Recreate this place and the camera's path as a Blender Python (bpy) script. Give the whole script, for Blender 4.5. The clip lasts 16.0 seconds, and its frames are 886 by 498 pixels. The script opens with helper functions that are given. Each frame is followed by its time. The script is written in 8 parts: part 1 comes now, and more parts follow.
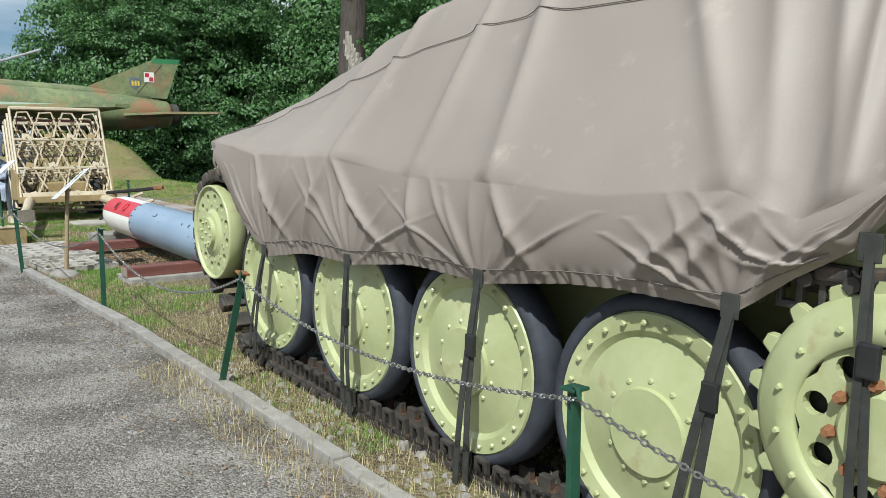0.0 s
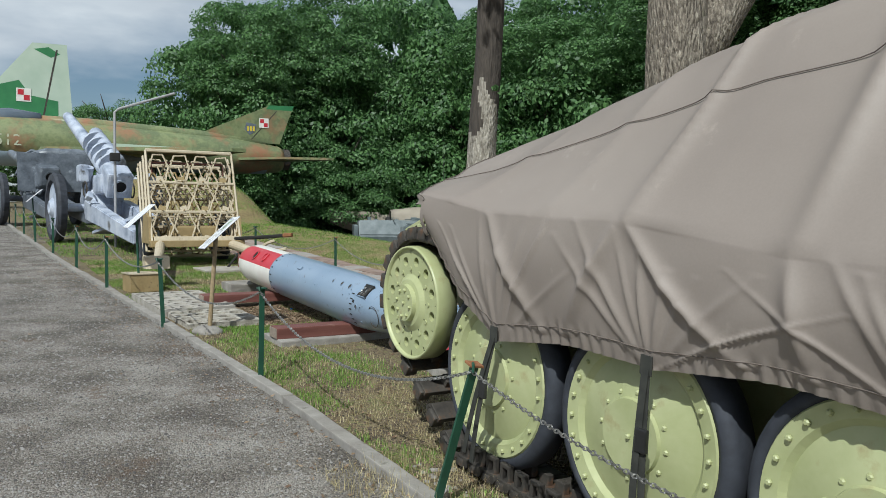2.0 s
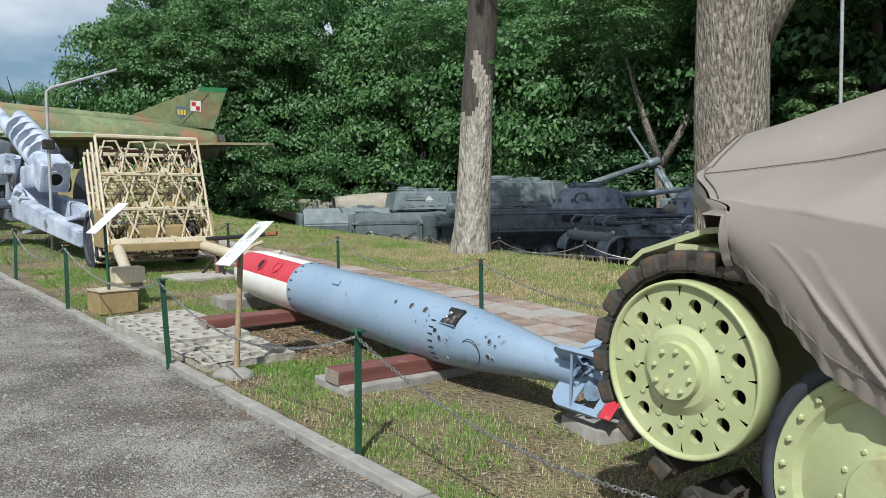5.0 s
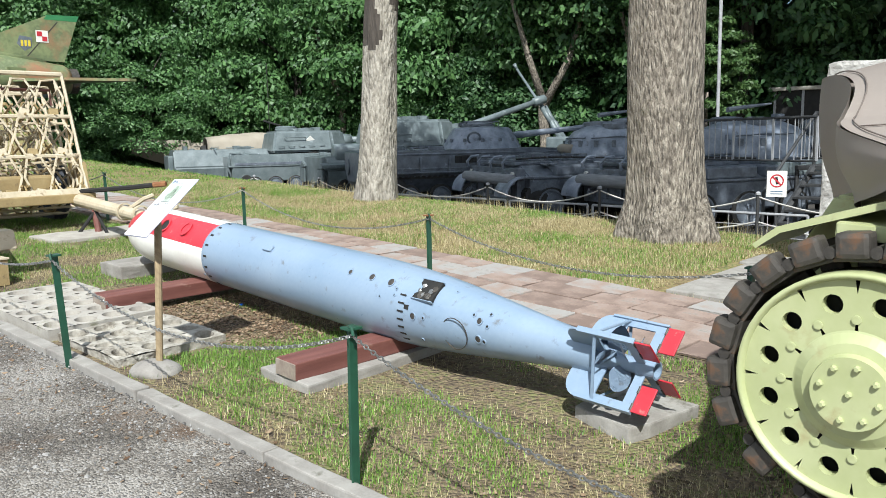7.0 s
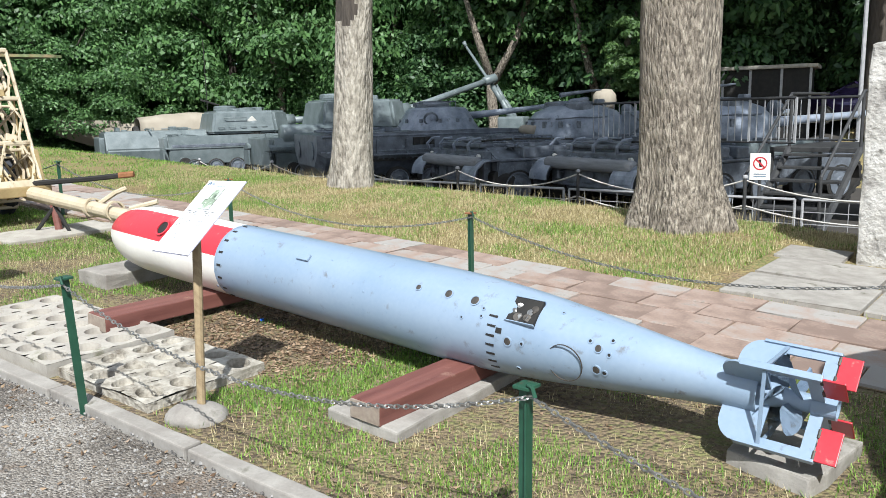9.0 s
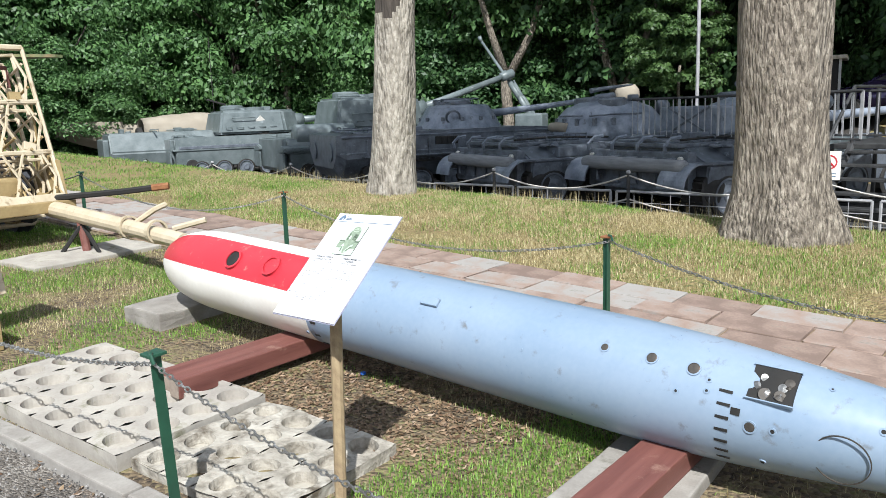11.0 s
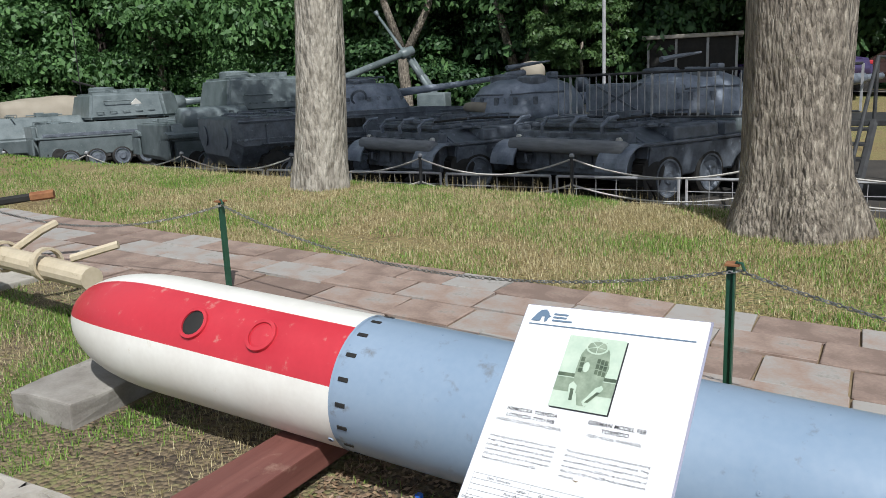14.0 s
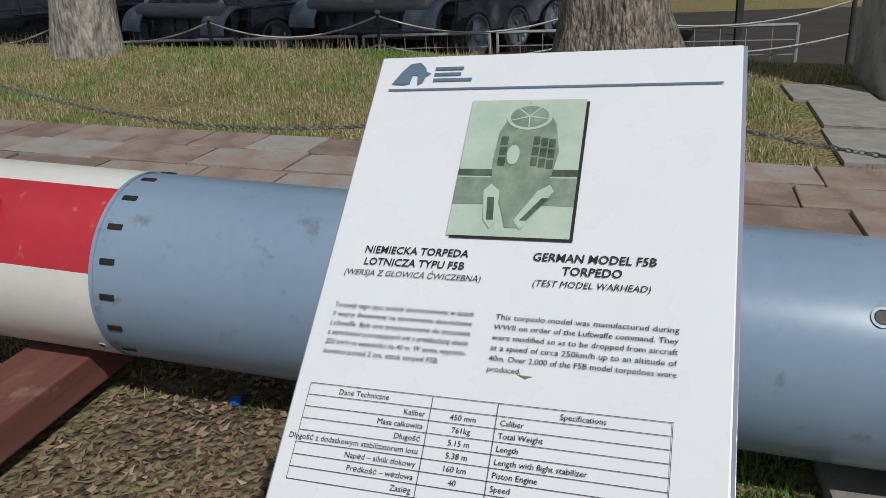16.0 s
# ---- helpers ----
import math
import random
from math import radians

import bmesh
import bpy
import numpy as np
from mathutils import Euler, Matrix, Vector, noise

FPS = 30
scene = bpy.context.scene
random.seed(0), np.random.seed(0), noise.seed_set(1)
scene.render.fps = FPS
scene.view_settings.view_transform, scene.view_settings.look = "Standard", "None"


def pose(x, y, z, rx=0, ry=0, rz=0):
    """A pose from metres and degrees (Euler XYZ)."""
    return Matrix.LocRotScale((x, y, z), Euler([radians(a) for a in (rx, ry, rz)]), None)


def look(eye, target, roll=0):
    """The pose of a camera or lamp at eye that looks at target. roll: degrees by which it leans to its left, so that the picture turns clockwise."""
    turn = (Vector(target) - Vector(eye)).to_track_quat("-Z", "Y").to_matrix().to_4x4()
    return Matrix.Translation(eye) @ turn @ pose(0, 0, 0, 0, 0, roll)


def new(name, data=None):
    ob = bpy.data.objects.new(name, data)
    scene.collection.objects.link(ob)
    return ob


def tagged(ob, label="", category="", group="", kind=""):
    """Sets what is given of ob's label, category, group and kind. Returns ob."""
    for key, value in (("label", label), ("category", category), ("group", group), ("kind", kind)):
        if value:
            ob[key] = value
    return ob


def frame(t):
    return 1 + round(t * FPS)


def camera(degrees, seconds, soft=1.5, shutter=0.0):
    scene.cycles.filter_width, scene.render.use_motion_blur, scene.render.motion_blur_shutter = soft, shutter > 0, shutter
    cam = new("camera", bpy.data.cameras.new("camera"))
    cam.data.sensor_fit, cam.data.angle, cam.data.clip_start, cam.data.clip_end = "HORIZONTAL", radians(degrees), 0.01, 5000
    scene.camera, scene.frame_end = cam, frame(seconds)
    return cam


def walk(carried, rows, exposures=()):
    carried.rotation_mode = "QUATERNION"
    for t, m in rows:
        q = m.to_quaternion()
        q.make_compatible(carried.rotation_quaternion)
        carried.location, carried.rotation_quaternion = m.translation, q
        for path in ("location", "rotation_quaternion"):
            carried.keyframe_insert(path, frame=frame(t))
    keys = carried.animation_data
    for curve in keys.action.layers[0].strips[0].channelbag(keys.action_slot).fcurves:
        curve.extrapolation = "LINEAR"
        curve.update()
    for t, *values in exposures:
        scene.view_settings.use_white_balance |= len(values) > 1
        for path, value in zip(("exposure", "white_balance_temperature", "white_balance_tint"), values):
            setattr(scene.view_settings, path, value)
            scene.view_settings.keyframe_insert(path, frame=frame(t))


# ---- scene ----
cam = camera(59.2, 16.0, soft=0.75)
PATH = [
    (0, (-0.342, 2.15, 0.99), (-0.425, 4.138, 0.788), -1.2),
    (0.5, (-0.557, 2.389, 0.996), (-0.734, 4.375, 0.836), -1.0),
    (1, (-0.769, 2.592, 1.015), (-1.005, 4.573, 0.873), -1.2),
    (1.5, (-0.965, 2.778, 1.012), (-1.227, 4.758, 0.907), -0.8),
    (2, (-1.176, 2.977, 1.064), (-1.483, 4.952, 0.987), 0.4),
    (2.5, (-1.436, 3.164, 1.048), (-1.771, 5.135, 1.007), 0.8),
    (3, (-1.688, 3.334, 1.063), (-2.04, 5.303, 1.026), 0.7),
    (3.2, (-1.774, 3.448, 1.044), (-2.125, 5.417, 1.016), 0.6),
    (5.3, (-2.621, 4.502, 1.222), (-2.694, 6.496, 1.083), -0.5),
    (5.5, (-2.655, 4.617, 1.24), (-2.708, 6.61, 1.089), -0.3),
    (6, (-2.789, 4.822, 1.237), (-2.769, 6.812, 1.042), -0.3),
    (6.5, (-2.973, 5.006, 1.255), (-2.856, 6.987, 1.007), -1.0),
    (7, (-3.107, 5.138, 1.26), (-2.893, 7.106, 0.979), -1.1),
    (7.5, (-3.24, 5.326, 1.273), (-2.95, 7.282, 0.974), -1.4),
    (8, (-3.368, 5.511, 1.29), (-3.027, 7.455, 0.969), -1.2),
    (8.5, (-3.577, 5.721, 1.305), (-3.202, 7.658, 0.975), -1.3),
    (9, (-3.762, 5.908, 1.333), (-3.374, 7.841, 0.995), -1.2),
    (9.2, (-3.816, 5.995, 1.332), (-3.425, 7.927, 0.998), -1.2),
    (11.3, (-4.341, 7.107, 1.397), (-3.949, 9.038, 1.049), -2.0),
    (11.5, (-4.375, 7.211, 1.402), (-4.009, 9.147, 1.059), -2.4),
    (12, (-4.434, 7.528, 1.421), (-4.106, 9.471, 1.078), -1.7),
    (12.5, (-4.505, 7.769, 1.413), (-4.134, 9.705, 1.069), -1.6),
    (13, (-4.595, 8.021, 1.432), (-4.136, 9.935, 1.077), -2.0),
    (13.5, (-4.633, 8.231, 1.418), (-4.069, 10.114, 1.052), -2.0),
    (14, (-4.635, 8.46, 1.413), (-3.957, 10.296, 1.006), -2.4),
    (14.5, (-4.607, 8.631, 1.385), (-3.776, 10.387, 0.91), -2.5),
    (15, (-4.548, 8.777, 1.326), (-3.592, 10.434, 0.757), -3.6),
    (15.5, (-4.472, 8.888, 1.234), (-3.450, 10.477, 0.578), -3.5),
    (16, (-4.436, 8.960, 1.154), (-3.395, 10.507, 0.427), -3.3),
]
walk(cam, [(t, look(eye, target, roll)) for t, eye, target, roll in PATH],
     [(0, 0.18, 6000, 3), (1, -0.02, 6000, 3), (2, -0.18, 6000, 3), (3, -0.28, 6000, 4), (5.5, 0.27, 6000, 4), (7.0, 0.55, 6050, 5), (9, 0.63, 6100, 7), (11.5, 0.50, 6100, 8), (12.5, 0.35, 6120, 8), (14, 0.0, 6120, 8), (15, -0.40, 6150, 7), (16, -0.80, 6150, 7)])

# ---- plan: n runs across the walk, s along it, h up from the sloping ground ----
SLOPE, BEARING = 0.045, math.degrees(math.atan2(0.64, 0.768))
AX_S, AX_N = Vector((-0.64, 0.768, 0)), Vector((0.768, 0.64, 0))
TILTED = Matrix.Translation(AX_S * 8.1) @ pose(0, 0, 0, 0, 0, BEARING) @ pose(0, 0, 0, math.degrees(math.atan(SLOPE)))


def smooth(a, b, x):
    k = min(1.0, max(0.0, (x - a) / (b - a)))
    return k * k * (3 - 2 * k)


def kerb_n(s):
    return 2.60 - 0.055 * max(0.0, s - 7.6) + 0.02 * max(0.0, s - 17) if s < 40 else 1.3


def base_z(s):
    return SLOPE * (min(max(s, -30), 48) - 8.1)


def pit(n, s):
    """Depth of the lower yard in which the tanks stand."""
    deep = base_z(s) + 0.66
    return deep * smooth(9.3, 12.0, n) * smooth(0, 5, s) * (1 - smooth(44, 60, s)) * (1 - smooth(24, 30, n) * (1 - smooth(13, 18, s)))


def height(n, s):
    z = base_z(s) - pit(n, s)
    z += 0.05 * smooth(6.3, 8.6, n) * (1 - smooth(9.3, 11.5, n)) * (1 - smooth(12, 17, s)) * smooth(6, 10, s)
    z += 1.30 * smooth(28.5, 33, s) * (1 - smooth(8.8, 12.8, n)) * smooth(3.0, 6.5, n)
    z += 0.55 * smooth(24, 30, n) * (1 - smooth(13, 18, s))
    if n > kerb_n(s) + 0.1:
        z += 0.018 * noise.noise((n * 1.3, s * 1.3, 2.0)) * (1 - smooth(4.6, 5.0, n) + smooth(6.4, 6.8, n))
    return z


def spot(n, s, dz=0.0):
    p = AX_S * s + AX_N * n
    return Vector((p.x, p.y, height(n, s) + dz))


def point(n, s, h):
    p = AX_S * s + AX_N * n
    return Vector((p.x, p.y, h + SLOPE * (s - 8.1)))


def upright(n, s, turn=0.0, dz=0.0):
    return Matrix.Translation(spot(n, s, dz)) @ pose(0, 0, 0, 0, 0, BEARING + turn)


def lying(n, s, h=0.0, turn=0.0):
    return TILTED @ Matrix.Translation((n, s - 8.1, h)) @ pose(0, 0, 0, 0, 0, turn)


# ---- world, sun, exposure ----
SUN_N, SUN_S, SUN_Z = -0.40, -0.36, 0.60
SUN_POWER, SKY_STRENGTH = 4.8, 0.075
SUN_DIR = AX_N * SUN_N + AX_S * SUN_S + Vector((0, 0, SUN_Z))
SUN_DIR.normalize()
world = bpy.data.worlds.new("world")
scene.world = world
world.use_nodes = True
wn, wl = world.node_tree.nodes, world.node_tree.links
wn.clear()
sky = wn.new("ShaderNodeTexSky")
sky.sky_type, sky.sun_disc = "NISHITA", False
sky.sun_elevation = math.asin(SUN_DIR.z)
sky.sun_rotation = math.atan2(SUN_DIR.x, SUN_DIR.y)
wtc = wn.new("ShaderNodeTexCoord")
wmap = wn.new("ShaderNodeMapping")
wmap.inputs["Scale"].default_value = (1.0, 1.0, 3.2)
cloud = wn.new("ShaderNodeTexNoise")
cloud.inputs["Scale"].default_value, cloud.inputs["Detail"].default_value = 2.6, 7
cramp = wn.new("ShaderNodeValToRGB")
cramp.color_ramp.elements[0].position, cramp.color_ramp.elements[1].position = 0.38, 0.60
cshade = wn.new("ShaderNodeTexNoise")
cshade.inputs["Scale"].default_value, cshade.inputs["Detail"].default_value = 4.5, 5
ccol = wn.new("ShaderNodeMix")
ccol.data_type = "RGBA"
ccol.inputs["A"].default_value, ccol.inputs["B"].default_value = (6.0, 6.4, 7.3, 1), (12.5, 12.7, 13.0, 1)
wmix = wn.new("ShaderNodeMix")
wmix.data_type = "RGBA"
wbg, wout = wn.new("ShaderNodeBackground"), wn.new("ShaderNodeOutputWorld")
wbg.inputs["Strength"].default_value = SKY_STRENGTH
wl.new(wtc.outputs["Generated"], wmap.inputs["Vector"])
wl.new(wmap.outputs["Vector"], cloud.inputs["Vector"])
wl.new(wmap.outputs["Vector"], cshade.inputs["Vector"])
wl.new(cloud.outputs["Fac"], cramp.inputs["Fac"])
wl.new(cshade.outputs["Fac"], ccol.inputs["Factor"])
wl.new(cramp.outputs["Color"], wmix.inputs["Factor"])
wl.new(sky.outputs["Color"], wmix.inputs["A"])
wl.new(ccol.outputs["Result"], wmix.inputs["B"])
wl.new(wmix.outputs["Result"], wbg.inputs["Color"])
wl.new(wbg.outputs["Background"], wout.inputs["Surface"])
sun = new("sun", bpy.data.lights.new("sun", "SUN"))
sun.data.energy, sun.data.angle, sun.data.color = SUN_POWER, radians(0.6), (1.0, 0.965, 0.91)
sun.matrix_world = look(SUN_DIR * 50, (0, 0, 0))


# ---- materials ----
def material(name, colors, scale=6.0, rough=0.7, metal=0.0, bump=0.3, fine=60.0, relief=0.004, stretch=(1, 1, 1), coat=0.0, islands=0.0, objects=0.0, stains=None, cells=None):
    """A surface whose colour wanders between colors in large patches and fine grain, with relief. stains: (colour, amount, scale); cells: (scale, amount) of separate grains."""
    m = bpy.data.materials.new(name)
    m.use_nodes = True
    nd, lk = m.node_tree.nodes, m.node_tree.links
    b = nd["Principled BSDF"]
    b.inputs["Metallic"].default_value = metal
    b.inputs["Coat Weight"].default_value = coat
    tc, mp = nd.new("ShaderNodeTexCoord"), nd.new("ShaderNodeMapping")
    mp.inputs["Scale"].default_value = stretch
    lk.new(tc.outputs["Object"], mp.inputs["Vector"])
    big, small = nd.new("ShaderNodeTexNoise"), nd.new("ShaderNodeTexNoise")
    big.inputs["Scale"].default_value, big.inputs["Detail"].default_value = scale, 5
    small.inputs["Scale"].default_value, small.inputs["Detail"].default_value = fine, 4
    for t in (big, small):
        lk.new(mp.outputs["Vector"], t.inputs["Vector"])
    add = nd.new("ShaderNodeMath")
    add.operation = "MULTIPLY_ADD"
    add.inputs[1].default_value = 0.35
    lk.new(small.outputs["Fac"], add.inputs[0])
    lk.new(big.outputs["Fac"], add.inputs[2])
    last = height_out = add.outputs[0]
    if cells:
        vor, grey = nd.new("ShaderNodeTexVoronoi"), nd.new("ShaderNodeSeparateColor")
        vor.inputs["Scale"].default_value = cells[0]
        lk.new(mp.outputs["Vector"], vor.inputs["Vector"])
        lk.new(vor.outputs["Color"], grey.inputs["Color"])
        off, mix, hgt = nd.new("ShaderNodeMath"), nd.new("ShaderNodeMath"), nd.new("ShaderNodeMath")
        off.operation, mix.operation, hgt.operation = "SUBTRACT", "MULTIPLY_ADD", "MULTIPLY_ADD"
        off.inputs[1].default_value, mix.inputs[1].default_value, hgt.inputs[1].default_value = 0.5, cells[1], -0.7
        lk.new(grey.outputs["Red"], off.inputs[0])
        lk.new(off.outputs[0], mix.inputs[0])
        lk.new(last, mix.inputs[2])
        lk.new(vor.outputs["Distance"], hgt.inputs[0])
        lk.new(last, hgt.inputs[2])
        last, height_out = mix.outputs[0], hgt.outputs[0]
    if islands or objects:
        src = nd.new("ShaderNodeNewGeometry").outputs["Random Per Island"] if islands else nd.new("ShaderNodeObjectInfo").outputs["Random"]
        mad = nd.new("ShaderNodeMath")
        mad.operation = "MULTIPLY_ADD"
        mad.inputs[1].default_value = islands or objects
        lk.new(src, mad.inputs[0])
        lk.new(last, mad.inputs[2])
        shift = nd.new("ShaderNodeMath")
        shift.operation = "SUBTRACT"
        shift.inputs[1].default_value = (islands or objects) / 2
        lk.new(mad.outputs[0], shift.inputs[0])
        last = shift.outputs[0]
    ramp = nd.new("ShaderNodeValToRGB")
    cr = ramp.color_ramp
    while len(cr.elements) < len(colors):
        cr.elements.new(0.5)
    for i, c in enumerate(colors):
        cr.elements[i].position = 0.42 + 0.5 * i / max(1, len(colors) - 1)
        cr.elements[i].color = (*c, 1)
    lk.new(last, ramp.inputs["Fac"])
    colour = ramp.outputs["Color"]
    if stains:
        col, amount, sc = stains
        st = nd.new("ShaderNodeTexNoise")
        st.inputs["Scale"].default_value, st.inputs["Detail"].default_value, st.inputs["Roughness"].default_value = sc, 8, 0.65
        lk.new(tc.outputs["Object"], st.inputs["Vector"])
        sr = nd.new("ShaderNodeMapRange")
        sr.inputs["From Min"].default_value, sr.inputs["From Max"].default_value = 0.72 - amount * 0.3, 0.80 - amount * 0.2
        lk.new(st.outputs["Fac"], sr.inputs["Value"])
        mx = nd.new("ShaderNodeMix")
        mx.data_type = "RGBA"
        mx.inputs["B"].default_value = (*col, 1)
        lk.new(sr.outputs["Result"], mx.inputs["Factor"])
        lk.new(colour, mx.inputs["A"])
        colour = mx.outputs["Result"]
    lk.new(colour, b.inputs["Base Color"])
    rr = nd.new("ShaderNodeMapRange")
    rr.inputs["To Min"].default_value, rr.inputs["To Max"].default_value = max(0.05, rough - 0.12), min(1, rough + 0.12)
    lk.new(small.outputs["Fac"], rr.inputs["Value"])
    lk.new(rr.outputs["Result"], b.inputs["Roughness"])
    bp = nd.new("ShaderNodeBump")
    bp.inputs["Strength"].default_value, bp.inputs["Distance"].default_value = bump, relief
    lk.new(height_out, bp.inputs["Height"])
    lk.new(bp.outputs["Normal"], b.inputs["Normal"])
    return m


def leafage(name, dark, light, glow=0.42):
    m = bpy.data.materials.new(name)
    m.use_nodes = True
    nd, lk = m.node_tree.nodes, m.node_tree.links
    b, out = nd["Principled BSDF"], nd["Material Output"]
    b.inputs["Roughness"].default_value = 0.5
    rnd = nd.new("ShaderNodeNewGeometry").outputs["Random Per Island"]
    mx = nd.new("ShaderNodeMix")
    mx.data_type = "RGBA"
    mx.inputs["A"].default_value, mx.inputs["B"].default_value = (*dark, 1), (*light, 1)
    lk.new(rnd, mx.inputs["Factor"])
    lk.new(mx.outputs["Result"], b.inputs["Base Color"])
    tr = nd.new("ShaderNodeBsdfTranslucent")
    lk.new(mx.outputs["Result"], tr.inputs["Color"])
    ms = nd.new("ShaderNodeMixShader")
    ms.inputs["Fac"].default_value = glow
    lk.new(b.outputs["BSDF"], ms.inputs[1])
    lk.new(tr.outputs["BSDF"], ms.inputs[2])
    lk.new(ms.outputs["Shader"], out.inputs["Surface"])
    return m


GRAVEL = material("gravel", [(0.075, 0.063, 0.052), (0.19, 0.167, 0.142), (0.36, 0.33, 0.295)], 2.2, 0.95, bump=1.0, fine=75, relief=0.014, stains=((0.13, 0.085, 0.055), 0.45, 1.7), cells=(120, 0.36))
TURF = material("turf", [(0.075, 0.055, 0.038), (0.20, 0.15, 0.09), (0.17, 0.17, 0.065)], 2.6, 0.95, bump=1.0, fine=60, relief=0.03, stains=((0.16, 0.12, 0.09), 0.5, 1.2), cells=(45, 0.35))
BANKTURF = material("dry_turf", [(0.17, 0.12, 0.055), (0.30, 0.235, 0.105), (0.16, 0.175, 0.055)], 0.8, 0.95, bump=1.0, fine=40, relief=0.04, stains=((0.24, 0.17, 0.10), 0.45, 2.0), cells=(38, 0.35))
# soil colour lowered to near black to paint in the shade under the tanks
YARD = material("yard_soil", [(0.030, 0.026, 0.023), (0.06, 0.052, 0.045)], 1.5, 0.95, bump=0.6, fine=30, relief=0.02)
KERB = material("kerb_concrete", [(0.20, 0.18, 0.16), (0.33, 0.31, 0.28)], 9, 0.9, bump=0.6, fine=90, relief=0.006, objects=0.2, stains=((0.12, 0.11, 0.08), 0.4, 7))
CONCRETE = material("concrete", [(0.28, 0.255, 0.225), (0.43, 0.40, 0.35)], 7, 0.92, bump=0.6, fine=70, relief=0.006, stains=((0.20, 0.19, 0.13), 0.45, 6))
PAVER = material("paving_stone", [(0.19, 0.135, 0.11), (0.30, 0.22, 0.18), (0.32, 0.30, 0.28)], 5, 0.88, bump=0.5, fine=60, relief=0.006, objects=0.55, stains=((0.15, 0.14, 0.11), 0.4, 5))
HULL = material("sand_green_paint", [(0.355, 0.38, 0.185), (0.445, 0.465, 0.255)], 5, 0.42, bump=0.25, fine=28, relief=0.004, stains=((0.36, 0.33, 0.17), 0.42, 8))
RUBBER = material("tyre_rubber", [(0.018, 0.02, 0.026), (0.05, 0.055, 0.07)], 8, 0.75, bump=0.4, fine=60, stains=((0.13, 0.12, 0.11), 0.3, 6))
STEEL = material("track_steel", [(0.04, 0.036, 0.033), (0.10, 0.088, 0.075)], 12, 0.6, metal=0.4, bump=0.6, fine=70, stains=((0.17, 0.09, 0.05), 0.45, 9))
RUST = material("rust", [(0.16, 0.06, 0.025), (0.30, 0.14, 0.06)], 18, 0.9, bump=0.6)
TARP = material("tarpaulin", [(0.225, 0.188, 0.163), (0.285, 0.242, 0.212)], 1.4, 0.58, bump=0.22, fine=120, relief=0.0015, stains=((0.34, 0.29, 0.25), 0.33, 4.0))
WEB = material("strap_webbing", [(0.02, 0.021, 0.018), (0.05, 0.05, 0.042)], 20, 0.8, fine=300)
PLASTIC = material("buckle_plastic", [(0.015, 0.015, 0.015), (0.03, 0.03, 0.03)], 10, 0.4)
BLUE = material("torpedo_blue_paint", [(0.20, 0.275, 0.375), (0.26, 0.33, 0.425)], 2.5, 0.33, bump=0.12, fine=45, relief=0.002, coat=0.15, stains=((0.15, 0.165, 0.185), 0.40, 13))
RED = material("red_paint", [(0.42, 0.022, 0.035), (0.52, 0.035, 0.05)], 4, 0.36, bump=0.12, fine=45, relief=0.002, stains=((0.50, 0.20, 0.17), 0.36, 16))
WHITE = material("white_paint", [(0.66, 0.63, 0.58), (0.78, 0.76, 0.71)], 4, 0.36, bump=0.12, fine=45, relief=0.002, stains=((0.48, 0.38, 0.25), 0.28, 4))
# near black: paints the shade inside holes, and colours a few dark parts
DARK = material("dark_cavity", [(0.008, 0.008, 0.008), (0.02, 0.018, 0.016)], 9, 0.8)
TIMBER = material("red_stained_timber", [(0.115, 0.04, 0.032), (0.19, 0.075, 0.06)], 3, 0.6, bump=0.5, fine=30, relief=0.003, stretch=(0.6, 9, 9), stains=((0.24, 0.13, 0.10), 0.38, 12))
ENDGRAIN = material("weathered_timber_end", [(0.20, 0.15, 0.12), (0.32, 0.27, 0.22)], 15, 0.9, bump=0.5)
POST = material("green_post_paint", [(0.012, 0.05, 0.03), (0.022, 0.085, 0.05)], 10, 0.45, bump=0.2, stains=((0.12, 0.06, 0.035), 0.30, 14))
CHAIN = material("galvanised_chain", [(0.22, 0.22, 0.21), (0.42, 0.41, 0.40)], 30, 0.42, metal=0.85, fine=120)
WOODPOST = material("sign_post_wood", [(0.20, 0.14, 0.08), (0.34, 0.26, 0.15)], 6, 0.8, stretch=(8, 8, 0.7), bump=0.4)
BARK = material("bark", [(0.085, 0.070, 0.055), (0.23, 0.195, 0.155), (0.42, 0.37, 0.30)], 12, 0.95, bump=1.0, fine=60, relief=0.05, stretch=(2.2, 2.2, 0.6), stains=((0.20, 0.20, 0.12), 0.32, 1.5), cells=(18, 0.16))
BARKDARK = material("dark_bark", [(0.035, 0.028, 0.023), (0.09, 0.075, 0.062)], 7, 0.95, bump=1.0, fine=22, relief=0.04, stretch=(2.6, 2.6, 0.5))
# pale bark, also painting in the sun on the lower trunk
PALEBARK = material("pale_smooth_bark", [(0.15, 0.13, 0.105), (0.31, 0.28, 0.235), (0.46, 0.42, 0.36)], 7, 0.95, bump=0.9, fine=40, relief=0.04, stretch=(2.0, 2.0, 0.7), stains=((0.13, 0.11, 0.09), 0.40, 3), cells=(14, 0.10))
LEAF = leafage("leaf_green", (0.05, 0.115, 0.040), (0.16, 0.305, 0.100))
LEAFDARK = leafage("leaf_dark_green", (0.036, 0.088, 0.036), (0.115, 0.225, 0.080))
LEAFPALE = leafage("leaf_pale_green", (0.05, 0.11, 0.03), (0.13, 0.22, 0.07))
BLADE = leafage("grass_green", (0.06, 0.13, 0.02), (0.27, 0.43, 0.075), 0.25)
STRAW = leafage("grass_dry", (0.20, 0.15, 0.065), (0.62, 0.54, 0.31), 0.2)


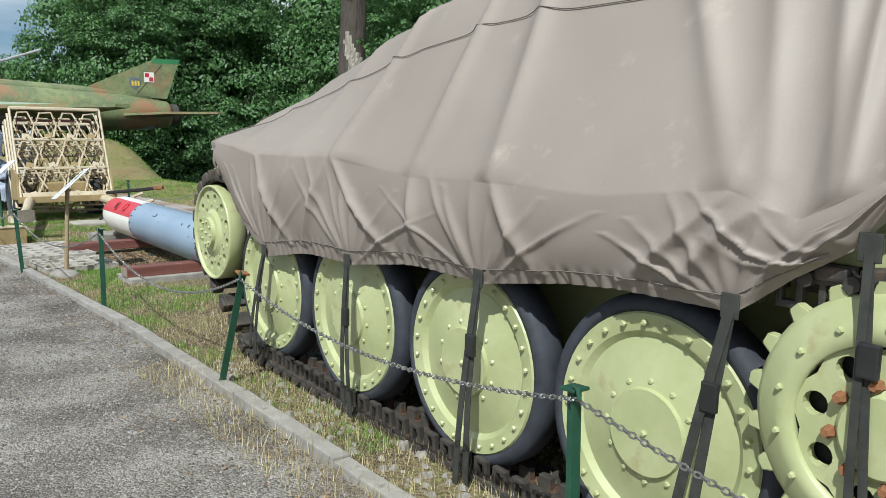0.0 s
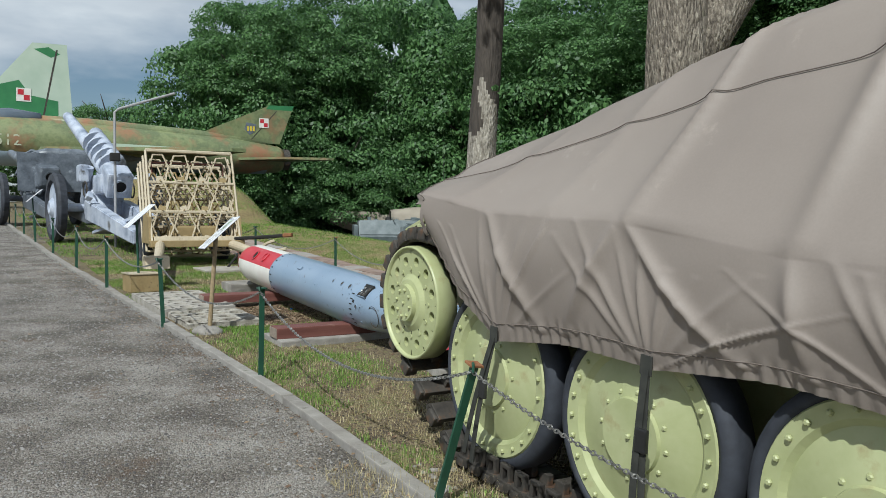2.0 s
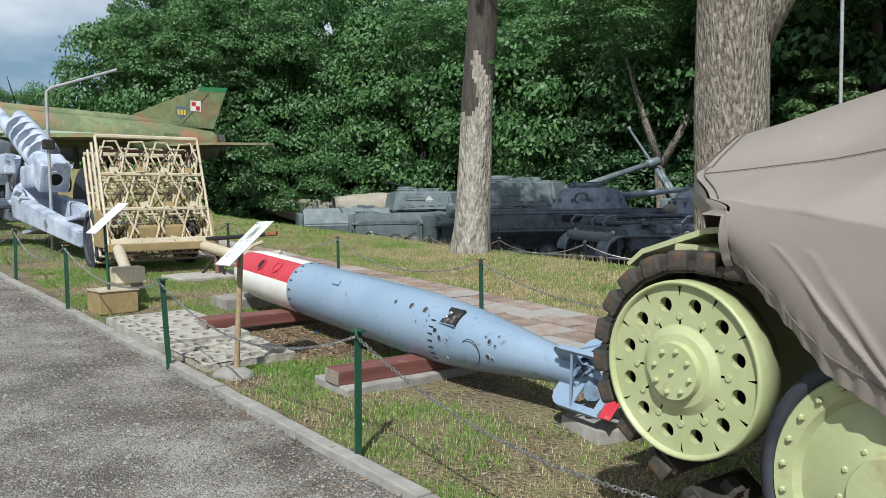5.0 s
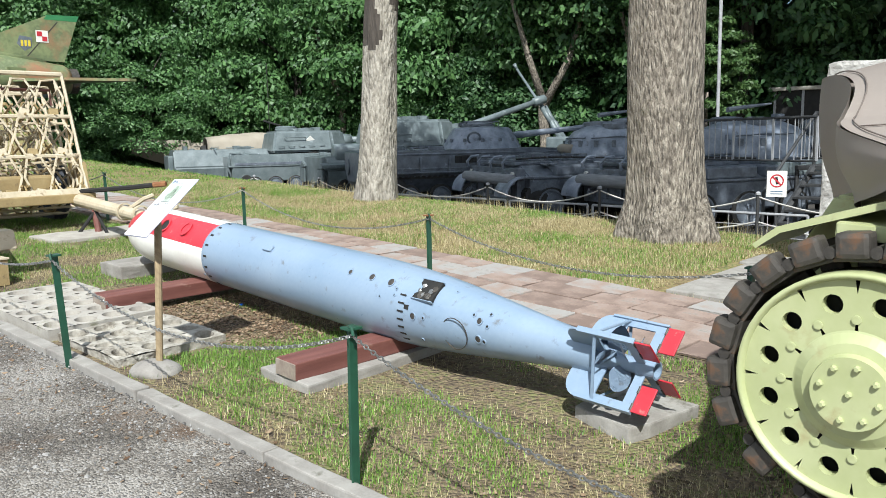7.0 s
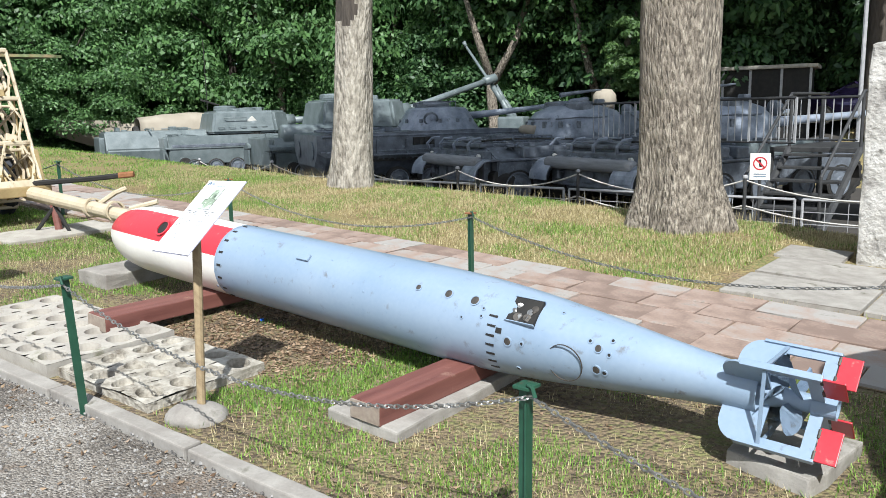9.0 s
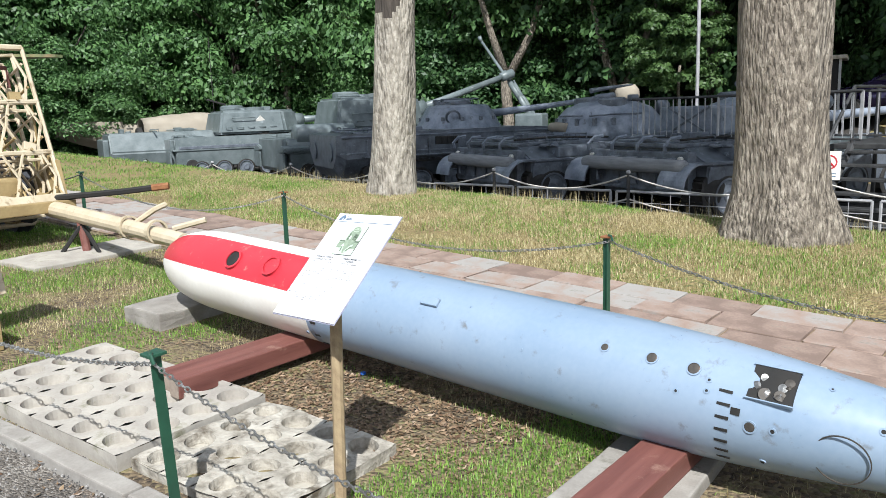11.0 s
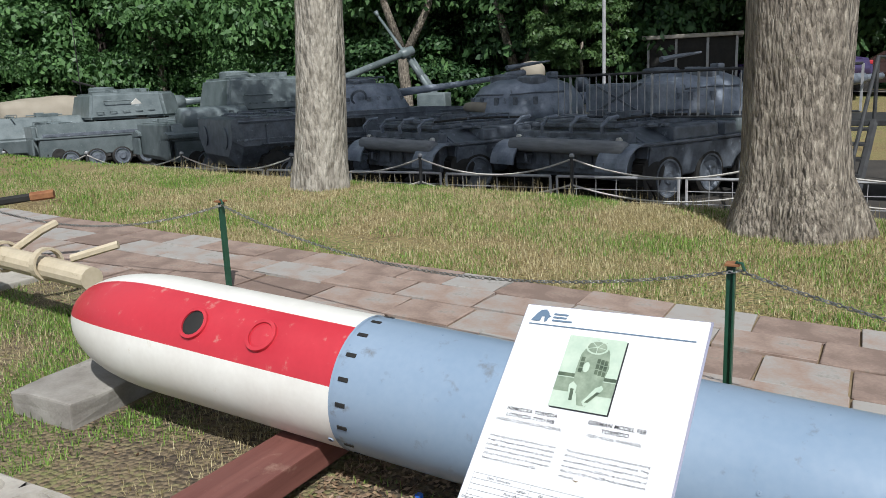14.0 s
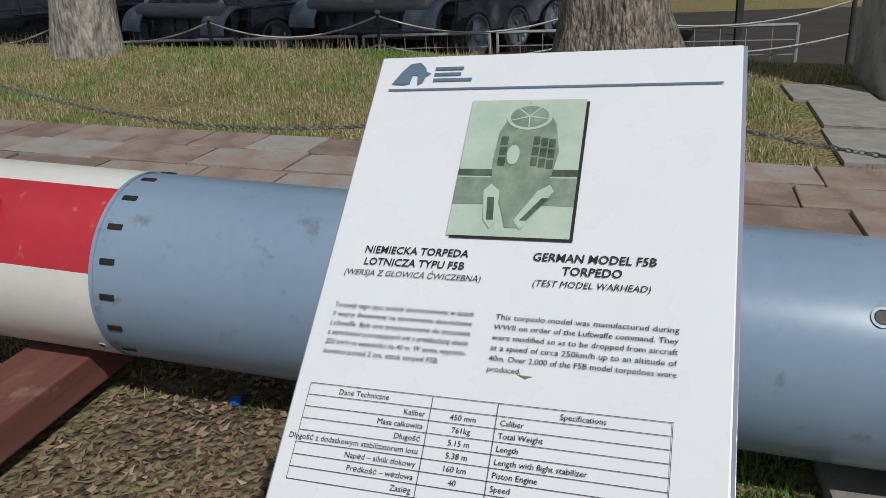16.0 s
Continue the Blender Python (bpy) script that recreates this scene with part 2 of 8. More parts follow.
# ---- mesh helpers ----
def mesh_from(name, verts, faces, mats, smoothed=False, index=None):
    me = bpy.data.meshes.new(name)
    me.from_pydata(verts, [], faces)
    for m in (mats if isinstance(mats, (list, tuple)) else [mats]):
        me.materials.append(m)
    if index is not None:
        me.polygons.foreach_set("material_index", np.asarray(index, dtype=np.int32))
    if smoothed:
        me.polygons.foreach_set("use_smooth", np.ones(len(me.polygons), dtype=bool))
    me.update()
    return me


def part(name, bm, mat, parent, label="", soft=False):
    me = bpy.data.meshes.new(name)
    bm.to_mesh(me)
    bm.free()
    for m in (mat if isinstance(mat, (list, tuple)) else [mat]):
        me.materials.append(m)
    if soft:
        me.polygons.foreach_set("use_smooth", np.ones(len(me.polygons), dtype=bool))
    ob = new(name, me)
    ob.parent = parent
    if label:
        ob["label"] = label
    return ob


def twin(ob, parent, m=None):
    """The same part once more, sharing its mesh."""
    o = new(ob.name.split(".")[0], ob.data)
    o.parent = parent
    if m is not None:
        o.matrix_basis = m
    return o


def thing(name, label, category, m, group=""):
    ob = new(name)
    ob.matrix_world = m
    ob.empty_display_size = 0.1
    return tagged(ob, label, category, group)


def box(bm, x0, x1, y0, y1, z0, z1, bevel=0.0, m=None):
    vs = [bm.verts.new((x, y, z)) for x in (x0, x1) for y in (y0, y1) for z in (z0, z1)]
    fs = [bm.faces.new([vs[i] for i in q]) for q in ((0, 1, 3, 2), (4, 6, 7, 5), (0, 4, 5, 1), (2, 3, 7, 6), (0, 2, 6, 4), (1, 5, 7, 3))]
    if bevel:
        r = bmesh.ops.bevel(bm, geom=list({e for f in fs for e in f.edges}), offset=bevel, segments=2, profile=0.6, affect="EDGES")
        vs = list({v for f in r["faces"] for v in f.verts} | {v for v in vs if v.is_valid})
    if m is not None:
        bmesh.ops.transform(bm, matrix=m, verts=vs)
    return vs


def boxed(x0, x1, y0, y1, z0, z1, bevel=0.0, m=None):
    bm = bmesh.new()
    box(bm, x0, x1, y0, y1, z0, z1, bevel, m)
    return bm


def lathe(bm, profile, seg=32, axis="Z", m=None, closed=False):
    """Turn (radius, along) pairs round an axis."""
    rings = []
    for r, a in profile:
        ring = []
        for i in range(seg):
            c, s_ = math.cos(2 * math.pi * i / seg) * r, math.sin(2 * math.pi * i / seg) * r
            p = {"Z": (c, s_, a), "X": (a, c, s_), "Y": (s_, a, c)}[axis]
            ring.append(bm.verts.new(p))
        rings.append(ring)
    for k in range(len(rings) - 1 + (1 if closed else 0)):
        a, b = rings[k], rings[(k + 1) % len(rings)]
        for i in range(seg):
            bm.faces.new((a[i], a[(i + 1) % seg], b[(i + 1) % seg], b[i]))
    if not closed:
        if profile[0][0] > 1e-6:
            bm.faces.new(rings[0][::-1])
        if profile[-1][0] > 1e-6:
            bm.faces.new(rings[-1])
    if m is not None:
        bmesh.ops.transform(bm, matrix=m, verts=[v for r in rings for v in r])
    return rings


def turned(profile, seg=32, axis="Z", m=None, closed=False):
    bm = bmesh.new()
    lathe(bm, profile, seg, axis, m, closed)
    bmesh.ops.recalc_face_normals(bm, faces=bm.faces)
    return bm


def tube(bm, pts, radii, seg=8, caps=True):
    """A round bar along points; radii: one, or one a point."""
    pts = [Vector(p) for p in pts]
    if not isinstance(radii, (list, tuple)):
        radii = [radii] * len(pts)
    rings, side = [], None
    for i, p in enumerate(pts):
        d = (pts[min(i + 1, len(pts) - 1)] - pts[max(i - 1, 0)]).normalized()
        if side is None:
            side = d.orthogonal().normalized()
        side = (side - d * side.dot(d)).normalized()
        up = d.cross(side)
        rings.append([bm.verts.new(p + (side * math.cos(2 * math.pi * k / seg) + up * math.sin(2 * math.pi * k / seg)) * radii[i]) for k in range(seg)])
    for a, b in zip(rings, rings[1:]):
        for k in range(seg):
            bm.faces.new((a[k], a[(k + 1) % seg], b[(k + 1) % seg], b[k]))
    if caps:
        bm.faces.new(rings[0][::-1])
        bm.faces.new(rings[-1])
    return rings


def bar(pts, radii, seg=8):
    bm = bmesh.new()
    tube(bm, pts, radii, seg)
    return bm


def prism(outline, x0, x1, bevel=0.0):
    """An outline in y and z, given thickness along x."""
    bm = bmesh.new()
    a = [bm.verts.new((x0, y, z)) for y, z in outline]
    b = [bm.verts.new((x1, y, z)) for y, z in outline]
    n_ = len(outline)
    bm.faces.new(a)
    bm.faces.new(b[::-1])
    for i in range(n_):
        bm.faces.new((a[i], b[i], b[(i + 1) % n_], a[(i + 1) % n_]))
    bmesh.ops.recalc_face_normals(bm, faces=bm.faces)
    if bevel:
        bmesh.ops.bevel(bm, geom=bm.edges[:], offset=bevel, segments=2, affect="EDGES")
    return bm


def disc_with_holes(bm, r_out, r_in, hole_r, hole_at, count, x, seg=12, start=0.0):
    """A flat ring facing -x with round holes in it, as a sector fan."""
    for k in range(count):
        a0 = start + 2 * math.pi * k / count
        half = math.pi / count
        hole, rim = [], []
        for i in range(seg):
            t = 2 * math.pi * i / seg
            hole.append((hole_at + hole_r * math.cos(t), hole_r * math.sin(t)))
        for i in range(seg):
            t = 2 * math.pi * i / seg
            c, s_ = math.cos(t), math.sin(t)
            best = 9.0
            for rr in (r_out,):
                bq = hole_at * c
                disc = bq * bq - hole_at ** 2 + rr * rr
                best = min(best, -bq + math.sqrt(disc))
            disc = (hole_at * c) ** 2 - hole_at ** 2 + r_in * r_in
            if disc > 0 and c < 0:
                best = min(best, -hole_at * c - math.sqrt(disc))
            for sg in (1, -1):
                den = s_ * math.cos(half) - sg * c * math.sin(half)
                if abs(den) > 1e-6:
                    q = sg * hole_at * math.sin(half) / den
                    if q > 1e-6:
                        best = min(best, q)
            rim.append((hole_at + best * c, best * s_))
        ca, sa = math.cos(a0), math.sin(a0)
        put = lambda p: bm.verts.new((x, p[0] * ca - p[1] * sa, p[0] * sa + p[1] * ca))
        hv, rv = [put(p) for p in hole], [put(p) for p in rim]
        deep = [bm.verts.new((x + 0.03, v.co.y, v.co.z)) for v in hv]
        for i in range(seg):
            j = (i + 1) % seg
            bm.faces.new((hv[i], rv[i], rv[j], hv[j]))
            bm.faces.new((hv[i], hv[j], deep[j], deep[i]))


# ---- ground, path, kerb ----
def steps(a, b, d):
    k = max(1, round((b - a) / d))
    return [a + (b - a) * i / k for i in range(k)]


S_LINES = [-420, -250, -150, -90, -50, -30, -18, -10, -6, -3] + steps(-1, 20, 0.25) + steps(20, 46, 1.0) + [46, 50, 56, 64, 80, 110, 160, 250, 420]


def sheet(name, offsets, mats, pick, label):
    """Ground between lines that run along the kerb at the given offsets from it."""
    verts = [tuple(spot(kerb_n(s) + o, s)) for s in S_LINES for o in offsets]
    w = len(offsets)
    faces, index = [], []
    for i in range(len(S_LINES) - 1):
        for j in range(w - 1):
            a = i * w + j
            faces.append((a, a + 1, a + w + 1, a + w))
            index.append(pick((offsets[j] + offsets[j + 1]) / 2, S_LINES[i]))
    return tagged(new(name, mesh_from(name, verts, faces, mats, True, index)), label, "ground", kind="structure")


sheet("road", [-5.5, -4.5, -3.5] + steps(-2.5, 0, 0.25) + [-0.06], [GRAVEL], lambda o, s: 0, "grey gravel footpath with dry leaf litter along the kerb")
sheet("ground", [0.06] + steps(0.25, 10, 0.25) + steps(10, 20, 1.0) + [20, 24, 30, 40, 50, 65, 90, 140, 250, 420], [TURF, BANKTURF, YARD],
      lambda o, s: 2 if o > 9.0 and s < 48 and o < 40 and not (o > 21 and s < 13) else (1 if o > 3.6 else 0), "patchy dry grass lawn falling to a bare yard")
sheet("lawn", [-420, -250, -140, -80, -40, -20, -10, -7, -5.5], [BANKTURF], lambda o, s: 0, "dry lawn beyond the footpath")

kerb = tagged(new("kerb"), "grey weathered concrete kerb edging the path", "kerb", kind="structure")
kerb_meshes = []
for v in range(4):
    bm = boxed(-0.04, 0.04, 0.006, 0.994, -0.16, 0.03, 0.008)
    bmesh.ops.subdivide_edges(bm, edges=[e for e in bm.edges if abs(e.verts[0].co.y - e.verts[1].co.y) > 0.5], cuts=5)
    for q in bm.verts:
        q.co += noise.noise_vector(q.co * 7 + Vector((v * 9, 0, 0))) * 0.006
    me = bpy.data.meshes.new("kerbstone")
    bm.to_mesh(me)
    bm.free()
    me.materials.append(KERB)
    kerb_meshes.append(me)
for i in range(34):
    s0 = -1.5 + i
    a, b = spot(kerb_n(s0), s0), spot(kerb_n(s0 + 1), s0 + 1)
    a.z, b.z = base_z(s0), base_z(s0 + 1)
    ob = new("kerbstone", kerb_meshes[i % 4])
    ob.parent = kerb
    d = (b - a).normalized()
    x = d.cross(Vector((0, 0, 1))).normalized()
    m = Matrix((x, d, x.cross(d))).transposed().to_4x4()
    ob.matrix_basis = Matrix.Translation(a + Vector((0, 0, random.uniform(-0.008, 0.008)))) @ m @ pose(0, 0, 0, 0, random.uniform(-1.5, 1.5), random.uniform(-0.4, 0.4))


# ---- trees ----
def crown_mesh(name, mat, clumps, leaves, leaf, size, seed, flat=1.0):
    """Many small leaves in clumps inside a rough ellipsoid, with gaps between the clumps."""
    rng = np.random.default_rng(seed)
    c = rng.normal(size=(clumps, 3))
    c /= np.linalg.norm(c, axis=1)[:, None]
    c *= rng.uniform(0.45, 1.0, (clumps, 1)) ** 0.6
    c = c * np.array(size)
    r = rng.uniform(0.16, 0.30, clumps) * min(size)
    k = rng.integers(0, clumps, leaves)
    d = rng.normal(size=(leaves, 3))
    d /= np.linalg.norm(d, axis=1)[:, None]
    d[:, 2] = np.abs(d[:, 2]) * 0.9 - 0.25
    pos = c[k] + d * (r[k] * rng.uniform(0.55, 1.08, leaves))[:, None] * np.array((1.1, 1.1, 0.95 * flat))
    nrm = d * 1.2 + rng.normal(scale=0.45, size=(leaves, 3)) + np.array((0, 0, 0.3))
    nrm /= np.linalg.norm(nrm, axis=1)[:, None]
    t = np.cross(nrm, rng.normal(size=(leaves, 3)))
    t /= np.linalg.norm(t, axis=1)[:, None]
    b = np.cross(nrm, t)
    l = (leaf * rng.uniform(0.6, 1.3, leaves))[:, None]
    quad = np.stack([pos - t * l, pos - b * l * 0.55 - nrm * l * 0.12, pos + t * l - nrm * l * 0.3, pos + b * l * 0.55 - nrm * l * 0.12], axis=1).reshape(-1, 3)
    me = bpy.data.meshes.new(name)
    me.vertices.add(leaves * 4)
    me.vertices.foreach_set("co", quad.ravel())
    me.loops.add(leaves * 4)
    me.loops.foreach_set("vertex_index", np.arange(leaves * 4, dtype=np.int32))
    me.polygons.add(leaves)
    me.polygons.foreach_set("loop_start", np.arange(0, leaves * 4, 4, dtype=np.int32))
    me.materials.append(mat)
    me.update(calc_edges=True)
    return me


def trunk_bm(h, r0, r1, lean=(0, 0), seg=20, flare=1.6, rough=0.06, fork=None, seed=0.0):
    bm = bmesh.new()
    pts, rad = [], []
    for i in range(25):
        k = i / 24
        pts.append((lean[0] * k + 0.05 * noise.noise((k * 3, seed, 0)), lean[1] * k + 0.05 * noise.noise((k * 3, seed, 5)), h * k - 0.25))
        rad.append((r0 + (r1 - r0) * k) * (1 + (flare - 1) * math.exp(-max(0, h * k - 0.25) / 0.28)))
    rings = tube(bm, pts, rad, seg)
    for ring, p in zip(rings, pts):
        for q in ring:
            d = q.co - Vector(p)
            a = math.atan2(d.y, d.x)
            q.co += d * (rough * noise.noise((math.cos(a) * 2.2, math.sin(a) * 2.2, q.co.z * 0.7 + seed)) * 2 + 0.12 * math.exp(-max(0, p[2]) / 0.35) * math.sin(a * 5 + seed))
    for limb in fork or []:
        tube(bm, limb[0], limb[1], 14)
    return bm


CROWN_A = crown_mesh("crown", LEAF, 170, 46000, 0.092, (4.2, 4.2, 4.6), 1)
CROWN_B = crown_mesh("crown", LEAFDARK, 120, 32000, 0.118, (4.6, 4.6, 4.8), 2)
CROWN_D = crown_mesh("crown", LEAFDARK, 60, 9000, 0.30, (4.6, 4.6, 4.8), 5)
CROWN_C = crown_mesh("crown", LEAFPALE, 60, 16000, 0.14, (3.4, 3.4, 4.2), 3)


def tree(label, n, s, h, r, crown, scale, z, lean=(0, 0), bark=BARKDARK, group="", seed=0.0, flat=1.0, turn=0.0):
    t = thing("tree", label, "tree", upright(n, s, turn), group)
    limbs = []
    for k in range(5):
        a, z0 = seed + k * 1.26, h * (0.62 + 0.07 * k)
        limbs.append(([(lean[0] * z0 / h, lean[1] * z0 / h, z0), (math.cos(a) * 1.1 * scale, math.sin(a) * 1.1 * scale, z0 + 1.0), (math.cos(a) * 2.6 * scale, math.sin(a) * 2.6 * scale, z0 + 2.0)], [r * 0.45, r * 0.3, r * 0.12]))
    part("trunk", trunk_bm(h, r, r * 0.55, lean, 14, 1.45, fork=limbs, seed=seed), bark, t, soft=True)
    c = new("crown", crown)
    c.parent = t
    c.matrix_basis = Matrix.Translation((lean[0], lean[1], z)) @ pose(0, 0, 0, 0, 0, seed * 77) @ Matrix.Diagonal((scale, scale, scale * flat, 1))
    return t


# ---- torpedo ----
torpedo = thing("torpedo", "blue grey steel torpedo with red and white nose on timber beams", "torpedo", lying(3.84, 7.495, 0.0))
R = 0.225
# local y runs from the tail (0) to the nose (4.88)
SEAM, NOSE = 3.43, 4.88


def axis_h(y):
    return 0.285 + 0.015 * y


def hull_profile(y):
    if y > 4.28:
        k = (y - 4.28) / (NOSE - 4.28)
        return R * math.sqrt(max(0.0, 1 - k ** 2.5))
    if y < 2.05:
        k = (2.05 - y) / 1.65
        return R * (1 - 0.60 * smooth(0, 1, k) * min(1, k)) if y > 0.40 else R * 0.40
    return R


def torpedo_shell(y0, y1, rows, seg, a0=0.0, a1=2 * math.pi, grow=1.0):
    bm = bmesh.new()
    full = abs(a1 - a0 - 2 * math.pi) < 1e-6
    rings = []
    for i in range(rows + 1):
        y = y0 + (y1 - y0) * i / rows
        r = max(0.002, hull_profile(y)) * grow
        rings.append([bm.verts.new((r * math.cos(a0 + (a1 - a0) * k / seg), y, axis_h(y) + r * math.sin(a0 + (a1 - a0) * k / seg))) for k in range(seg + (0 if full else 1))])
    for a, b in zip(rings, rings[1:]):
        for k in range(seg):
            j = (k + 1) % len(a)
            bm.faces.new((a[k], b[k], b[j], a[j]))
    return bm


part("body", torpedo_shell(0.30, SEAM, 44, 64), BLUE, torpedo, "blue grey painted body", soft=True)
band = radians(46)
part("nose_cone", torpedo_shell(SEAM, NOSE, 40, 30, radians(163), radians(360 + 38)), WHITE, torpedo, "white painted nose", soft=True)
part("nose_panel", torpedo_shell(SEAM, NOSE - 0.002, 40, 20, radians(108), radians(163), 1.0), RED, torpedo, "red painted panel", soft=True)
part("nose_stripe", torpedo_shell(SEAM, NOSE, 40, 20, radians(38), radians(108)), WHITE, torpedo, soft=True)
part("seam_ring", torpedo_shell(SEAM - 0.006, SEAM + 0.004, 1, 64, grow=1.008), BLUE, torpedo, soft=True)
part("nose_fitting", turned([(0.03, 0), (0.03, 0.05), (0.015, 0.07), (0.0, 0.07)], 16, "Y", Matrix.Translation((0, NOSE - 0.02, axis_h(NOSE)))), RED, torpedo)


def on_hull(y, deg, lift=0.0):
    """A pose on the skin with z pointing out; deg: 0 away from the walk, 90 up, 180 towards it."""
    a = radians(deg)
    r = hull_profile(y) + lift
    return Matrix.Translation((r * math.cos(a), y, axis_h(y) + r * math.sin(a))) @ pose(0, 0, 0, 0, 90 - deg, 0)


def disc(r, h=0.006, seg=16):
    return turned([(r, -0.004), (r, h), (r * 0.8, h + 0.002), (0, h + 0.002)], seg)


def ring(r, w, h=0.006, seg=24):
    return turned([(r, -0.004), (r, h), (r - w, h), (r - w, -0.004)], seg, closed=True)


for y, deg, r in ((4.05, 139, 0.058), (3.75, 136, 0.058)):
    part("filler_rim", ring(r, 0.012, 0.008), RED, torpedo).matrix_basis = on_hull(y, deg)
    # holes, slots and hatch are black pieces painting the shade of an opening
    part("filler_hole", disc(r - 0.011, 0.001), DARK if y > 3.9 else RED, torpedo).matrix_basis = on_hull(y, deg, 0.0)
rivet = part("slot", boxed(-0.007, 0.007, -0.018, 0.018, -0.003, 0.003, 0.002), DARK, torpedo)
rivet.matrix_basis = on_hull(SEAM - 0.04, 95)
for k in range(1, 18):
    twin(rivet, torpedo, on_hull(SEAM - 0.04, 95 + k * 20))
for y, deg, r in ((1.54, 137, 0.026), (1.87, 138, 0.019), (1.69, 137, 0.024), (1.33, 177, 0.022), (1.26, 176, 0.012), (0.96, 149, 0.012), (0.92, 157, 0.020), (0.87, 139, 0.012), (0.87, 163, 0.012), (0.92, 191, 0.022), (0.885, 194, 0.014), (1.29, 215, 0.012), (1.48, 144, 0.010), (1.48, 154, 0.010), (1.58, 161, 0.010), (1.12, 118, 0.009), (3.46, 215, 0.010), (2.5, 128, 0.006), (2.2, 160, 0.006)):
    part("plug_rim", ring(r, 0.005, 0.003), BLUE, torpedo).matrix_basis = on_hull(y, deg)
    part("plug", disc(r - 0.004, 0.0005), DARK if r < 0.016 else STEEL, torpedo).matrix_basis = on_hull(y, deg)
part("inspection_ring", ring(0.085, 0.003, 0.001, 40), STEEL, torpedo).matrix_basis = on_hull(1.06, 190)
part("lifting_plate", boxed(-0.02, 0.02, -0.045, 0.045, 0.0, 0.014, 0.004), BLUE, torpedo).matrix_basis = on_hull(2.70, 134)
part("square_port", boxed(-0.012, 0.012, -0.015, 0.015, -0.004, 0.002), DARK, torpedo).matrix_basis = on_hull(1.38, 166)
for k in range(7):
    part("slot", boxed(-0.005, 0.005, -0.022, 0.022, -0.003, 0.002), DARK, torpedo).matrix_basis = on_hull(1.42, 150 + k * 12)
hatch = part("open_hatch", boxed(-0.062, 0.062, -0.07, 0.07, -0.03, 0.004), DARK, torpedo, "open hatch with bare machinery inside")
hatch.matrix_basis = on_hull(1.285, 133)
for k in range(10):
    bmm = turned([(random.uniform(0.008, 0.022), 0), (random.uniform(0.008, 0.022), 0.008), (0, 0.010)], 12)
    part("fitting", bmm, CHAIN if k % 2 else STEEL, hatch).matrix_basis = pose(random.uniform(-0.045, 0.045), random.uniform(-0.05, 0.05), 0.0, random.uniform(-30, 30), random.uniform(-30, 30))
for x0, x1, y0, y1 in ((-0.066, -0.062, -0.075, 0.075), (0.062, 0.066, -0.075, 0.075)):
    part("hatch_frame", boxed(x0, x1, y0, y1, -0.01, 0.008), BLUE, torpedo).matrix_basis = on_hull(1.285, 133)

# tail: box fins, frame, propellers
tail_h = axis_h(0.2)
TAIL = pose(0, 0.20, tail_h) @ Matrix.Diagonal((0.84, 0.80, 0.84, 1))
part("tail_cone", turned([(R * 0.40, 0.32), (0.075, 0.16), (0.045, 0.02), (0.042, -0.08), (0.042, -0.11), (0, -0.11)], 24, "Y", TAIL), BLUE, torpedo, soft=True)


def plate(outlines, thick):
    """Flat plates in x and y joined into one mesh, thick along z."""
    bm = bmesh.new()
    for pts in outlines:
        lo = [bm.verts.new((x, y, -thick)) for x, y in pts]
        hi = [bm.verts.new((x, y, thick)) for x, y in pts]
        bm.faces.new(lo[::-1])
        bm.faces.new(hi)
        for i in range(len(pts)):
            j = (i + 1) % len(pts)
            bm.faces.new((lo[i], lo[j], hi[j], hi[i]))
    bmesh.ops.recalc_face_normals(bm, faces=bm.faces)
    return bm


# each fin: a broad rounded front plate, an outer edge bar past the propellers, a rear plate and a hinged red tab
ROUNDED = [(0.155 + 0.105 * math.cos(radians(a)), 0.185 + 0.095 * math.sin(radians(a))) for a in range(0, 91, 15)]
for deg in (45, 135, 225, 315):
    turn = TAIL @ pose(0, 0, 0, 0, -deg, 0)
    part("tail_fin", plate([[(0.035, 0.075), (0.26, 0.075)] + ROUNDED + [(0.07, 0.28)], [(0.215, -0.10), (0.26, -0.10), (0.26, 0.075), (0.215, 0.075)], [(0.03, -0.155), (0.26, -0.155), (0.26, -0.10), (0.03, -0.10)]], 0.005), BLUE, torpedo).matrix_basis = turn
    part("fin_edge", boxed(0.252, 0.266, -0.165, 0.185, -0.016, 0.016, 0.003), BLUE, torpedo).matrix_basis = turn
    part("rudder", boxed(0.10, 0.255, -0.255, -0.160, -0.005, 0.005, 0.004), RED, torpedo, "red painted rudder tab").matrix_basis = turn
    for x in (0.13, 0.23):
        part("rudder_hinge", turned([(0.009, -0.02), (0.009, 0.02)], 8, "X", pose(x, -0.158, 0)), STEEL, torpedo).matrix_basis = turn
for deg in (0, 90, 180, 270):
    part("box_brace", boxed(-0.185, 0.185, 0.066, 0.084, -0.004, 0.004, 0.002), BLUE, torpedo).matrix_basis = TAIL @ pose(0, 0, 0, 0, -deg, 0) @ pose(0.180, 0, 0, 0, 90, 0)
part("shaft_tube", turned([(0.052, -0.10), (0.050, -0.205), (0.040, -0.205), (0.036, -0.12), (0, -0.12)], 24, "Y", TAIL), BLUE, torpedo, soft=False)


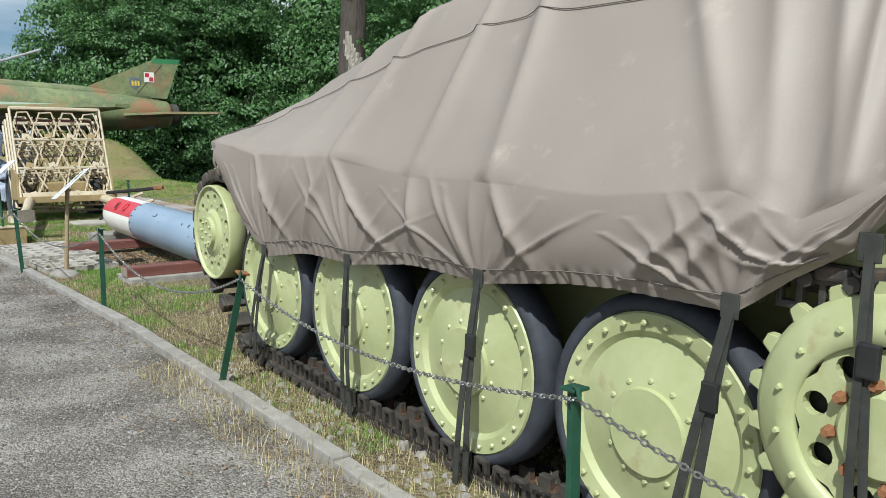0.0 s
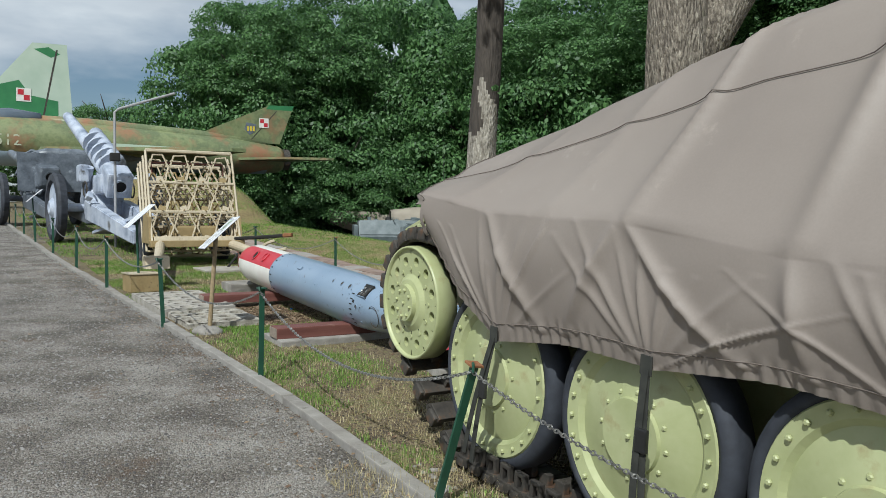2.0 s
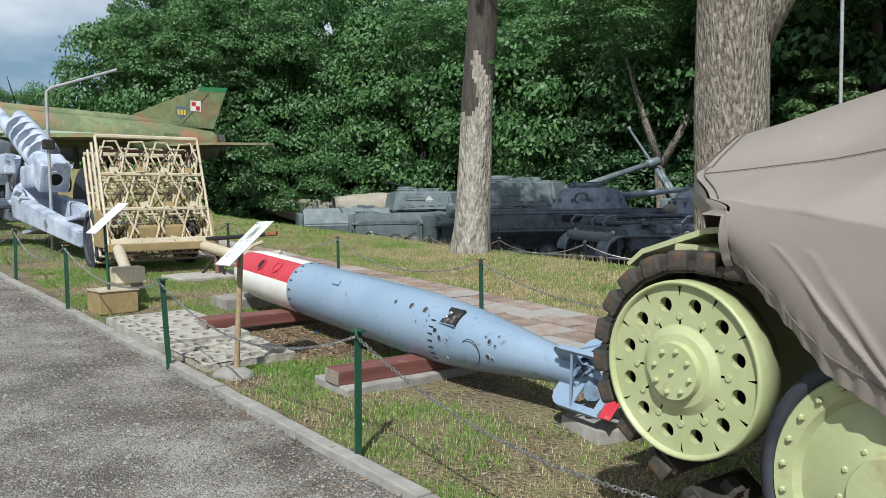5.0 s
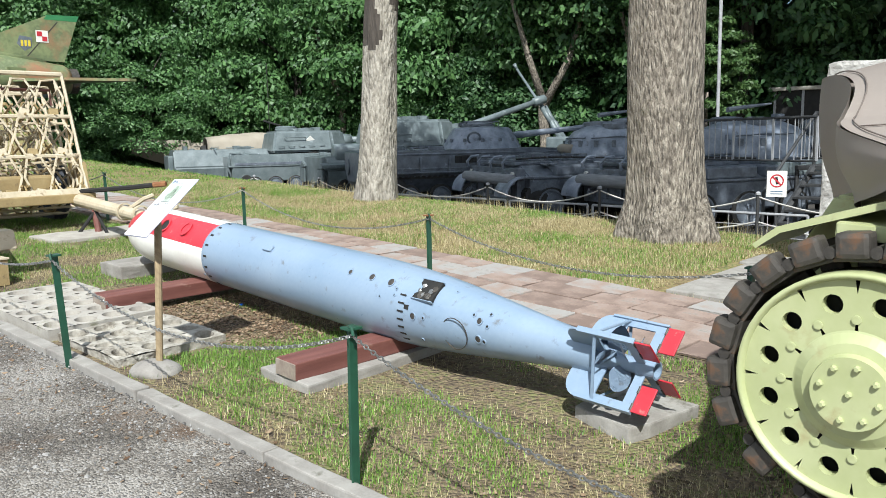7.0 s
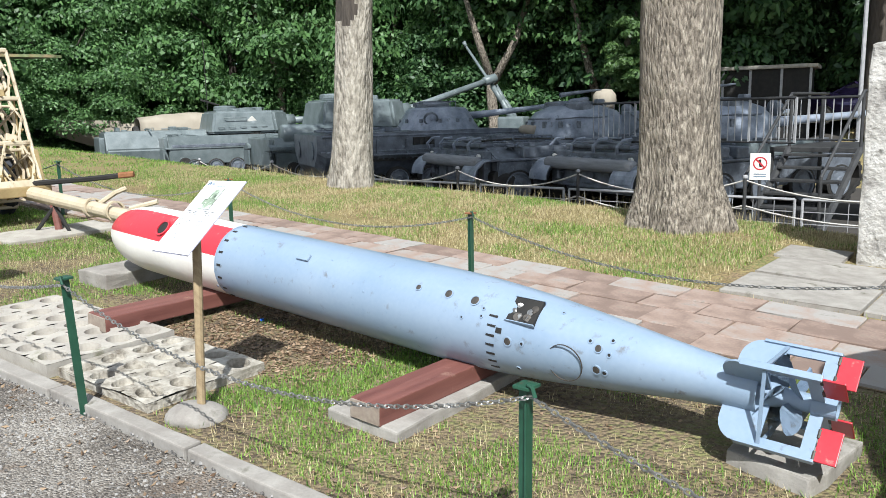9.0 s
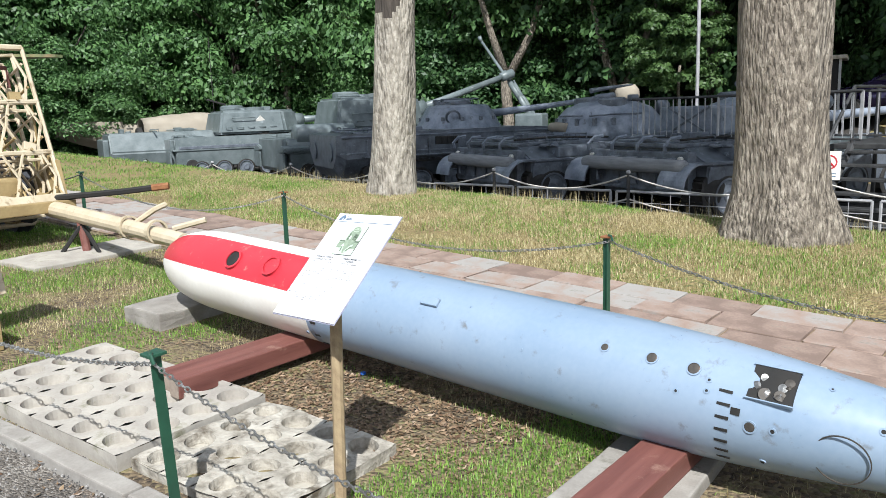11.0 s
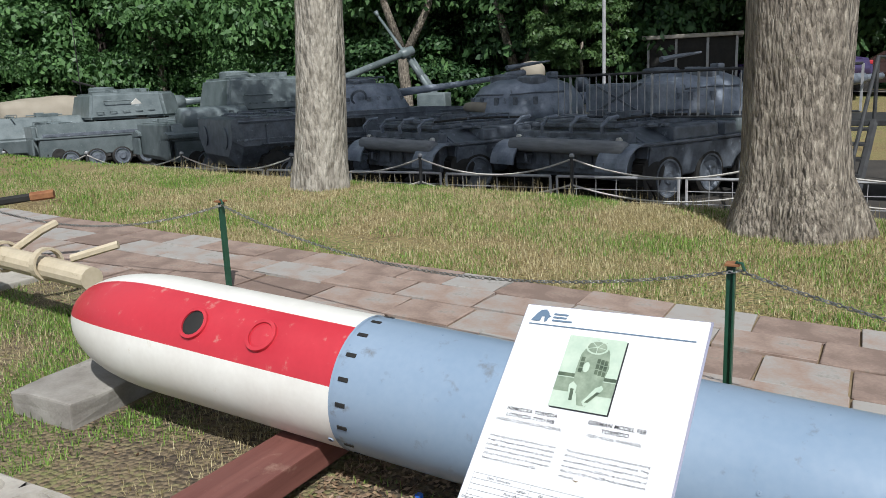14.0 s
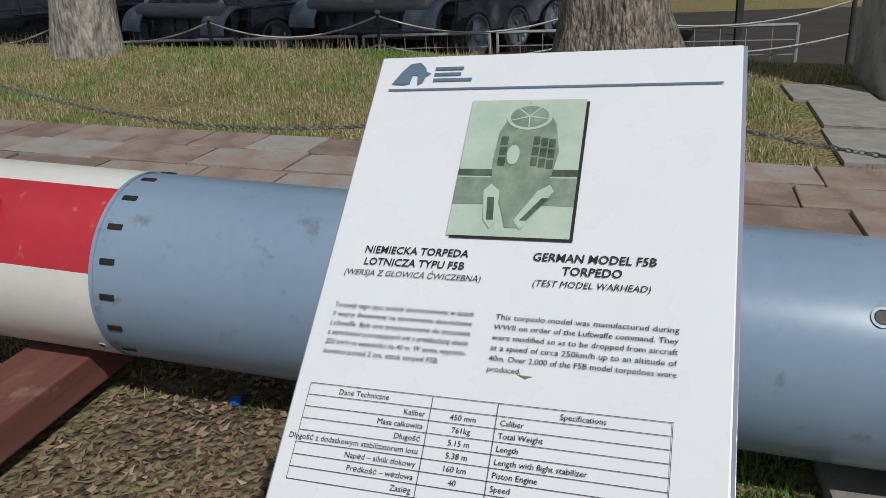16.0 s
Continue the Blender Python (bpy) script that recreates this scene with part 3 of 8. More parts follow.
def blade(y, deg, sweep):
    bm = bmesh.new()
    a, b = [], []
    for i in range(7):
        k = i / 6
        w = 0.02 + 0.085 * math.sin(math.pi * min(1, k * 0.92 + 0.08)) ** 0.7
        tw = radians(55 - 30 * k) * sweep
        r = 0.035 + 0.15 * k
        a.append(bm.verts.new((r, -w * math.sin(tw) * 0.6, -w * math.cos(tw) * 0.6)))
        b.append(bm.verts.new((r, w * math.sin(tw) * 0.6, w * math.cos(tw) * 0.6)))
    for i in range(6):
        bm.faces.new((a[i], a[i + 1], b[i + 1], b[i]))
    g = bmesh.ops.solidify(bm, geom=bm.faces[:], thickness=0.006)
    part("propeller_blade", bm, BLUE, torpedo, soft=True).matrix_basis = TAIL @ Matrix.Translation((0, y, 0)) @ pose(0, 0, 0, 0, deg, 0)


for k in range(4):
    blade(0.055, 20 + k * 90, 1)
    blade(-0.03, 55 + k * 90, -1)

# ---- timber beams and concrete pads under the torpedo ----
for n0, n1, s0, w in ((3.06, 4.3, 9.13, 0.17), (2.98, 4.3, 11.14, 0.19)):
    t = thing("timber_beam", "red brown painted timber beam with a weathered grey end", "beam", lying(0, s0, 0.0), "beams under the torpedo")
    bm = boxed(n0, n1, -w / 2, w / 2, 0.045, 0.135, 0.006)
    part("beam", bm, TIMBER, t)
    part("end_grain", boxed(n0 - 0.006, n0 + 0.002, -w / 2 + 0.004, w / 2 - 0.004, 0.05, 0.131, 0.002), ENDGRAIN, t)


def pad(n0, n1, s0, s1, h, turn, mat, label, rough=0.012):
    t = thing("concrete_pad", label, "slab", lying((n0 + n1) / 2, (s0 + s1) / 2, 0, turn))
    w, l = (n1 - n0) / 2, (s1 - s0) / 2
    bm = boxed(-w, w, -l, l, -0.08, h, 0.01)
    bmesh.ops.subdivide_edges(bm, edges=bm.edges[:], cuts=3, use_grid_fill=True)
    for q in bm.verts:
        q.co += noise.noise_vector(q.co * 6 + Vector((n0 * 7, s0, 0))) * rough
    part("slab", bm, mat, t)
    return t


pad(3.06, 4.1, 8.98, 9.36, 0.045, 2, KERB, "grey concrete slab under the timber beam")
pad(3.55, 4.2, 12.15, 12.5, 0.10, 4, KERB, "weathered concrete block under the torpedo nose")
pad(3.72, 4.2, 7.52, 7.86, 0.06, -8, KERB, "worn dark stone slab under the torpedo tail", 0.02)

# ---- slab with rows of round hollows, and the broken one beside it ----
def hollow_slab(n0, n1, s0, s1, h, mat, label, rows, cols, r, rough):
    t = thing("honeycomb_slab", label, "slab", lying(n0, s0, 0.0, 3))
    W, L = n1 - n0, s1 - s0
    bm = bmesh.new()
    cw, cl = W / cols, L / rows
    for i in range(rows):
        for j in range(cols):
            cx, cy = (j + 0.5) * cw, (i + 0.5) * cl
            seg = 20
            rim, hole, floor_ = [], [], []
            for k in range(seg):
                a = 2 * math.pi * (k + 0.5) / seg
                c, s_ = math.cos(a), math.sin(a)
                q = min(cw / 2 / max(1e-6, abs(c)), cl / 2 / max(1e-6, abs(s_)))
                rim.append(bm.verts.new((cx + c * q, cy + s_ * q, h)))
                hole.append(bm.verts.new((cx + c * r, cy + s_ * r, h)))
                floor_.append(bm.verts.new((cx + c * r * 0.93, cy + s_ * r * 0.93, h - 0.045)))
            for k in range(seg):
                q = (k + 1) % seg
                bm.faces.new((rim[k], rim[q], hole[q], hole[k]))
                bm.faces.new((hole[k], hole[q], floor_[q], floor_[k]))
            bm.faces.new(floor_)
    for x0, y0, x1, y1 in ((0, 0, W, 0), (W, 0, W, L), (W, L, 0, L), (0, L, 0, 0)):
        a = [bm.verts.new(p) for p in ((x0, y0, h), (x1, y1, h), (x1, y1, -0.05), (x0, y0, -0.05))]
        bm.faces.new(a)
    bmesh.ops.remove_doubles(bm, verts=bm.verts, dist=0.0005)
    bmesh.ops.recalc_face_normals(bm, faces=bm.faces)
    for q in bm.verts:
        q.co += noise.noise_vector(Vector(q.co) * 5) * rough
    part("slab", bm, mat, t)
    return t


hollow_slab(2.50, 3.22, 10.72, 11.95, 0.07, CONCRETE, "pale concrete slab with rows of round hollows", 6, 4, 0.068, 0.006)
RUBBLE = material("crumbled_concrete", [(0.16, 0.14, 0.11), (0.36, 0.33, 0.28), (0.48, 0.45, 0.39)], 12, 0.95, bump=1.0, fine=50, relief=0.02, stains=((0.10, 0.08, 0.055), 0.6, 7))
t = hollow_slab(2.58, 3.25, 9.98, 10.70, 0.05, RUBBLE, "crumbling concrete slab overgrown with moss and soil", 4, 4, 0.06, 0.014)

# ---- tank under its cover ----
# it stands a little steeper than the path
TANK_PITCH = Matrix.Translation((0, 5.8, 0)) @ pose(0, 0, 0, 1.15) @ Matrix.Translation((0, -5.8, 0))
tank = thing("tank", "sand green tracked tank destroyer under a brown tarpaulin", "tank", TILTED @ Matrix.Translation((2.96, -8.06, 0)) @ TANK_PITCH)
WHEELS = (3.27, 4.12, 4.98, 5.84)
wheel = None
bolt_bm = lambda r, h: turned([(r, 0), (r, -h * 0.6), (r * 0.6, -h), (0, -h)], 6, "X")
for k, s in enumerate(WHEELS):
    if wheel is None:
        wheel = part("road_wheel", turned([(0.0, -0.035), (0.13, -0.035), (0.135, -0.022), (0.28, 0.012), (0.30, -0.005), (0.352, -0.012), (0.36, 0.0), (0.36, 0.09), (0.0, 0.10)], 56, "X"), HULL, tank, soft=False)
        tyre = part("tyre", turned([(0.358, -0.006), (0.378, -0.012), (0.405, 0.004), (0.412, 0.03), (0.412, 0.10), (0.36, 0.11), (0.358, 0.0)], 56, "X", closed=True), RUBBER, wheel, "black rubber tyre", soft=True)
        me = None
        for cnt, rr, xx in ((12, 0.155, -0.012), (26, 0.325, -0.010)):
            for q in range(cnt):
                a = 2 * math.pi * q / cnt
                if me is None:
                    me = part("bolt", bolt_bm(0.010, 0.012), HULL, wheel)
                    me.matrix_basis = pose(xx, rr * math.cos(a), rr * math.sin(a))
                else:
                    twin(me, wheel, pose(xx, rr * math.cos(a), rr * math.sin(a)))
        twin(me, wheel, pose(-0.035, 0, 0))
        wheel.matrix_basis = pose(0.0, s, 0.475, 40 * k)
        first = wheel
    else:
        w = new("road_wheel", first.data)
        w.parent = tank
        w.matrix_basis = pose(0.0, s, 0.475, 47 * k)
        for ch in first.children:
            o = new(ch.name.split(".")[0], ch.data)
            o.parent, o.matrix_basis = w, ch.matrix_basis.copy()

# idler with twelve round holes
IDL = (6.49, 0.70)
idler = part("idler_wheel", turned([(0.0, -0.040), (0.095, -0.040), (0.10, -0.018), (0.125, -0.014), (0.15, 0.002), (0.155, 0.004)], 48, "X"), HULL, tank)
idler.matrix_basis = pose(-0.08, IDL[0], IDL[1], 10) @ Matrix.Diagonal((1, 0.94, 0.94, 1))
bm = bmesh.new()
disc_with_holes(bm, 0.288, 0.155, 0.026, 0.225, 12, 0.004, 14)
part("rim_plate", bm, HULL, idler)
part("rim", turned([(0.285, 0.004), (0.292, -0.012), (0.302, -0.012), (0.305, 0.0), (0.305, 0.10), (0.285, 0.10), (0.282, 0.02)], 56, "X", closed=True), HULL, idler, soft=True)
# black disc behind the holes, added to paint their inner shade
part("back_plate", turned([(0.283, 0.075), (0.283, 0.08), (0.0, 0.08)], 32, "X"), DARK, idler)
b0 = None
for k in range(8):
    a = 2 * math.pi * k / 8
    if b0 is None:
        b0 = part("bolt", bolt_bm(0.009, 0.012), HULL, idler)
        b0.matrix_basis = pose(-0.040, 0.072 * math.cos(a), 0.072 * math.sin(a))
    else:
        twin(b0, idler, pose(-0.040, 0.072 * math.cos(a), 0.072 * math.sin(a)))
twin(b0, idler, pose(-0.040, 0, 0))
sl0 = None
for k in range(12):
    a = 2 * math.pi * (k + 0.5) / 12
    m = pose(0.003, 0.183 * math.cos(a), 0.183 * math.sin(a))
    if sl0 is None:
        sl0 = part("screw", turned([(0.012, 0), (0.012, -0.004), (0.009, -0.0045), (0, -0.0045)], 12, "X"), HULL, idler)
        sl0.matrix_basis = m
    else:
        twin(sl0, idler, m)

# drive sprocket with eight rounded openings
SPR = (2.60, 0.70)
sprocket = part("drive_sprocket", turned([(0.0, -0.050), (0.090, -0.050), (0.098, -0.042), (0.105, -0.03)], 40, "X"), HULL, tank)
sprocket.matrix_basis = pose(-0.06, SPR[0], SPR[1], 12)
bm = bmesh.new()
disc_with_holes(bm, 0.20, 0.105, 0.030, 0.158, 8, -0.03, 14)
part("hub_plate", bm, HULL, sprocket)
part("dish", turned([(0.20, -0.03), (0.205, -0.045), (0.25, -0.035), (0.30, -0.01), (0.315, 0.0), (0.315, 0.03), (0.20, 0.02)], 56, "X", closed=True), HULL, sprocket, soft=True)
# black disc added behind the openings as their depth of shade
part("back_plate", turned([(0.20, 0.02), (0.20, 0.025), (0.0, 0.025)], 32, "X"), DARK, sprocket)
tooth = None
for k in range(19):
    m = pose(0.012, 0, 0, 360 * k / 19) @ Matrix.Translation((0, 0, 0.315))
    if tooth is None:
        tooth = part("tooth", prism([(-0.03, -0.012), (0.03, -0.012), (0.016, 0.028), (-0.016, 0.028)], -0.014, 0.014, 0.004), HULL, sprocket, "worn tooth with rusty edges")
        tooth.matrix_basis = m
    else:
        twin(tooth, sprocket, m)
for k in range(8):
    a = 2 * math.pi * (k + 0.5) / 8
    part("nut", bolt_bm(0.016, 0.03), RUST, sprocket).matrix_basis = pose(-0.03, 0.115 * math.cos(a), 0.115 * math.sin(a))
for k in range(14):
    a = 2 * math.pi * k / 14
    twin(b0, sprocket, pose(-0.036, 0.245 * math.cos(a), 0.245 * math.sin(a)))

# track: links round idler, ground run and sprocket
link_bm = bmesh.new()
box(link_bm, 0.0, 0.30, -0.05, 0.05, -0.015, 0.012, 0.004)
box(link_bm, -0.01, 0.045, -0.042, 0.042, -0.035, 0.0, 0.008)
box(link_bm, 0.255, 0.31, -0.042, 0.042, -0.035, 0.0, 0.008)
for yy in (-0.026, 0.026):
    box(link_bm, 0.010, 0.035, yy - 0.010, yy + 0.010, 0.0, 0.075, 0.006)
box(link_bm, 0.010, 0.035, -0.036, 0.036, 0.062, 0.082, 0.006)
box(link_bm, 0.14, 0.17, -0.03, 0.03, 0.0, 0.06, 0.005)
tube(link_bm, [(-0.005, 0.052, 0.0), (0.305, 0.052, 0.0)], 0.013, 8)
tube(link_bm, [(-0.018, 0.052, 0.0), (0.0, 0.052, 0.0)], 0.02, 8)
end_bm = bmesh.new()
box(end_bm, 0.0, 0.30, -0.05, 0.05, -0.015, 0.012, 0.004)
box(end_bm, -0.02, 0.05, -0.040, 0.040, -0.062, 0.004, 0.014)
box(end_bm, 0.25, 0.31, -0.042, 0.042, -0.045, 0.0, 0.008)
box(end_bm, 0.12, 0.17, -0.03, 0.03, 0.0, 0.05, 0.005)
tube(end_bm, [(-0.012, 0.052, -0.012), (0.305, 0.052, -0.012)], 0.016, 8)
link1 = part("track_link", end_bm, STEEL, tank, "rusty dark steel track link")
link1.matrix_basis = pose(-0.05, 3.0 - 0.104, 0.05)
link0 = part("track_link", link_bm, STEEL, tank, "rusty dark steel track link")
loop = [(s, 0.05) for s in steps(3.0, 6.05, 0.104)]
ang0 = math.atan2(0.0, 1.0)
ri, rs = 0.322, 0.335
loop += [(6.05 + (IDL[0] + ri * math.cos(radians(-35)) - 6.05) * k / 5, 0.05 + (IDL[1] + ri * math.sin(radians(-35)) - 0.05) * k / 5) for k in range(5)]
loop += [(IDL[0] + ri * math.cos(radians(a)), IDL[1] + ri * math.sin(radians(a))) for a in range(-35, 100, 18)]
top = [(IDL[0] - (IDL[0] - SPR[0]) * k / 36, 0.97 + 0.05 * abs(k / 18 - 1)) for k in range(1, 36)]
loop += top
loop += [(SPR[0] + rs * math.cos(radians(a)), SPR[1] + rs * math.sin(radians(a))) for a in range(90, 216, 18)]
loop += [(SPR[0] + rs * math.cos(radians(216)) + (3.0 - SPR[0] - rs * math.cos(radians(216))) * k / 7, SPR[1] + rs * math.sin(radians(216)) + (0.05 - SPR[1] - rs * math.sin(radians(216))) * k / 7) for k in range(7)]
for i, (y, z) in enumerate(loop):
    y2, z2 = loop[(i + 1) % len(loop)]
    a = math.degrees(math.atan2(z2 - z, y2 - y))
    m = pose(-0.05, (y + y2) / 2, (z + z2) / 2, a)
    if i == 0:
        link0.matrix_basis = m
    elif 28 < i < 45 or i > 76:
        twin(link1, tank, m)
    else:
        twin(link0, tank, m)

# lower hull between the tracks and a dark belly
bm = prism([(2.3, 0.42), (6.5, 0.42), (6.9, 0.75), (6.72, 1.12), (2.2, 1.12), (2.0, 0.8)], 0.36, 2.2, 0.01)
part("lower_hull", bm, HULL, tank, "sand green lower hull in shade")
bm = prism([(2.4, 1.05), (6.6, 1.05), (6.6, 1.09), (2.4, 1.09)], 0.0, 2.56, 0.004)
part("fender", bm, HULL, tank, "sand green track guard")
part("far_track", prism([(2.4, 0.1), (6.1, 0.04), (6.7, 0.5), (6.6, 1.0), (2.6, 1.0), (2.3, 0.6)], 2.25, 2.56, 0.02), STEEL, tank)
part("tail_bracket", prism([(6.28, 1.16), (6.50, 1.13), (6.74, 1.04), (6.80, 0.99), (6.81, 1.00), (6.75, 1.055), (6.50, 1.15), (6.28, 1.18)], 0.02, 0.36), HULL, tank, "bent sand green track guard")


# ---- the tarpaulin ----
FOLD_H = ((2.3, 1.75), (2.62, 1.27), (2.82, 1.16), (3.0, 1.22), (3.43, 1.17), (3.9, 1.18), (4.38, 1.17), (5.0, 1.22), (5.8, 1.20), (6.33, 1.25))
HEM_H = ((2.3, 1.70), (2.58, 1.24), (2.70, 1.10), (2.98, 0.90), (3.96, 0.81), (4.85, 0.745), (5.72, 0.66), (6.03, 0.77), (6.33, 1.04))
EDGE_H = ((2.3, 1.95), (2.7, 1.93), (3.3, 2.0), (4.2, 1.97), (4.7, 1.88), (5.1, 1.75), (5.61, 1.60), (6.2, 1.43), (6.7, 1.33))
RIDGE_H = ((2.3, 2.05), (3.3, 2.20), (4.3, 2.18), (5.0, 2.04), (5.64, 1.90), (6.44, 1.66), (7.05, 1.47))
PULLS = (2.70, 2.98, 3.96, 4.85, 5.72)
SHEET_FRONT = 2.3


def along(table, s):
    for (a, p), (b, q) in zip(table, table[1:]):
        if s <= b:
            k = max(0.0, (s - a) / (b - a))
            return p + (q - p) * k
    return table[-1][1]


# folds: (foot along the tank, foot share of the drop, head along, head share, width, depth)
rng = random.Random(21)
FOLDS = []
for pull in PULLS:
    for reach in (-0.46, -0.30, -0.17, -0.07, 0.05, 0.16, 0.29, 0.44):
        FOLDS.append((pull + reach * 0.12, 0.03, pull + reach * rng.uniform(0.8, 1.3), rng.uniform(0.45, 1.0), rng.uniform(0.010, 0.022), rng.uniform(0.008, 0.020)))
for foot, head in ((4.55, 4.99), (4.30, 4.37), (3.70, 3.90), (5.25, 5.02), (3.30, 2.99), (3.15, 2.90), (5.45, 5.80)):
    FOLDS.append((foot, 0.18, head, 1.0, 0.035, 0.030))
SLANTS = ((4.99, 0.0, 4.80, 0.75, 0.035, 0.030), (4.37, 0.0, 4.20, 0.9, 0.045, 0.034), (3.92, 0.0, 4.02, 1.0, 0.06, 0.040), (3.0, 0.0, 3.75, 0.85, 0.05, 0.034), (2.95, 0.1, 3.35, 0.95, 0.05, 0.032),
          (2.75, 0.0, 3.05, 0.8, 0.045, 0.036), (2.72, 0.0, 2.86, 0.7, 0.03, 0.030), (2.62, 0.0, 2.70, 0.8, 0.03, 0.030), (5.4, 0.1, 5.05, 0.9, 0.07, 0.018), (6.1, 0.0, 5.7, 0.7, 0.06, 0.014))


def crease(s, k, fold):
    """Height of a pinched fold: sharp along its line and fading towards its ends."""
    s0, k0, s1, k1, width, depth = fold
    if not k0 - 0.1 < k < k1 + 0.1:
        return 0.0
    f = (k - k0) / (k1 - k0)
    d = abs(s - (s0 + (s1 - s0) * f)) / width
    if d > 5:
        return 0.0
    f = min(1.0, max(0.0, f))
    return depth * math.exp(-d ** 1.4) * math.sin(math.pi * (0.12 + 0.80 * f))


def sheet_end(v):
    """How far back the sheet reaches, from the side drop to the middle of the roof."""
    return 6.33 + 0.37 * smooth(0.26, 0.40, v) + 0.35 * smooth(0.40, 0.5, v)


def cover_point(s, v):
    """v: 0 hem, 0.3 fold, 0.4 roof edge, 0.5 ridge, mirrored past it."""
    side = 1.0
    if v > 0.5:
        v, side = 1 - v, -1.0
    s = SHEET_FRONT + (s - SHEET_FRONT) * (sheet_end(v) - SHEET_FRONT) / (6.33 - SHEET_FRONT)
    f, h, e, r = along(FOLD_H, s), along(HEM_H, s), along(EDGE_H, s), along(RIDGE_H, s)
    slack = min(1, min(abs(s - p) for p in PULLS) * 2.6)
    if v < 0.3:
        k = v / 0.3
        n = -0.075 - 0.03 * k - 0.03 * math.sin(math.pi * k)
        n -= sum(crease(s, k, q) for q in FOLDS)
        n += 0.018 * noise.noise((s * 2.2 + k * 0.8, k * 1.1, 3)) * math.sin(math.pi * (0.1 + 0.8 * k))
        n += (0.007 * math.sin(s * 110 + 2 * noise.noise((s * 6, 0, 2))) + 0.006 * noise.noise((s * 60, k * 4, 5))) * (1 - smooth(0.05, 0.24, k)) * slack
        z = h + (f - h) * k + 0.030 * slack * (1 - k)
    else:
        k = (v - 0.3) / 0.2
        if k < 0.5:
            q = k * 2
            n, z = -0.105 + 0.405 * q, f + (e - f) * q
        else:
            q = k * 2 - 1
            n, z = 0.30 + 0.94 * q, e + (r - e) * math.sin(q * math.pi / 2) ** 0.8
        w = math.sin(math.pi * min(1, k + 0.04))
        lift = sum(crease(s, k, q) for q in SLANTS) + 0.020 * noise.noise((s * 1.3 + k * 1.5, k * 1.6, 7)) * w
        n -= lift
        z += lift * 0.6
    if side < 0:
        n = 2.48 - n
    return n, s, z


rows, cols = 400, 170
verts = [cover_point(SHEET_FRONT + (6.33 - SHEET_FRONT) * i / rows, j / cols) for i in range(rows + 1) for j in range(cols + 1)]
faces = [(i * (cols + 1) + j, i * (cols + 1) + j + 1, (i + 1) * (cols + 1) + j + 1, (i + 1) * (cols + 1) + j) for i in range(rows) for j in range(cols)]
# rear flap
base = len(verts)
frows = 22
for q in range(frows + 1):
    k = q / frows
    for j in range(cols + 1):
        n, s, z = cover_point(6.33, j / cols)
        across = min(1, abs(n - 1.24) / 1.30)
        low = 0.98 + 0.22 * across ** 2
        zz = z + (min(z - 0.02, low) - z) * k
        wob = 0.04 * noise.noise((n * 2.6, k * 2, 11)) * k
        verts.append((n, s + 0.010 - 0.10 * k * k * (1 - across ** 3) + wob, zz))
faces += [(base + i * (cols + 1) + j, base + i * (cols + 1) + j + 1, base + (i + 1) * (cols + 1) + j + 1, base + (i + 1) * (cols + 1) + j) for i in range(frows) for j in range(cols)]
cover = thing("tarpaulin", "brown waterproof tarpaulin with stitched seams strapped over the tank", "tarpaulin", tank.matrix_world.copy())
ob = new("sheet", mesh_from("sheet", verts, faces, TARP, True))
ob.parent = cover

# stitched seams, straps and buckles
THREAD = material("seam_thread", [(0.12, 0.095, 0.08), (0.17, 0.14, 0.12)], 30, 0.8)
def seam(points):
    bm = bmesh.new()
    tube(bm, points, 0.0022, 5)
    part("seam", bm, THREAD, cover, soft=True)


def lifted(s, v, d=0.004):
    n, y, z = cover_point(s, v)
    return (n - d, y, z + d)


seam([lifted(2.6 + 3.7 * i / 90, 0.372) for i in range(91)])
seam([lifted(2.75 + 3.55 * i / 90, 0.04, 0.003) for i in range(91)])
seam([lifted(6.30, 0.3 + 0.4 * i / 60, 0.005) for i in range(61)])
seam([lifted(3.35, 0.372 + 0.128 * i / 20) for i in range(21)])


def strap(s0, s1, h0, h1, tail, buckle=True, half=0.015):
    t = thing("tie_down_strap", "black webbing strap with a plastic buckle hanging from the tarpaulin hem", "strap", tank.matrix_world.copy(), "straps of the tarpaulin")
    top = cover_point(s0, 0.02)
    x0 = top[0] - 0.012
    for i, (off, low) in enumerate(((0.0, h1), (0.024, h1 + tail))):
        bm = bmesh.new()
        prev = None
        for q in range(9):
            k = q / 8
            y = s0 + (s1 - s0) * k + off * k * 2.2
            z = h0 + (low - h0) * k
            x = x0 - 0.02 * math.sin(k * 2.4) - 0.006 * i
            row = [bm.verts.new((x, y - half, z)), bm.verts.new((x, y + half, z)), bm.verts.new((x + 0.003, y + half, z)), bm.verts.new((x + 0.003, y - half, z))]
            if prev:
                for c in range(4):
                    bm.faces.new((prev[c], prev[(c + 1) % 4], row[(c + 1) % 4], row[c]))
            prev = row
        part("webbing", bm, WEB, t)
    part("hem_patch", boxed(x0 - 0.004, x0, s0 - 0.026, s0 + 0.026, h0 - 0.02, h0 + 0.045, 0.003), WEB, t)
    if buckle:
        zb = h0 - 0.22
        part("buckle", boxed(x0 - 0.028, x0 - 0.010, s0 + (s1 - s0) * 0.35 - 0.024, s0 + (s1 - s0) * 0.35 + 0.024, zb - 0.05, zb + 0.03, 0.006), PLASTIC, t)


strap(5.72, 5.83, 0.68, 0.10, 0.03)
strap(4.85, 4.80, 0.75, 0.06, 0.05)
strap(3.96, 3.99, 0.82, 0.06, -0.02)
strap(2.98, 3.06, 0.91, 0.10, 0.10)
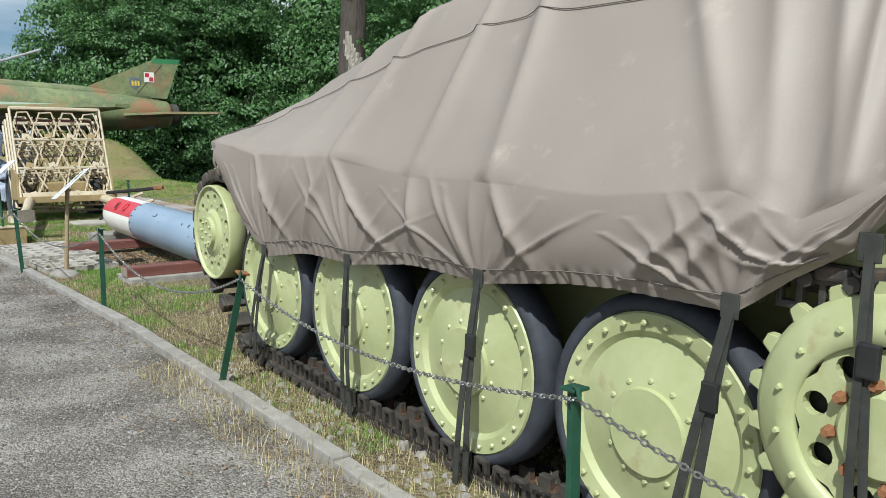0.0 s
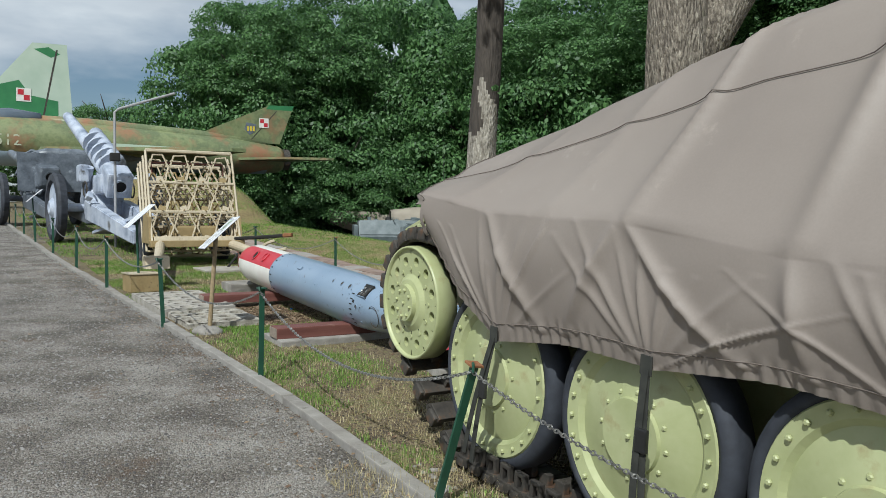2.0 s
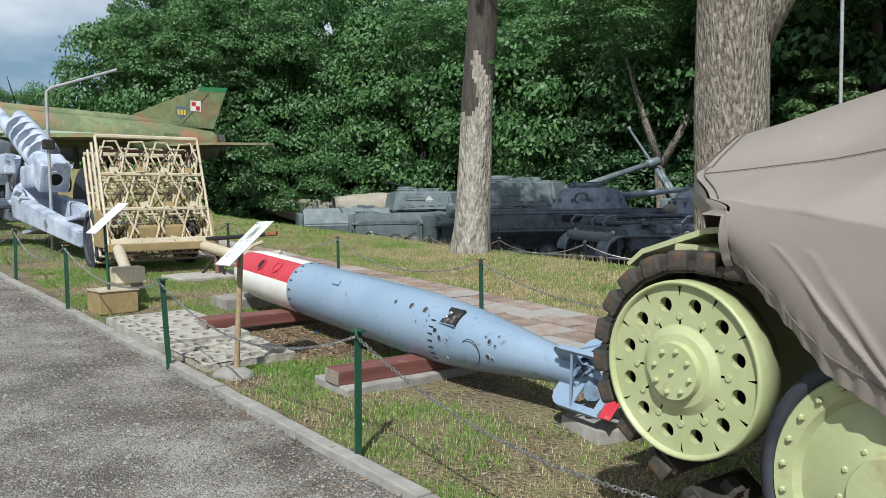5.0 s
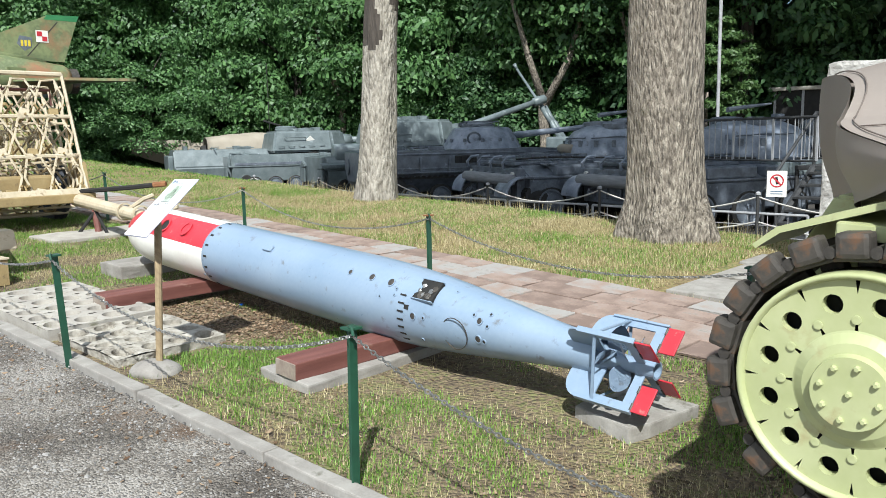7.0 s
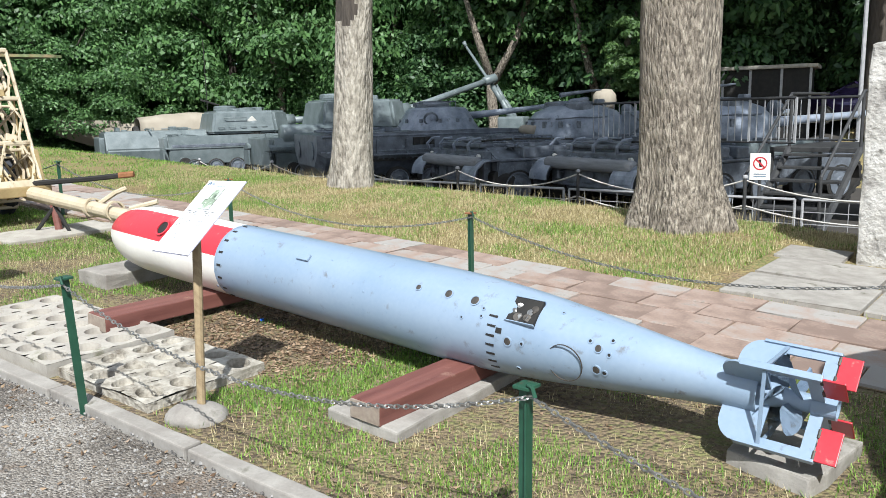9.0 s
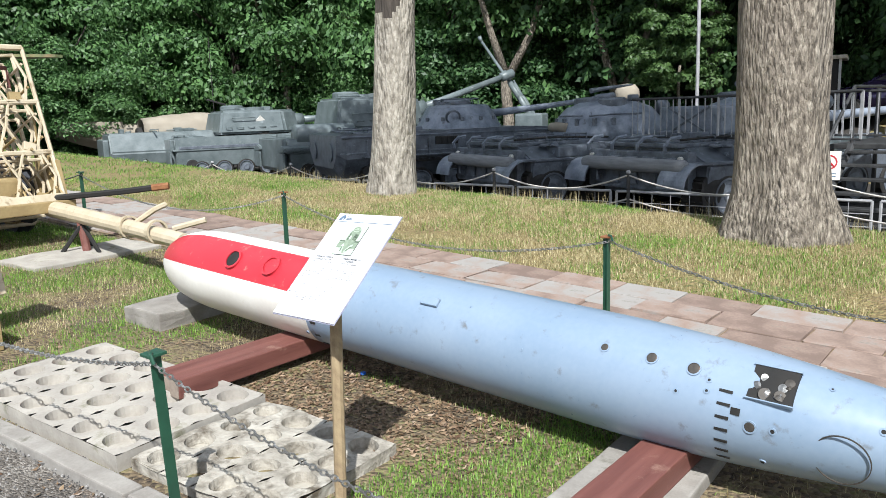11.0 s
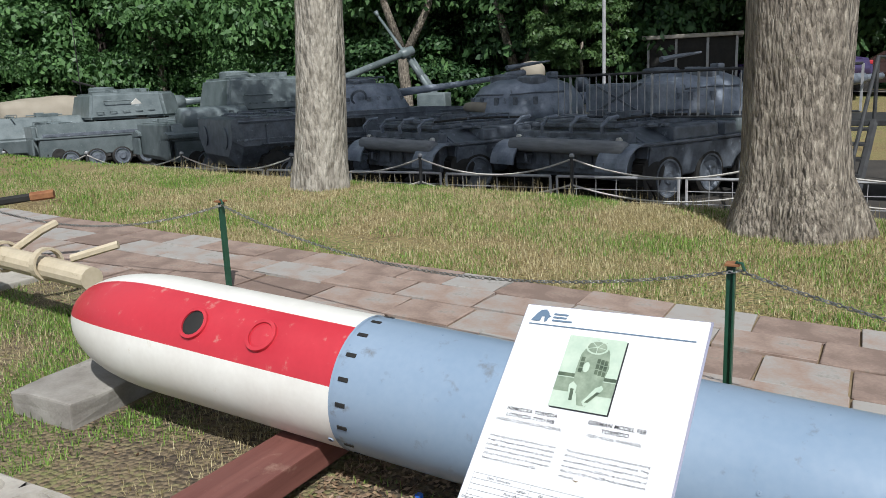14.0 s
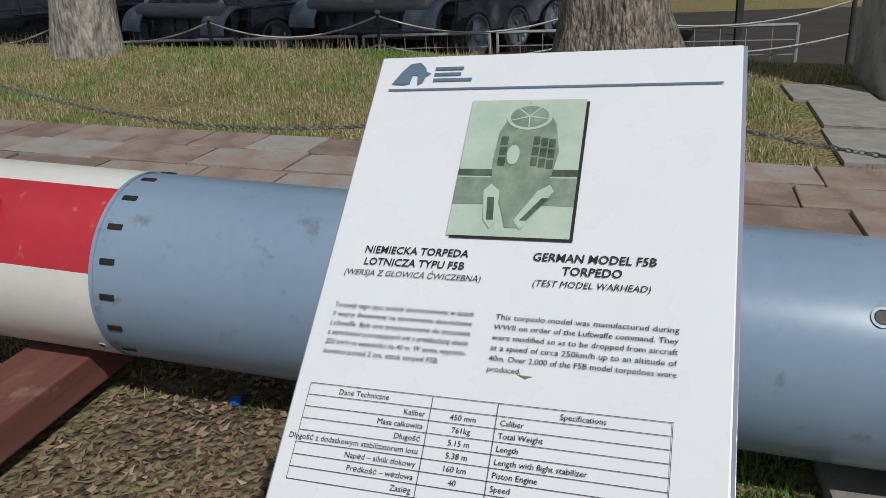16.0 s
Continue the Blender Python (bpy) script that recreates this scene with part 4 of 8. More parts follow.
strap(2.66, 2.58, 1.10, 0.12, 0.05, True, 0.010)


# ---- chain fence along the path and behind the torpedo ----
def fence_post(n, s, h, lean=(0, 0), group="chain fence posts"):
    t = thing("fence_post", "dark green painted steel post with a chain hook", "post", upright(n, s, 0) @ pose(0, 0, 0, lean[0], lean[1]), group)
    bm = bmesh.new()
    box(bm, -0.018, 0.018, -0.003, 0.003, -0.15, h, 0.001)
    box(bm, -0.003, 0.003, 0.003, 0.030, -0.15, h, 0.001)
    part("post", bm, POST, t)
    bm = bmesh.new()
    tube(bm, [(0.0, 0.0, h - 0.01), (-0.02, -0.01, h + 0.012), (-0.03, -0.03, h + 0.012), (-0.03, -0.04, h - 0.015)], 0.006, 6)
    part("hook", bm, POST, t)
    part("cap", boxed(-0.03, 0.03, -0.02, 0.034, h - 0.004, h + 0.006, 0.002), RUST if int(s * 10) % 2 else POST, t)
    return t.matrix_world @ Vector((-0.02, -0.02, h - 0.02))


def link_ring(bm, m, r=0.0030, a=0.0115, b=0.0068):
    seg, sub = 8, 4
    grid = []
    for i in range(seg):
        t = 2 * math.pi * i / seg
        c = Vector((math.cos(t) * a, math.sin(t) * b, 0))
        o = Vector((math.cos(t), math.sin(t), 0))
        grid.append([bm.verts.new(m @ (c + o * r * math.cos(2 * math.pi * j / sub) + Vector((0, 0, r * math.sin(2 * math.pi * j / sub))))) for j in range(sub)])
    for i in range(seg):
        for j in range(sub):
            bm.faces.new((grid[i][j], grid[(i + 1) % seg][j], grid[(i + 1) % seg][(j + 1) % sub], grid[i][(j + 1) % sub]))


def chain(a, b, sag, fine=True, mat=None):
    a, b = Vector(a), Vector(b)
    t = tagged(new("chain"), "galvanised steel chain sagging between fence posts", "chain", "fence chains")
    t.location = a
    pts = [(b - a) * k / 48 + Vector((0, 0, -4 * sag * (k / 48) * (1 - k / 48))) for k in range(49)]
    bm = bmesh.new()
    if fine:
        length = sum((q - p).length for p, q in zip(pts, pts[1:]))
        count = int(length / 0.0185)
        for i in range(count):
            f = i / count * 48
            k = min(47, int(f))
            p = pts[k].lerp(pts[k + 1], f - k)
            d = (pts[k + 1] - pts[k]).normalized()
            m = Matrix.Translation(p) @ d.to_track_quat("X", "Z").to_matrix().to_4x4() @ pose(0, 0, 0, 45 + 90 * (i % 2) + 12 * math.sin(i))
            link_ring(bm, m)
    else:
        tube(bm, pts, 0.006, 5)
    part("strand", bm, mat or CHAIN, t)["kind"] = "stuff"


near = [fence_post(n, s, h, lean) for n, s, h, lean in (
    (2.62, 0.9, 0.60, (0, 0)), (2.60, 3.27, 0.62, (0, 2)), (2.60, 5.74, 0.62, (14, 8)), (2.61, 8.05, 0.60, (0, 1)), (2.42, 10.20, 0.60, (1, -3)),
    (2.30, 12.75, 0.62, (0, 0)), (2.24, 15.3, 0.60, (0, 1)), (2.12, 17.6, 0.60, (2, 0)), (2.0, 20.0, 0.6, (0, -1)), (1.92, 22.4, 0.6, (0, 0)), (1.85, 24.8, 0.6, (1, 1)), (1.8, 27.2, 0.6, (0, 0)))]
for i, (a, b) in enumerate(zip(near, near[1:])):
    chain(a, b, (0.14, 0.12, 0.22, 0.20, 0.15, 0.2, 0.2, 0.2, 0.2, 0.2, 0.2)[i], i < 6)
back = [fence_post(n, s, h) for n, s, h in ((4.7, 4.2, 0.55), (4.62, 7.44, 0.64), (4.92, 9.95, 0.62), (5.22, 12.92, 0.58), (4.95, 15.6, 0.58), (4.95, 18.6, 0.6), (4.9, 21.6, 0.6), (4.9, 24.6, 0.6))]
for i, (a, b) in enumerate(zip(back, back[1:])):
    chain(a, b, (0.2, 0.16, 0.20, 0.22, 0.2, 0.2, 0.2)[i], i in (1, 2, 3))

# ---- information sign ----
PAPER = material("laminated_paper", [(0.74, 0.74, 0.76), (0.80, 0.80, 0.82)], 3, 0.28, bump=0.03, fine=20, coat=0.2)
LAMINATE = material("laminate_edge", [(0.22, 0.22, 0.30), (0.30, 0.30, 0.38)], 9, 0.2, coat=0.3)
INK = material("black_ink", [(0.012, 0.012, 0.014), (0.02, 0.02, 0.022)], 9, 0.5)
INKBLUE = material("slate_ink", [(0.10, 0.15, 0.22), (0.13, 0.19, 0.27)], 9, 0.5)
PHOTO = material("photo_pale_green", [(0.40, 0.50, 0.40), (0.52, 0.60, 0.49)], 40, 0.4, bump=0.0, fine=200)
PHOTODARK = material("photo_dark_green", [(0.035, 0.055, 0.035), (0.13, 0.17, 0.11)], 60, 0.4, bump=0.0, fine=300)
PHOTOMID = material("photo_mid_green", [(0.15, 0.20, 0.14), (0.30, 0.36, 0.27)], 60, 0.4, bump=0.0, fine=300)
SW, SH = 0.285, 0.405


def flat(parent, name, pts, mat, lift):
    """A flat patch on a sheet: points across and down from its top left corner, in its own widths."""
    bm = bmesh.new()
    bm.faces.new([bm.verts.new((x * SW, -y * SW, lift)) for x, y in pts])
    bmesh.ops.recalc_face_normals(bm, faces=bm.faces)
    if bm.faces[:][0].normal.z < 0:
        bmesh.ops.reverse_faces(bm, faces=bm.faces)
    return part(name, bm, mat, parent)


def rect(parent, name, x0, y0, x1, y1, mat, lift):
    return flat(parent, name, ((x0, y0), (x0, y1), (x1, y1), (x1, y0)), mat, lift)


def lettering(parent, text, x, y, size, mat=None, align="LEFT", width=None, lean=0.0, bold=0.0, lift=0.0008):
    cu = bpy.data.curves.new("text", "FONT")
    cu.body, cu.size, cu.align_x, cu.shear, cu.offset = text, size, align, lean, bold
    cu.space_line = 1.0
    cu.resolution_u = 2
    ob = bpy.data.objects.new("text", cu)
    scene.collection.objects.link(ob)
    bpy.context.view_layer.update()
    me = bpy.data.meshes.new_from_object(ob.evaluated_get(bpy.context.evaluated_depsgraph_get()))
    w = ob.dimensions.x
    bpy.data.objects.remove(ob)
    me.materials.clear()
    me.materials.append(mat or INK)
    o = new("lettering", me)
    o.parent = parent
    sx = width / w if width and w > 0 else 1.0
    o.matrix_basis = Matrix.Translation((x, y, lift)) @ Matrix.Diagonal((sx, 1, 1, 1))
    return o


def sheet_words(parent, lines, x, y, size, step, align="LEFT", width=None, lean=0.0, bold=0.0):
    for i, text in enumerate(lines):
        last = i == len(lines) - 1
        lettering(parent, text, x * SW, -(y + i * step) * SW, size * SW, None, align, width * SW if width and not last else None, lean, bold)


def info_board(n, s, tilt, turn, full):
    t = thing("info_sign" if full else "info_board", "white laminated information sheet on a tilted board and wooden post" if full else "white information board on a thin dark post", "sign", Matrix())
    if full:
        top_l, top_r = point(2.965, 9.954, 0.984), point(2.948, 9.669, 1.004)
        bot = point(2.659, 9.846, 0.72)
        x = (top_r - top_l).normalized()
        down = (bot - (top_l + top_r) / 2)
        down = (down - x * down.dot(x)).normalized()
        z = x.cross(-down)
        face = Matrix((x, -down, z)).transposed().to_4x4()
        face.translation = top_l
    else:
        face = upright(n, s, turn - 90, 0.88) @ pose(0, 0, 0, tilt) @ Matrix.Translation((-SW / 2, SH / 2, 0))
    t.matrix_world = face
    board = part("board", boxed(0, SW, -SH, 0, -0.0048, -0.0005, 0.001), PAPER, t)
    part("laminate", boxed(-0.003, SW + 0.003, -SH - 0.003, 0.003, -0.0065, -0.005, 0.0005), LAMINATE, t)
    foot = spot(n, s)
    inv = face.inverted()
    head = face @ Vector((SW * 0.56, -SH * 0.62, -0.012))
    part("post", bar([inv @ (foot - Vector((0, 0, 0.15))), inv @ foot, inv @ Vector((head.x, head.y, head.z - 0.02)), inv @ head], 0.019 if full else 0.014, 10), WOODPOST if full else POST, t)
    return t


sign = info_board(2.71, 9.76, 45, 0, True)
rect(sign, "rule", 0.045, 0.118, 0.955, 0.124, INKBLUE, 0.0008)
flat(sign, "emblem", ((0.05, 0.10), (0.075, 0.055), (0.095, 0.03), (0.125, 0.025), (0.145, 0.045), (0.15, 0.06), (0.165, 0.065), (0.15, 0.075), (0.145, 0.095), (0.13, 0.105), (0.125, 0.07), (0.11, 0.07), (0.105, 0.10), (0.085, 0.103)), INKBLUE, 0.0008)
for k, w in enumerate((0.085, 0.08, 0.115)):
    rect(sign, "emblem_line", 0.175, 0.044 + k * 0.02, 0.175 + w, 0.054 + k * 0.02, INKBLUE, 0.0008)
rect(sign, "photo_shadow", 0.315, 0.172, 0.628, 0.587, INK, 0.0006)
rect(sign, "photo", 0.307, 0.165, 0.620, 0.580, PHOTO, 0.0010)
rect(sign, "photo_wing", 0.307, 0.385, 0.620, 0.405, PHOTODARK, 0.0013)
rect(sign, "photo_ground", 0.307, 0.410, 0.620, 0.490, PHOTOMID, 0.0013)
flat(sign, "photo_fuselage", ((0.395, 0.36), (0.40, 0.27), (0.43, 0.20), (0.47, 0.178), (0.52, 0.19), (0.55, 0.25), (0.565, 0.33), (0.555, 0.40), (0.52, 0.50), (0.50, 0.555), (0.455, 0.555), (0.43, 0.48), (0.40, 0.41)), PHOTOMID, 0.0016)
flat(sign, "photo_canopy", [(0.475 + 0.062 * math.cos(a * math.pi / 10), 0.222 + 0.042 * math.sin(a * math.pi / 10)) for a in range(20)], PHOTO, 0.0019)
flat(sign, "photo_canopy", [(0.475 + 0.052 * math.cos(a * math.pi / 10), 0.222 + 0.034 * math.sin(a * math.pi / 10)) for a in range(20)], PHOTOMID, 0.0022)
for a in range(5):
    c, q = math.cos(a * 1.2566 + 0.3), math.sin(a * 1.2566 + 0.3)
    flat(sign, "photo_strut", ((0.475 - q * 0.002, 0.222 + c * 0.002), (0.475 + c * 0.054, 0.222 + q * 0.036), (0.475 + c * 0.054 + q * 0.003, 0.222 + q * 0.036 - c * 0.003), (0.475 + q * 0.002, 0.222 - c * 0.002)), PHOTO, 0.0024)
for i in range(3):
    for j in range(3):
        rect(sign, "photo_pane", 0.495 + j * 0.021, 0.285 + i * 0.032 + j * 0.004, 0.512 + j * 0.021, 0.311 + i * 0.032 + j * 0.004, PHOTODARK, 0.0019)
    rect(sign, "photo_pane", 0.408, 0.285 + i * 0.032, 0.428, 0.311 + i * 0.032, PHOTODARK, 0.0019)
flat(sign, "photo_gun", [(0.447 + 0.017 * math.cos(a * math.pi / 8), 0.342 + 0.030 * math.sin(a * math.pi / 8)) for a in range(16)], PHOTO, 0.0022)
for x0, lean in ((0.405, -0.012), (0.545, 0.05)):
    flat(sign, "photo_engine", ((x0 - 0.02, 0.45), (x0 + lean * 0.2, 0.43), (x0 + 0.022, 0.45), (x0 + 0.016 - lean, 0.535), (x0 - lean, 0.56), (x0 - 0.02 - lean, 0.535)), PHOTO, 0.0019)
    flat(sign, "photo_engine_shade", ((x0 - 0.006, 0.47), (x0 + 0.012, 0.47), (x0 + 0.008 - lean * 0.9, 0.535), (x0 - 0.010 - lean * 0.9, 0.535)), PHOTODARK, 0.0022)
sheet_words(sign, ["NIEMIECKA TORPEDA", "LOTNICZA TYPU F5B"], 0.235, 0.640, 0.0285, 0.034, "CENTER", None, 0.1, 0.00012)
sheet_words(sign, ["(WERSJA Z GŁOWICĄ ĆWICZEBNĄ)"], 0.235, 0.704, 0.0225, 0.03, "CENTER", None, 0.2)
sheet_words(sign, ["GERMAN MODEL F5B", "TORPEDO"], 0.682, 0.640, 0.0305, 0.034, "CENTER", None, 0.1, 0.00012)
sheet_words(sign, ["(TEST MODEL WARHEAD)"], 0.682, 0.706, 0.0235, 0.03, "CENTER", None, 0.2)
sheet_words(sign, ["Torpedy tego typu zostały skonstruowane w latach", "II wojny światowej na zamówienie dowództwa", "Luftwaffe. Były one przystosowane do zrzucania", "z samolotów poruszających się z prędkością około", "250 km/h na wysokości do 40 m. W sumie wyprodu-", "kowano ponad 2 tys. sztuk torped F5B."], 0.05, 0.795, 0.0190, 0.0245, "LEFT", 0.365, 0.12)
sheet_words(sign, ["This torpedo model was manufactured during", "WWII on order of the Luftwaffe command. They", "were modified so as to be dropped from aircraft", "at a speed of circa 250km/h up to an altitude of", "40m. Over 2,000 of the F5B model torpedoes were", "produced."], 0.47, 0.797, 0.0195, 0.0255, "LEFT", 0.415, 0.05)
TABLE = (("Dane Techniczne", "", "Specifications"), ("Kaliber", "450 mm", "Caliber"), ("Masa całkowita", "761kg", "Total Weight"), ("Długość", "5.15 m", "Length"), ("Długość z dodatkowym stabilizatorem lotu", "5.38 m", "Length with flight stabilizer"), ("Napęd – silnik tłokowy", "160 km", "Piston Engine"), ("Prędkość – węzłowa", "40", "Speed"), ("Zasięg", "", ""))
for i, (a, b, c) in enumerate(TABLE):
    y = 0.995 + i * 0.0285
    rect(sign, "table_rule", 0.04, y, 0.885, y + 0.0014, INK, 0.0008)
    lettering(sign, a, (0.185 if i == 0 else 0.345) * SW, -(y + 0.0215) * SW, 0.0185 * SW, None, "CENTER" if i == 0 else "RIGHT")
    if b:
        lettering(sign, b, 0.435 * SW, -(y + 0.0215) * SW, 0.0185 * SW, None, "CENTER")
    if c:
        lettering(sign, c, (0.70 if i == 0 else 0.52) * SW, -(y + 0.0215) * SW, 0.0185 * SW, None, "CENTER" if i == 0 else "LEFT")
rect(sign, "table_rule", 0.04, 1.223, 0.885, 1.2244, INK, 0.0008)
for x in (0.04, 0.355, 0.51, 0.8836):
    rect(sign, "table_rule", x, 0.995, x + 0.0014, 1.224, INK, 0.0008)
stone = thing("stone", "rounded grey stone at the foot of the sign post", "stone", upright(2.70, 9.78))
bm = bmesh.new()
bmesh.ops.create_icosphere(bm, subdivisions=3, radius=0.13)
for q in bm.verts:
    q.co = Vector((q.co.x, q.co.y, q.co.z * 0.5)) * (1 + 0.25 * noise.noise(q.co * 7))
part("rock", bm, KERB, stone, soft=True)
other = info_board(2.62, 12.55, 42, 3, False)
info_board(2.1, 22.0, 42, 3, False)

# ---- fallen leaves, pebbles, grass ----
def scatter(name, label, count, place, shape, mat, seed):
    """One mesh of many small pieces. place(rng) gives n, s; shape(rng) gives a piece's corners round it."""
    rng = random.Random(seed)
    verts, faces = [], []
    while len(faces) < count:
        n, s = place(rng)
        p = spot(n, s)
        pts = shape(rng)
        b = len(verts)
        verts += [(p.x + q[0], p.y + q[1], p.z + q[2]) for q in pts]
        faces.append(tuple(range(b, b + len(pts))))
    return tagged(new(name, mesh_from(name, verts, faces, mat)), label, "grass" if "grass" in name else "litter", kind="stuff")


def blade_shape(lo, hi, flatness, w):
    def make(rng):
        a, l = rng.uniform(0, 6.283), rng.uniform(lo, hi)
        t = rng.uniform(0, flatness)
        x, y = math.cos(a), math.sin(a)
        hx, hz = l * math.sin(t), l * math.cos(t) + 0.004
        return [(-y * w, x * w, -0.004), (y * w, -x * w, -0.004), (x * hx + y * w * 0.3, y * hx - x * w * 0.3, hz)]
    return make


def blocked(n, s):
    return (6.36 < n < 8.6 and 6.1 < s < 8.95) or (2.45 < n < 3.3 and 9.95 < s < 11.98) or (3.04 < n < 4.12 and 8.95 < s < 9.39) or (3.7 < n < 4.22 and 7.5 < s < 7.88) or (4.9 < n < 6.35) or (3.0 < n < 4.3 and 11.03 < s < 11.25) or (3.55 < n < 4.2 and 12.1 < s < 12.5)


def lawn_spot(thick, n0, n1, s0, s1, soil=0.0, bias=0.0):
    def find(rng):
        while True:
            n, s = rng.uniform(n0, n1), rng.uniform(s0, s1)
            if n < kerb_n(s) + 0.07 or blocked(n, s):
                continue
            v = noise.noise((n * 1.1 + 3, s * 1.1, thick)) + 0.6 * noise.noise((n * 3.1, s * 3.1, thick + 4))
            shade = 0.22 if 3.45 < n < 4.05 and 7.6 < s < 12.4 else 0.0
            litter = 0.9 if (3.2 < n < 3.75 and 9.9 < s < 11.05) else 0.0
            if v > rng.uniform(-0.5, 0.5) + bias + shade + litter:
                return n, s
    return find


scatter("grass_tufts", "green grass patches on the worn lawn", 120000, lawn_spot(1.0, 2.4, 4.9, 4.5, 17, bias=0.22), blade_shape(0.010, 0.036, 1.30, 0.0028), BLADE, 1)
scatter("grass_straw", "dry yellow grass on the worn lawn", 75000, lawn_spot(7.0, 2.4, 4.9, 3.5, 17, bias=0.0), blade_shape(0.012, 0.045, 1.56, 0.0018), STRAW, 2)
scatter("grass_bank", "sunburnt grass on the bank", 170000, lawn_spot(5.0, 6.3, 9.8, 6, 19, bias=-0.25), blade_shape(0.015, 0.05, 1.45, 0.0032), STRAW, 3)
scatter("grass_bank_green", "green blades among the dry grass of the bank", 60000, lawn_spot(8.0, 6.3, 9.8, 6, 19, bias=0.18), blade_shape(0.02, 0.05, 1.0, 0.0034), BLADE, 4)
scatter("grass_far", "dry and green grass on the lawn further along", 50000, lawn_spot(5.0, 2.2, 11.0, 17, 33), blade_shape(0.02, 0.055, 1.1, 0.006), BLADE, 5)
scatter("grass_crest", "tall dry stalks along the crest of the bank", 900, lawn_spot(5.0, 9.1, 9.8, 9, 18, bias=-0.3), blade_shape(0.08, 0.22, 0.5, 0.003), STRAW, 6)
LITTER = leafage("dead_leaf", (0.10, 0.055, 0.03), (0.34, 0.24, 0.15), 0.1)


def leaf_shape(rng):
    a, l, w = rng.uniform(0, 6.283), rng.uniform(0.006, 0.019), rng.uniform(0.003, 0.008)
    x, y, z = math.cos(a), math.sin(a), 0.004
    return [(-x * l, -y * l, z + rng.uniform(0, 0.008)), (y * w, -x * w, z), (x * l, y * l, z + rng.uniform(0, 0.014)), (-y * w, x * w, z + rng.uniform(0, 0.01))]


def box_spot(n0, n1, s0, s1, follow=False):
    def find(rng):
        s = rng.uniform(s0, s1)
        n = rng.uniform(n0, n1) if not follow else kerb_n(s) - 0.05 - abs(rng.gauss(0, 0.28))
        return n, s
    return find


scatter("leaf_litter", "dead brown leaves under the torpedo", 3600, box_spot(3.2, 4.1, 9.7, 11.05), leaf_shape, LITTER, 7)
scatter("leaf_litter", "dead leaves and straw along the kerb", 1100, box_spot(0, 0, 3.5, 16, True), leaf_shape, LITTER, 8)
scatter("leaf_litter", "dead leaves scattered over the lawn", 2600, lawn_spot(9.0, 2.5, 4.9, 4, 16), leaf_shape, LITTER, 9)
scatter("straw_litter", "cut straw lying beside the track", 6000, box_spot(2.3, 2.95, 3.0, 6.3), blade_shape(0.03, 0.09, 1.57, 0.0016), STRAW, 10)


def pebble_cloud(name, label, count, place, lo, hi, mat, seed):
    rng = random.Random(seed)
    verts, faces = [], []
    for _ in range(count):
        n, s = place(rng)
        p = spot(n, s)
        r, a = rng.uniform(lo, hi) * (1.6 if rng.random() < 0.05 else 1), rng.uniform(0, 3.14)
        ring_ = [(math.cos(a + k * 1.2566) * r * rng.uniform(0.7, 1.2), math.sin(a + k * 1.2566) * r * rng.uniform(0.6, 1.1)) for k in range(5)]
        b = len(verts)
        verts += [(p.x + x, p.y + y, p.z - 0.002) for x, y in ring_]
        verts += [(p.x + x * 0.6, p.y + y * 0.6, p.z + r * rng.uniform(0.4, 0.75)) for x, y in ring_]
        faces += [(b + k, b + (k + 1) % 5, b + 5 + (k + 1) % 5, b + 5 + k) for k in range(5)] + [(b + 5, b + 6, b + 7, b + 8, b + 9)]
    return tagged(new(name, mesh_from(name, verts, faces, mat)), label, "gravel", kind="stuff")


PEBBLE = material("pebble", [(0.09, 0.083, 0.078), (0.19, 0.18, 0.17), (0.31, 0.295, 0.28)], 3, 0.9, islands=0.9, fine=80, bump=0.3)
pebble_cloud("gravel_stones", "loose grey gravel stones on the path", 60000, box_spot(-1.6, 2.5, 3.2, 13), 0.003, 0.008, PEBBLE, 11)
pebble_cloud("gravel_stones", "loose grey gravel stones further up the path", 16000, box_spot(-2.2, 2.3, 12, 26), 0.005, 0.012, PEBBLE, 12)
pebble_cloud("rubble_stones", "broken concrete bits along the tank track", 160, box_spot(2.66, 2.90, 2.8, 6.2), 0.008, 0.028, KERB, 13)
cap = thing("bottle_cap", "bright blue plastic bottle cap on the ground", "bottle cap", upright(3.79, 10.71, 0, 0.006))
part("cap", turned([(0.014, 0), (0.014, 0.01), (0.012, 0.012), (0, 0.012)], 16), material("blue_plastic", [(0.01, 0.10, 0.55), (0.02, 0.14, 0.65)], 9, 0.35), cap)

# ---- paving stones ----
pavement = tagged(new("pavement"), "irregular reddish and grey stone paving with sandy joints", "pavement", kind="structure")
JOINT = material("sandy_joint", [(0.16, 0.11, 0.06), (0.26, 0.20, 0.12)], 9, 0.95, bump=0.6)
verts, faces = [], []
rng = random.Random(5)
js = steps(2.0, 30, 0.5)
for s in js:
    verts += [tuple(spot(4.98, s, 0.006)), tuple(spot(6.34, s, 0.006))]
faces = [(2 * i, 2 * i + 1, 2 * i + 3, 2 * i + 2) for i in range(len(js) - 1)]
bed = new("joint_bed", mesh_from("joint_bed", verts, faces, JOINT))
bed.parent = pavement


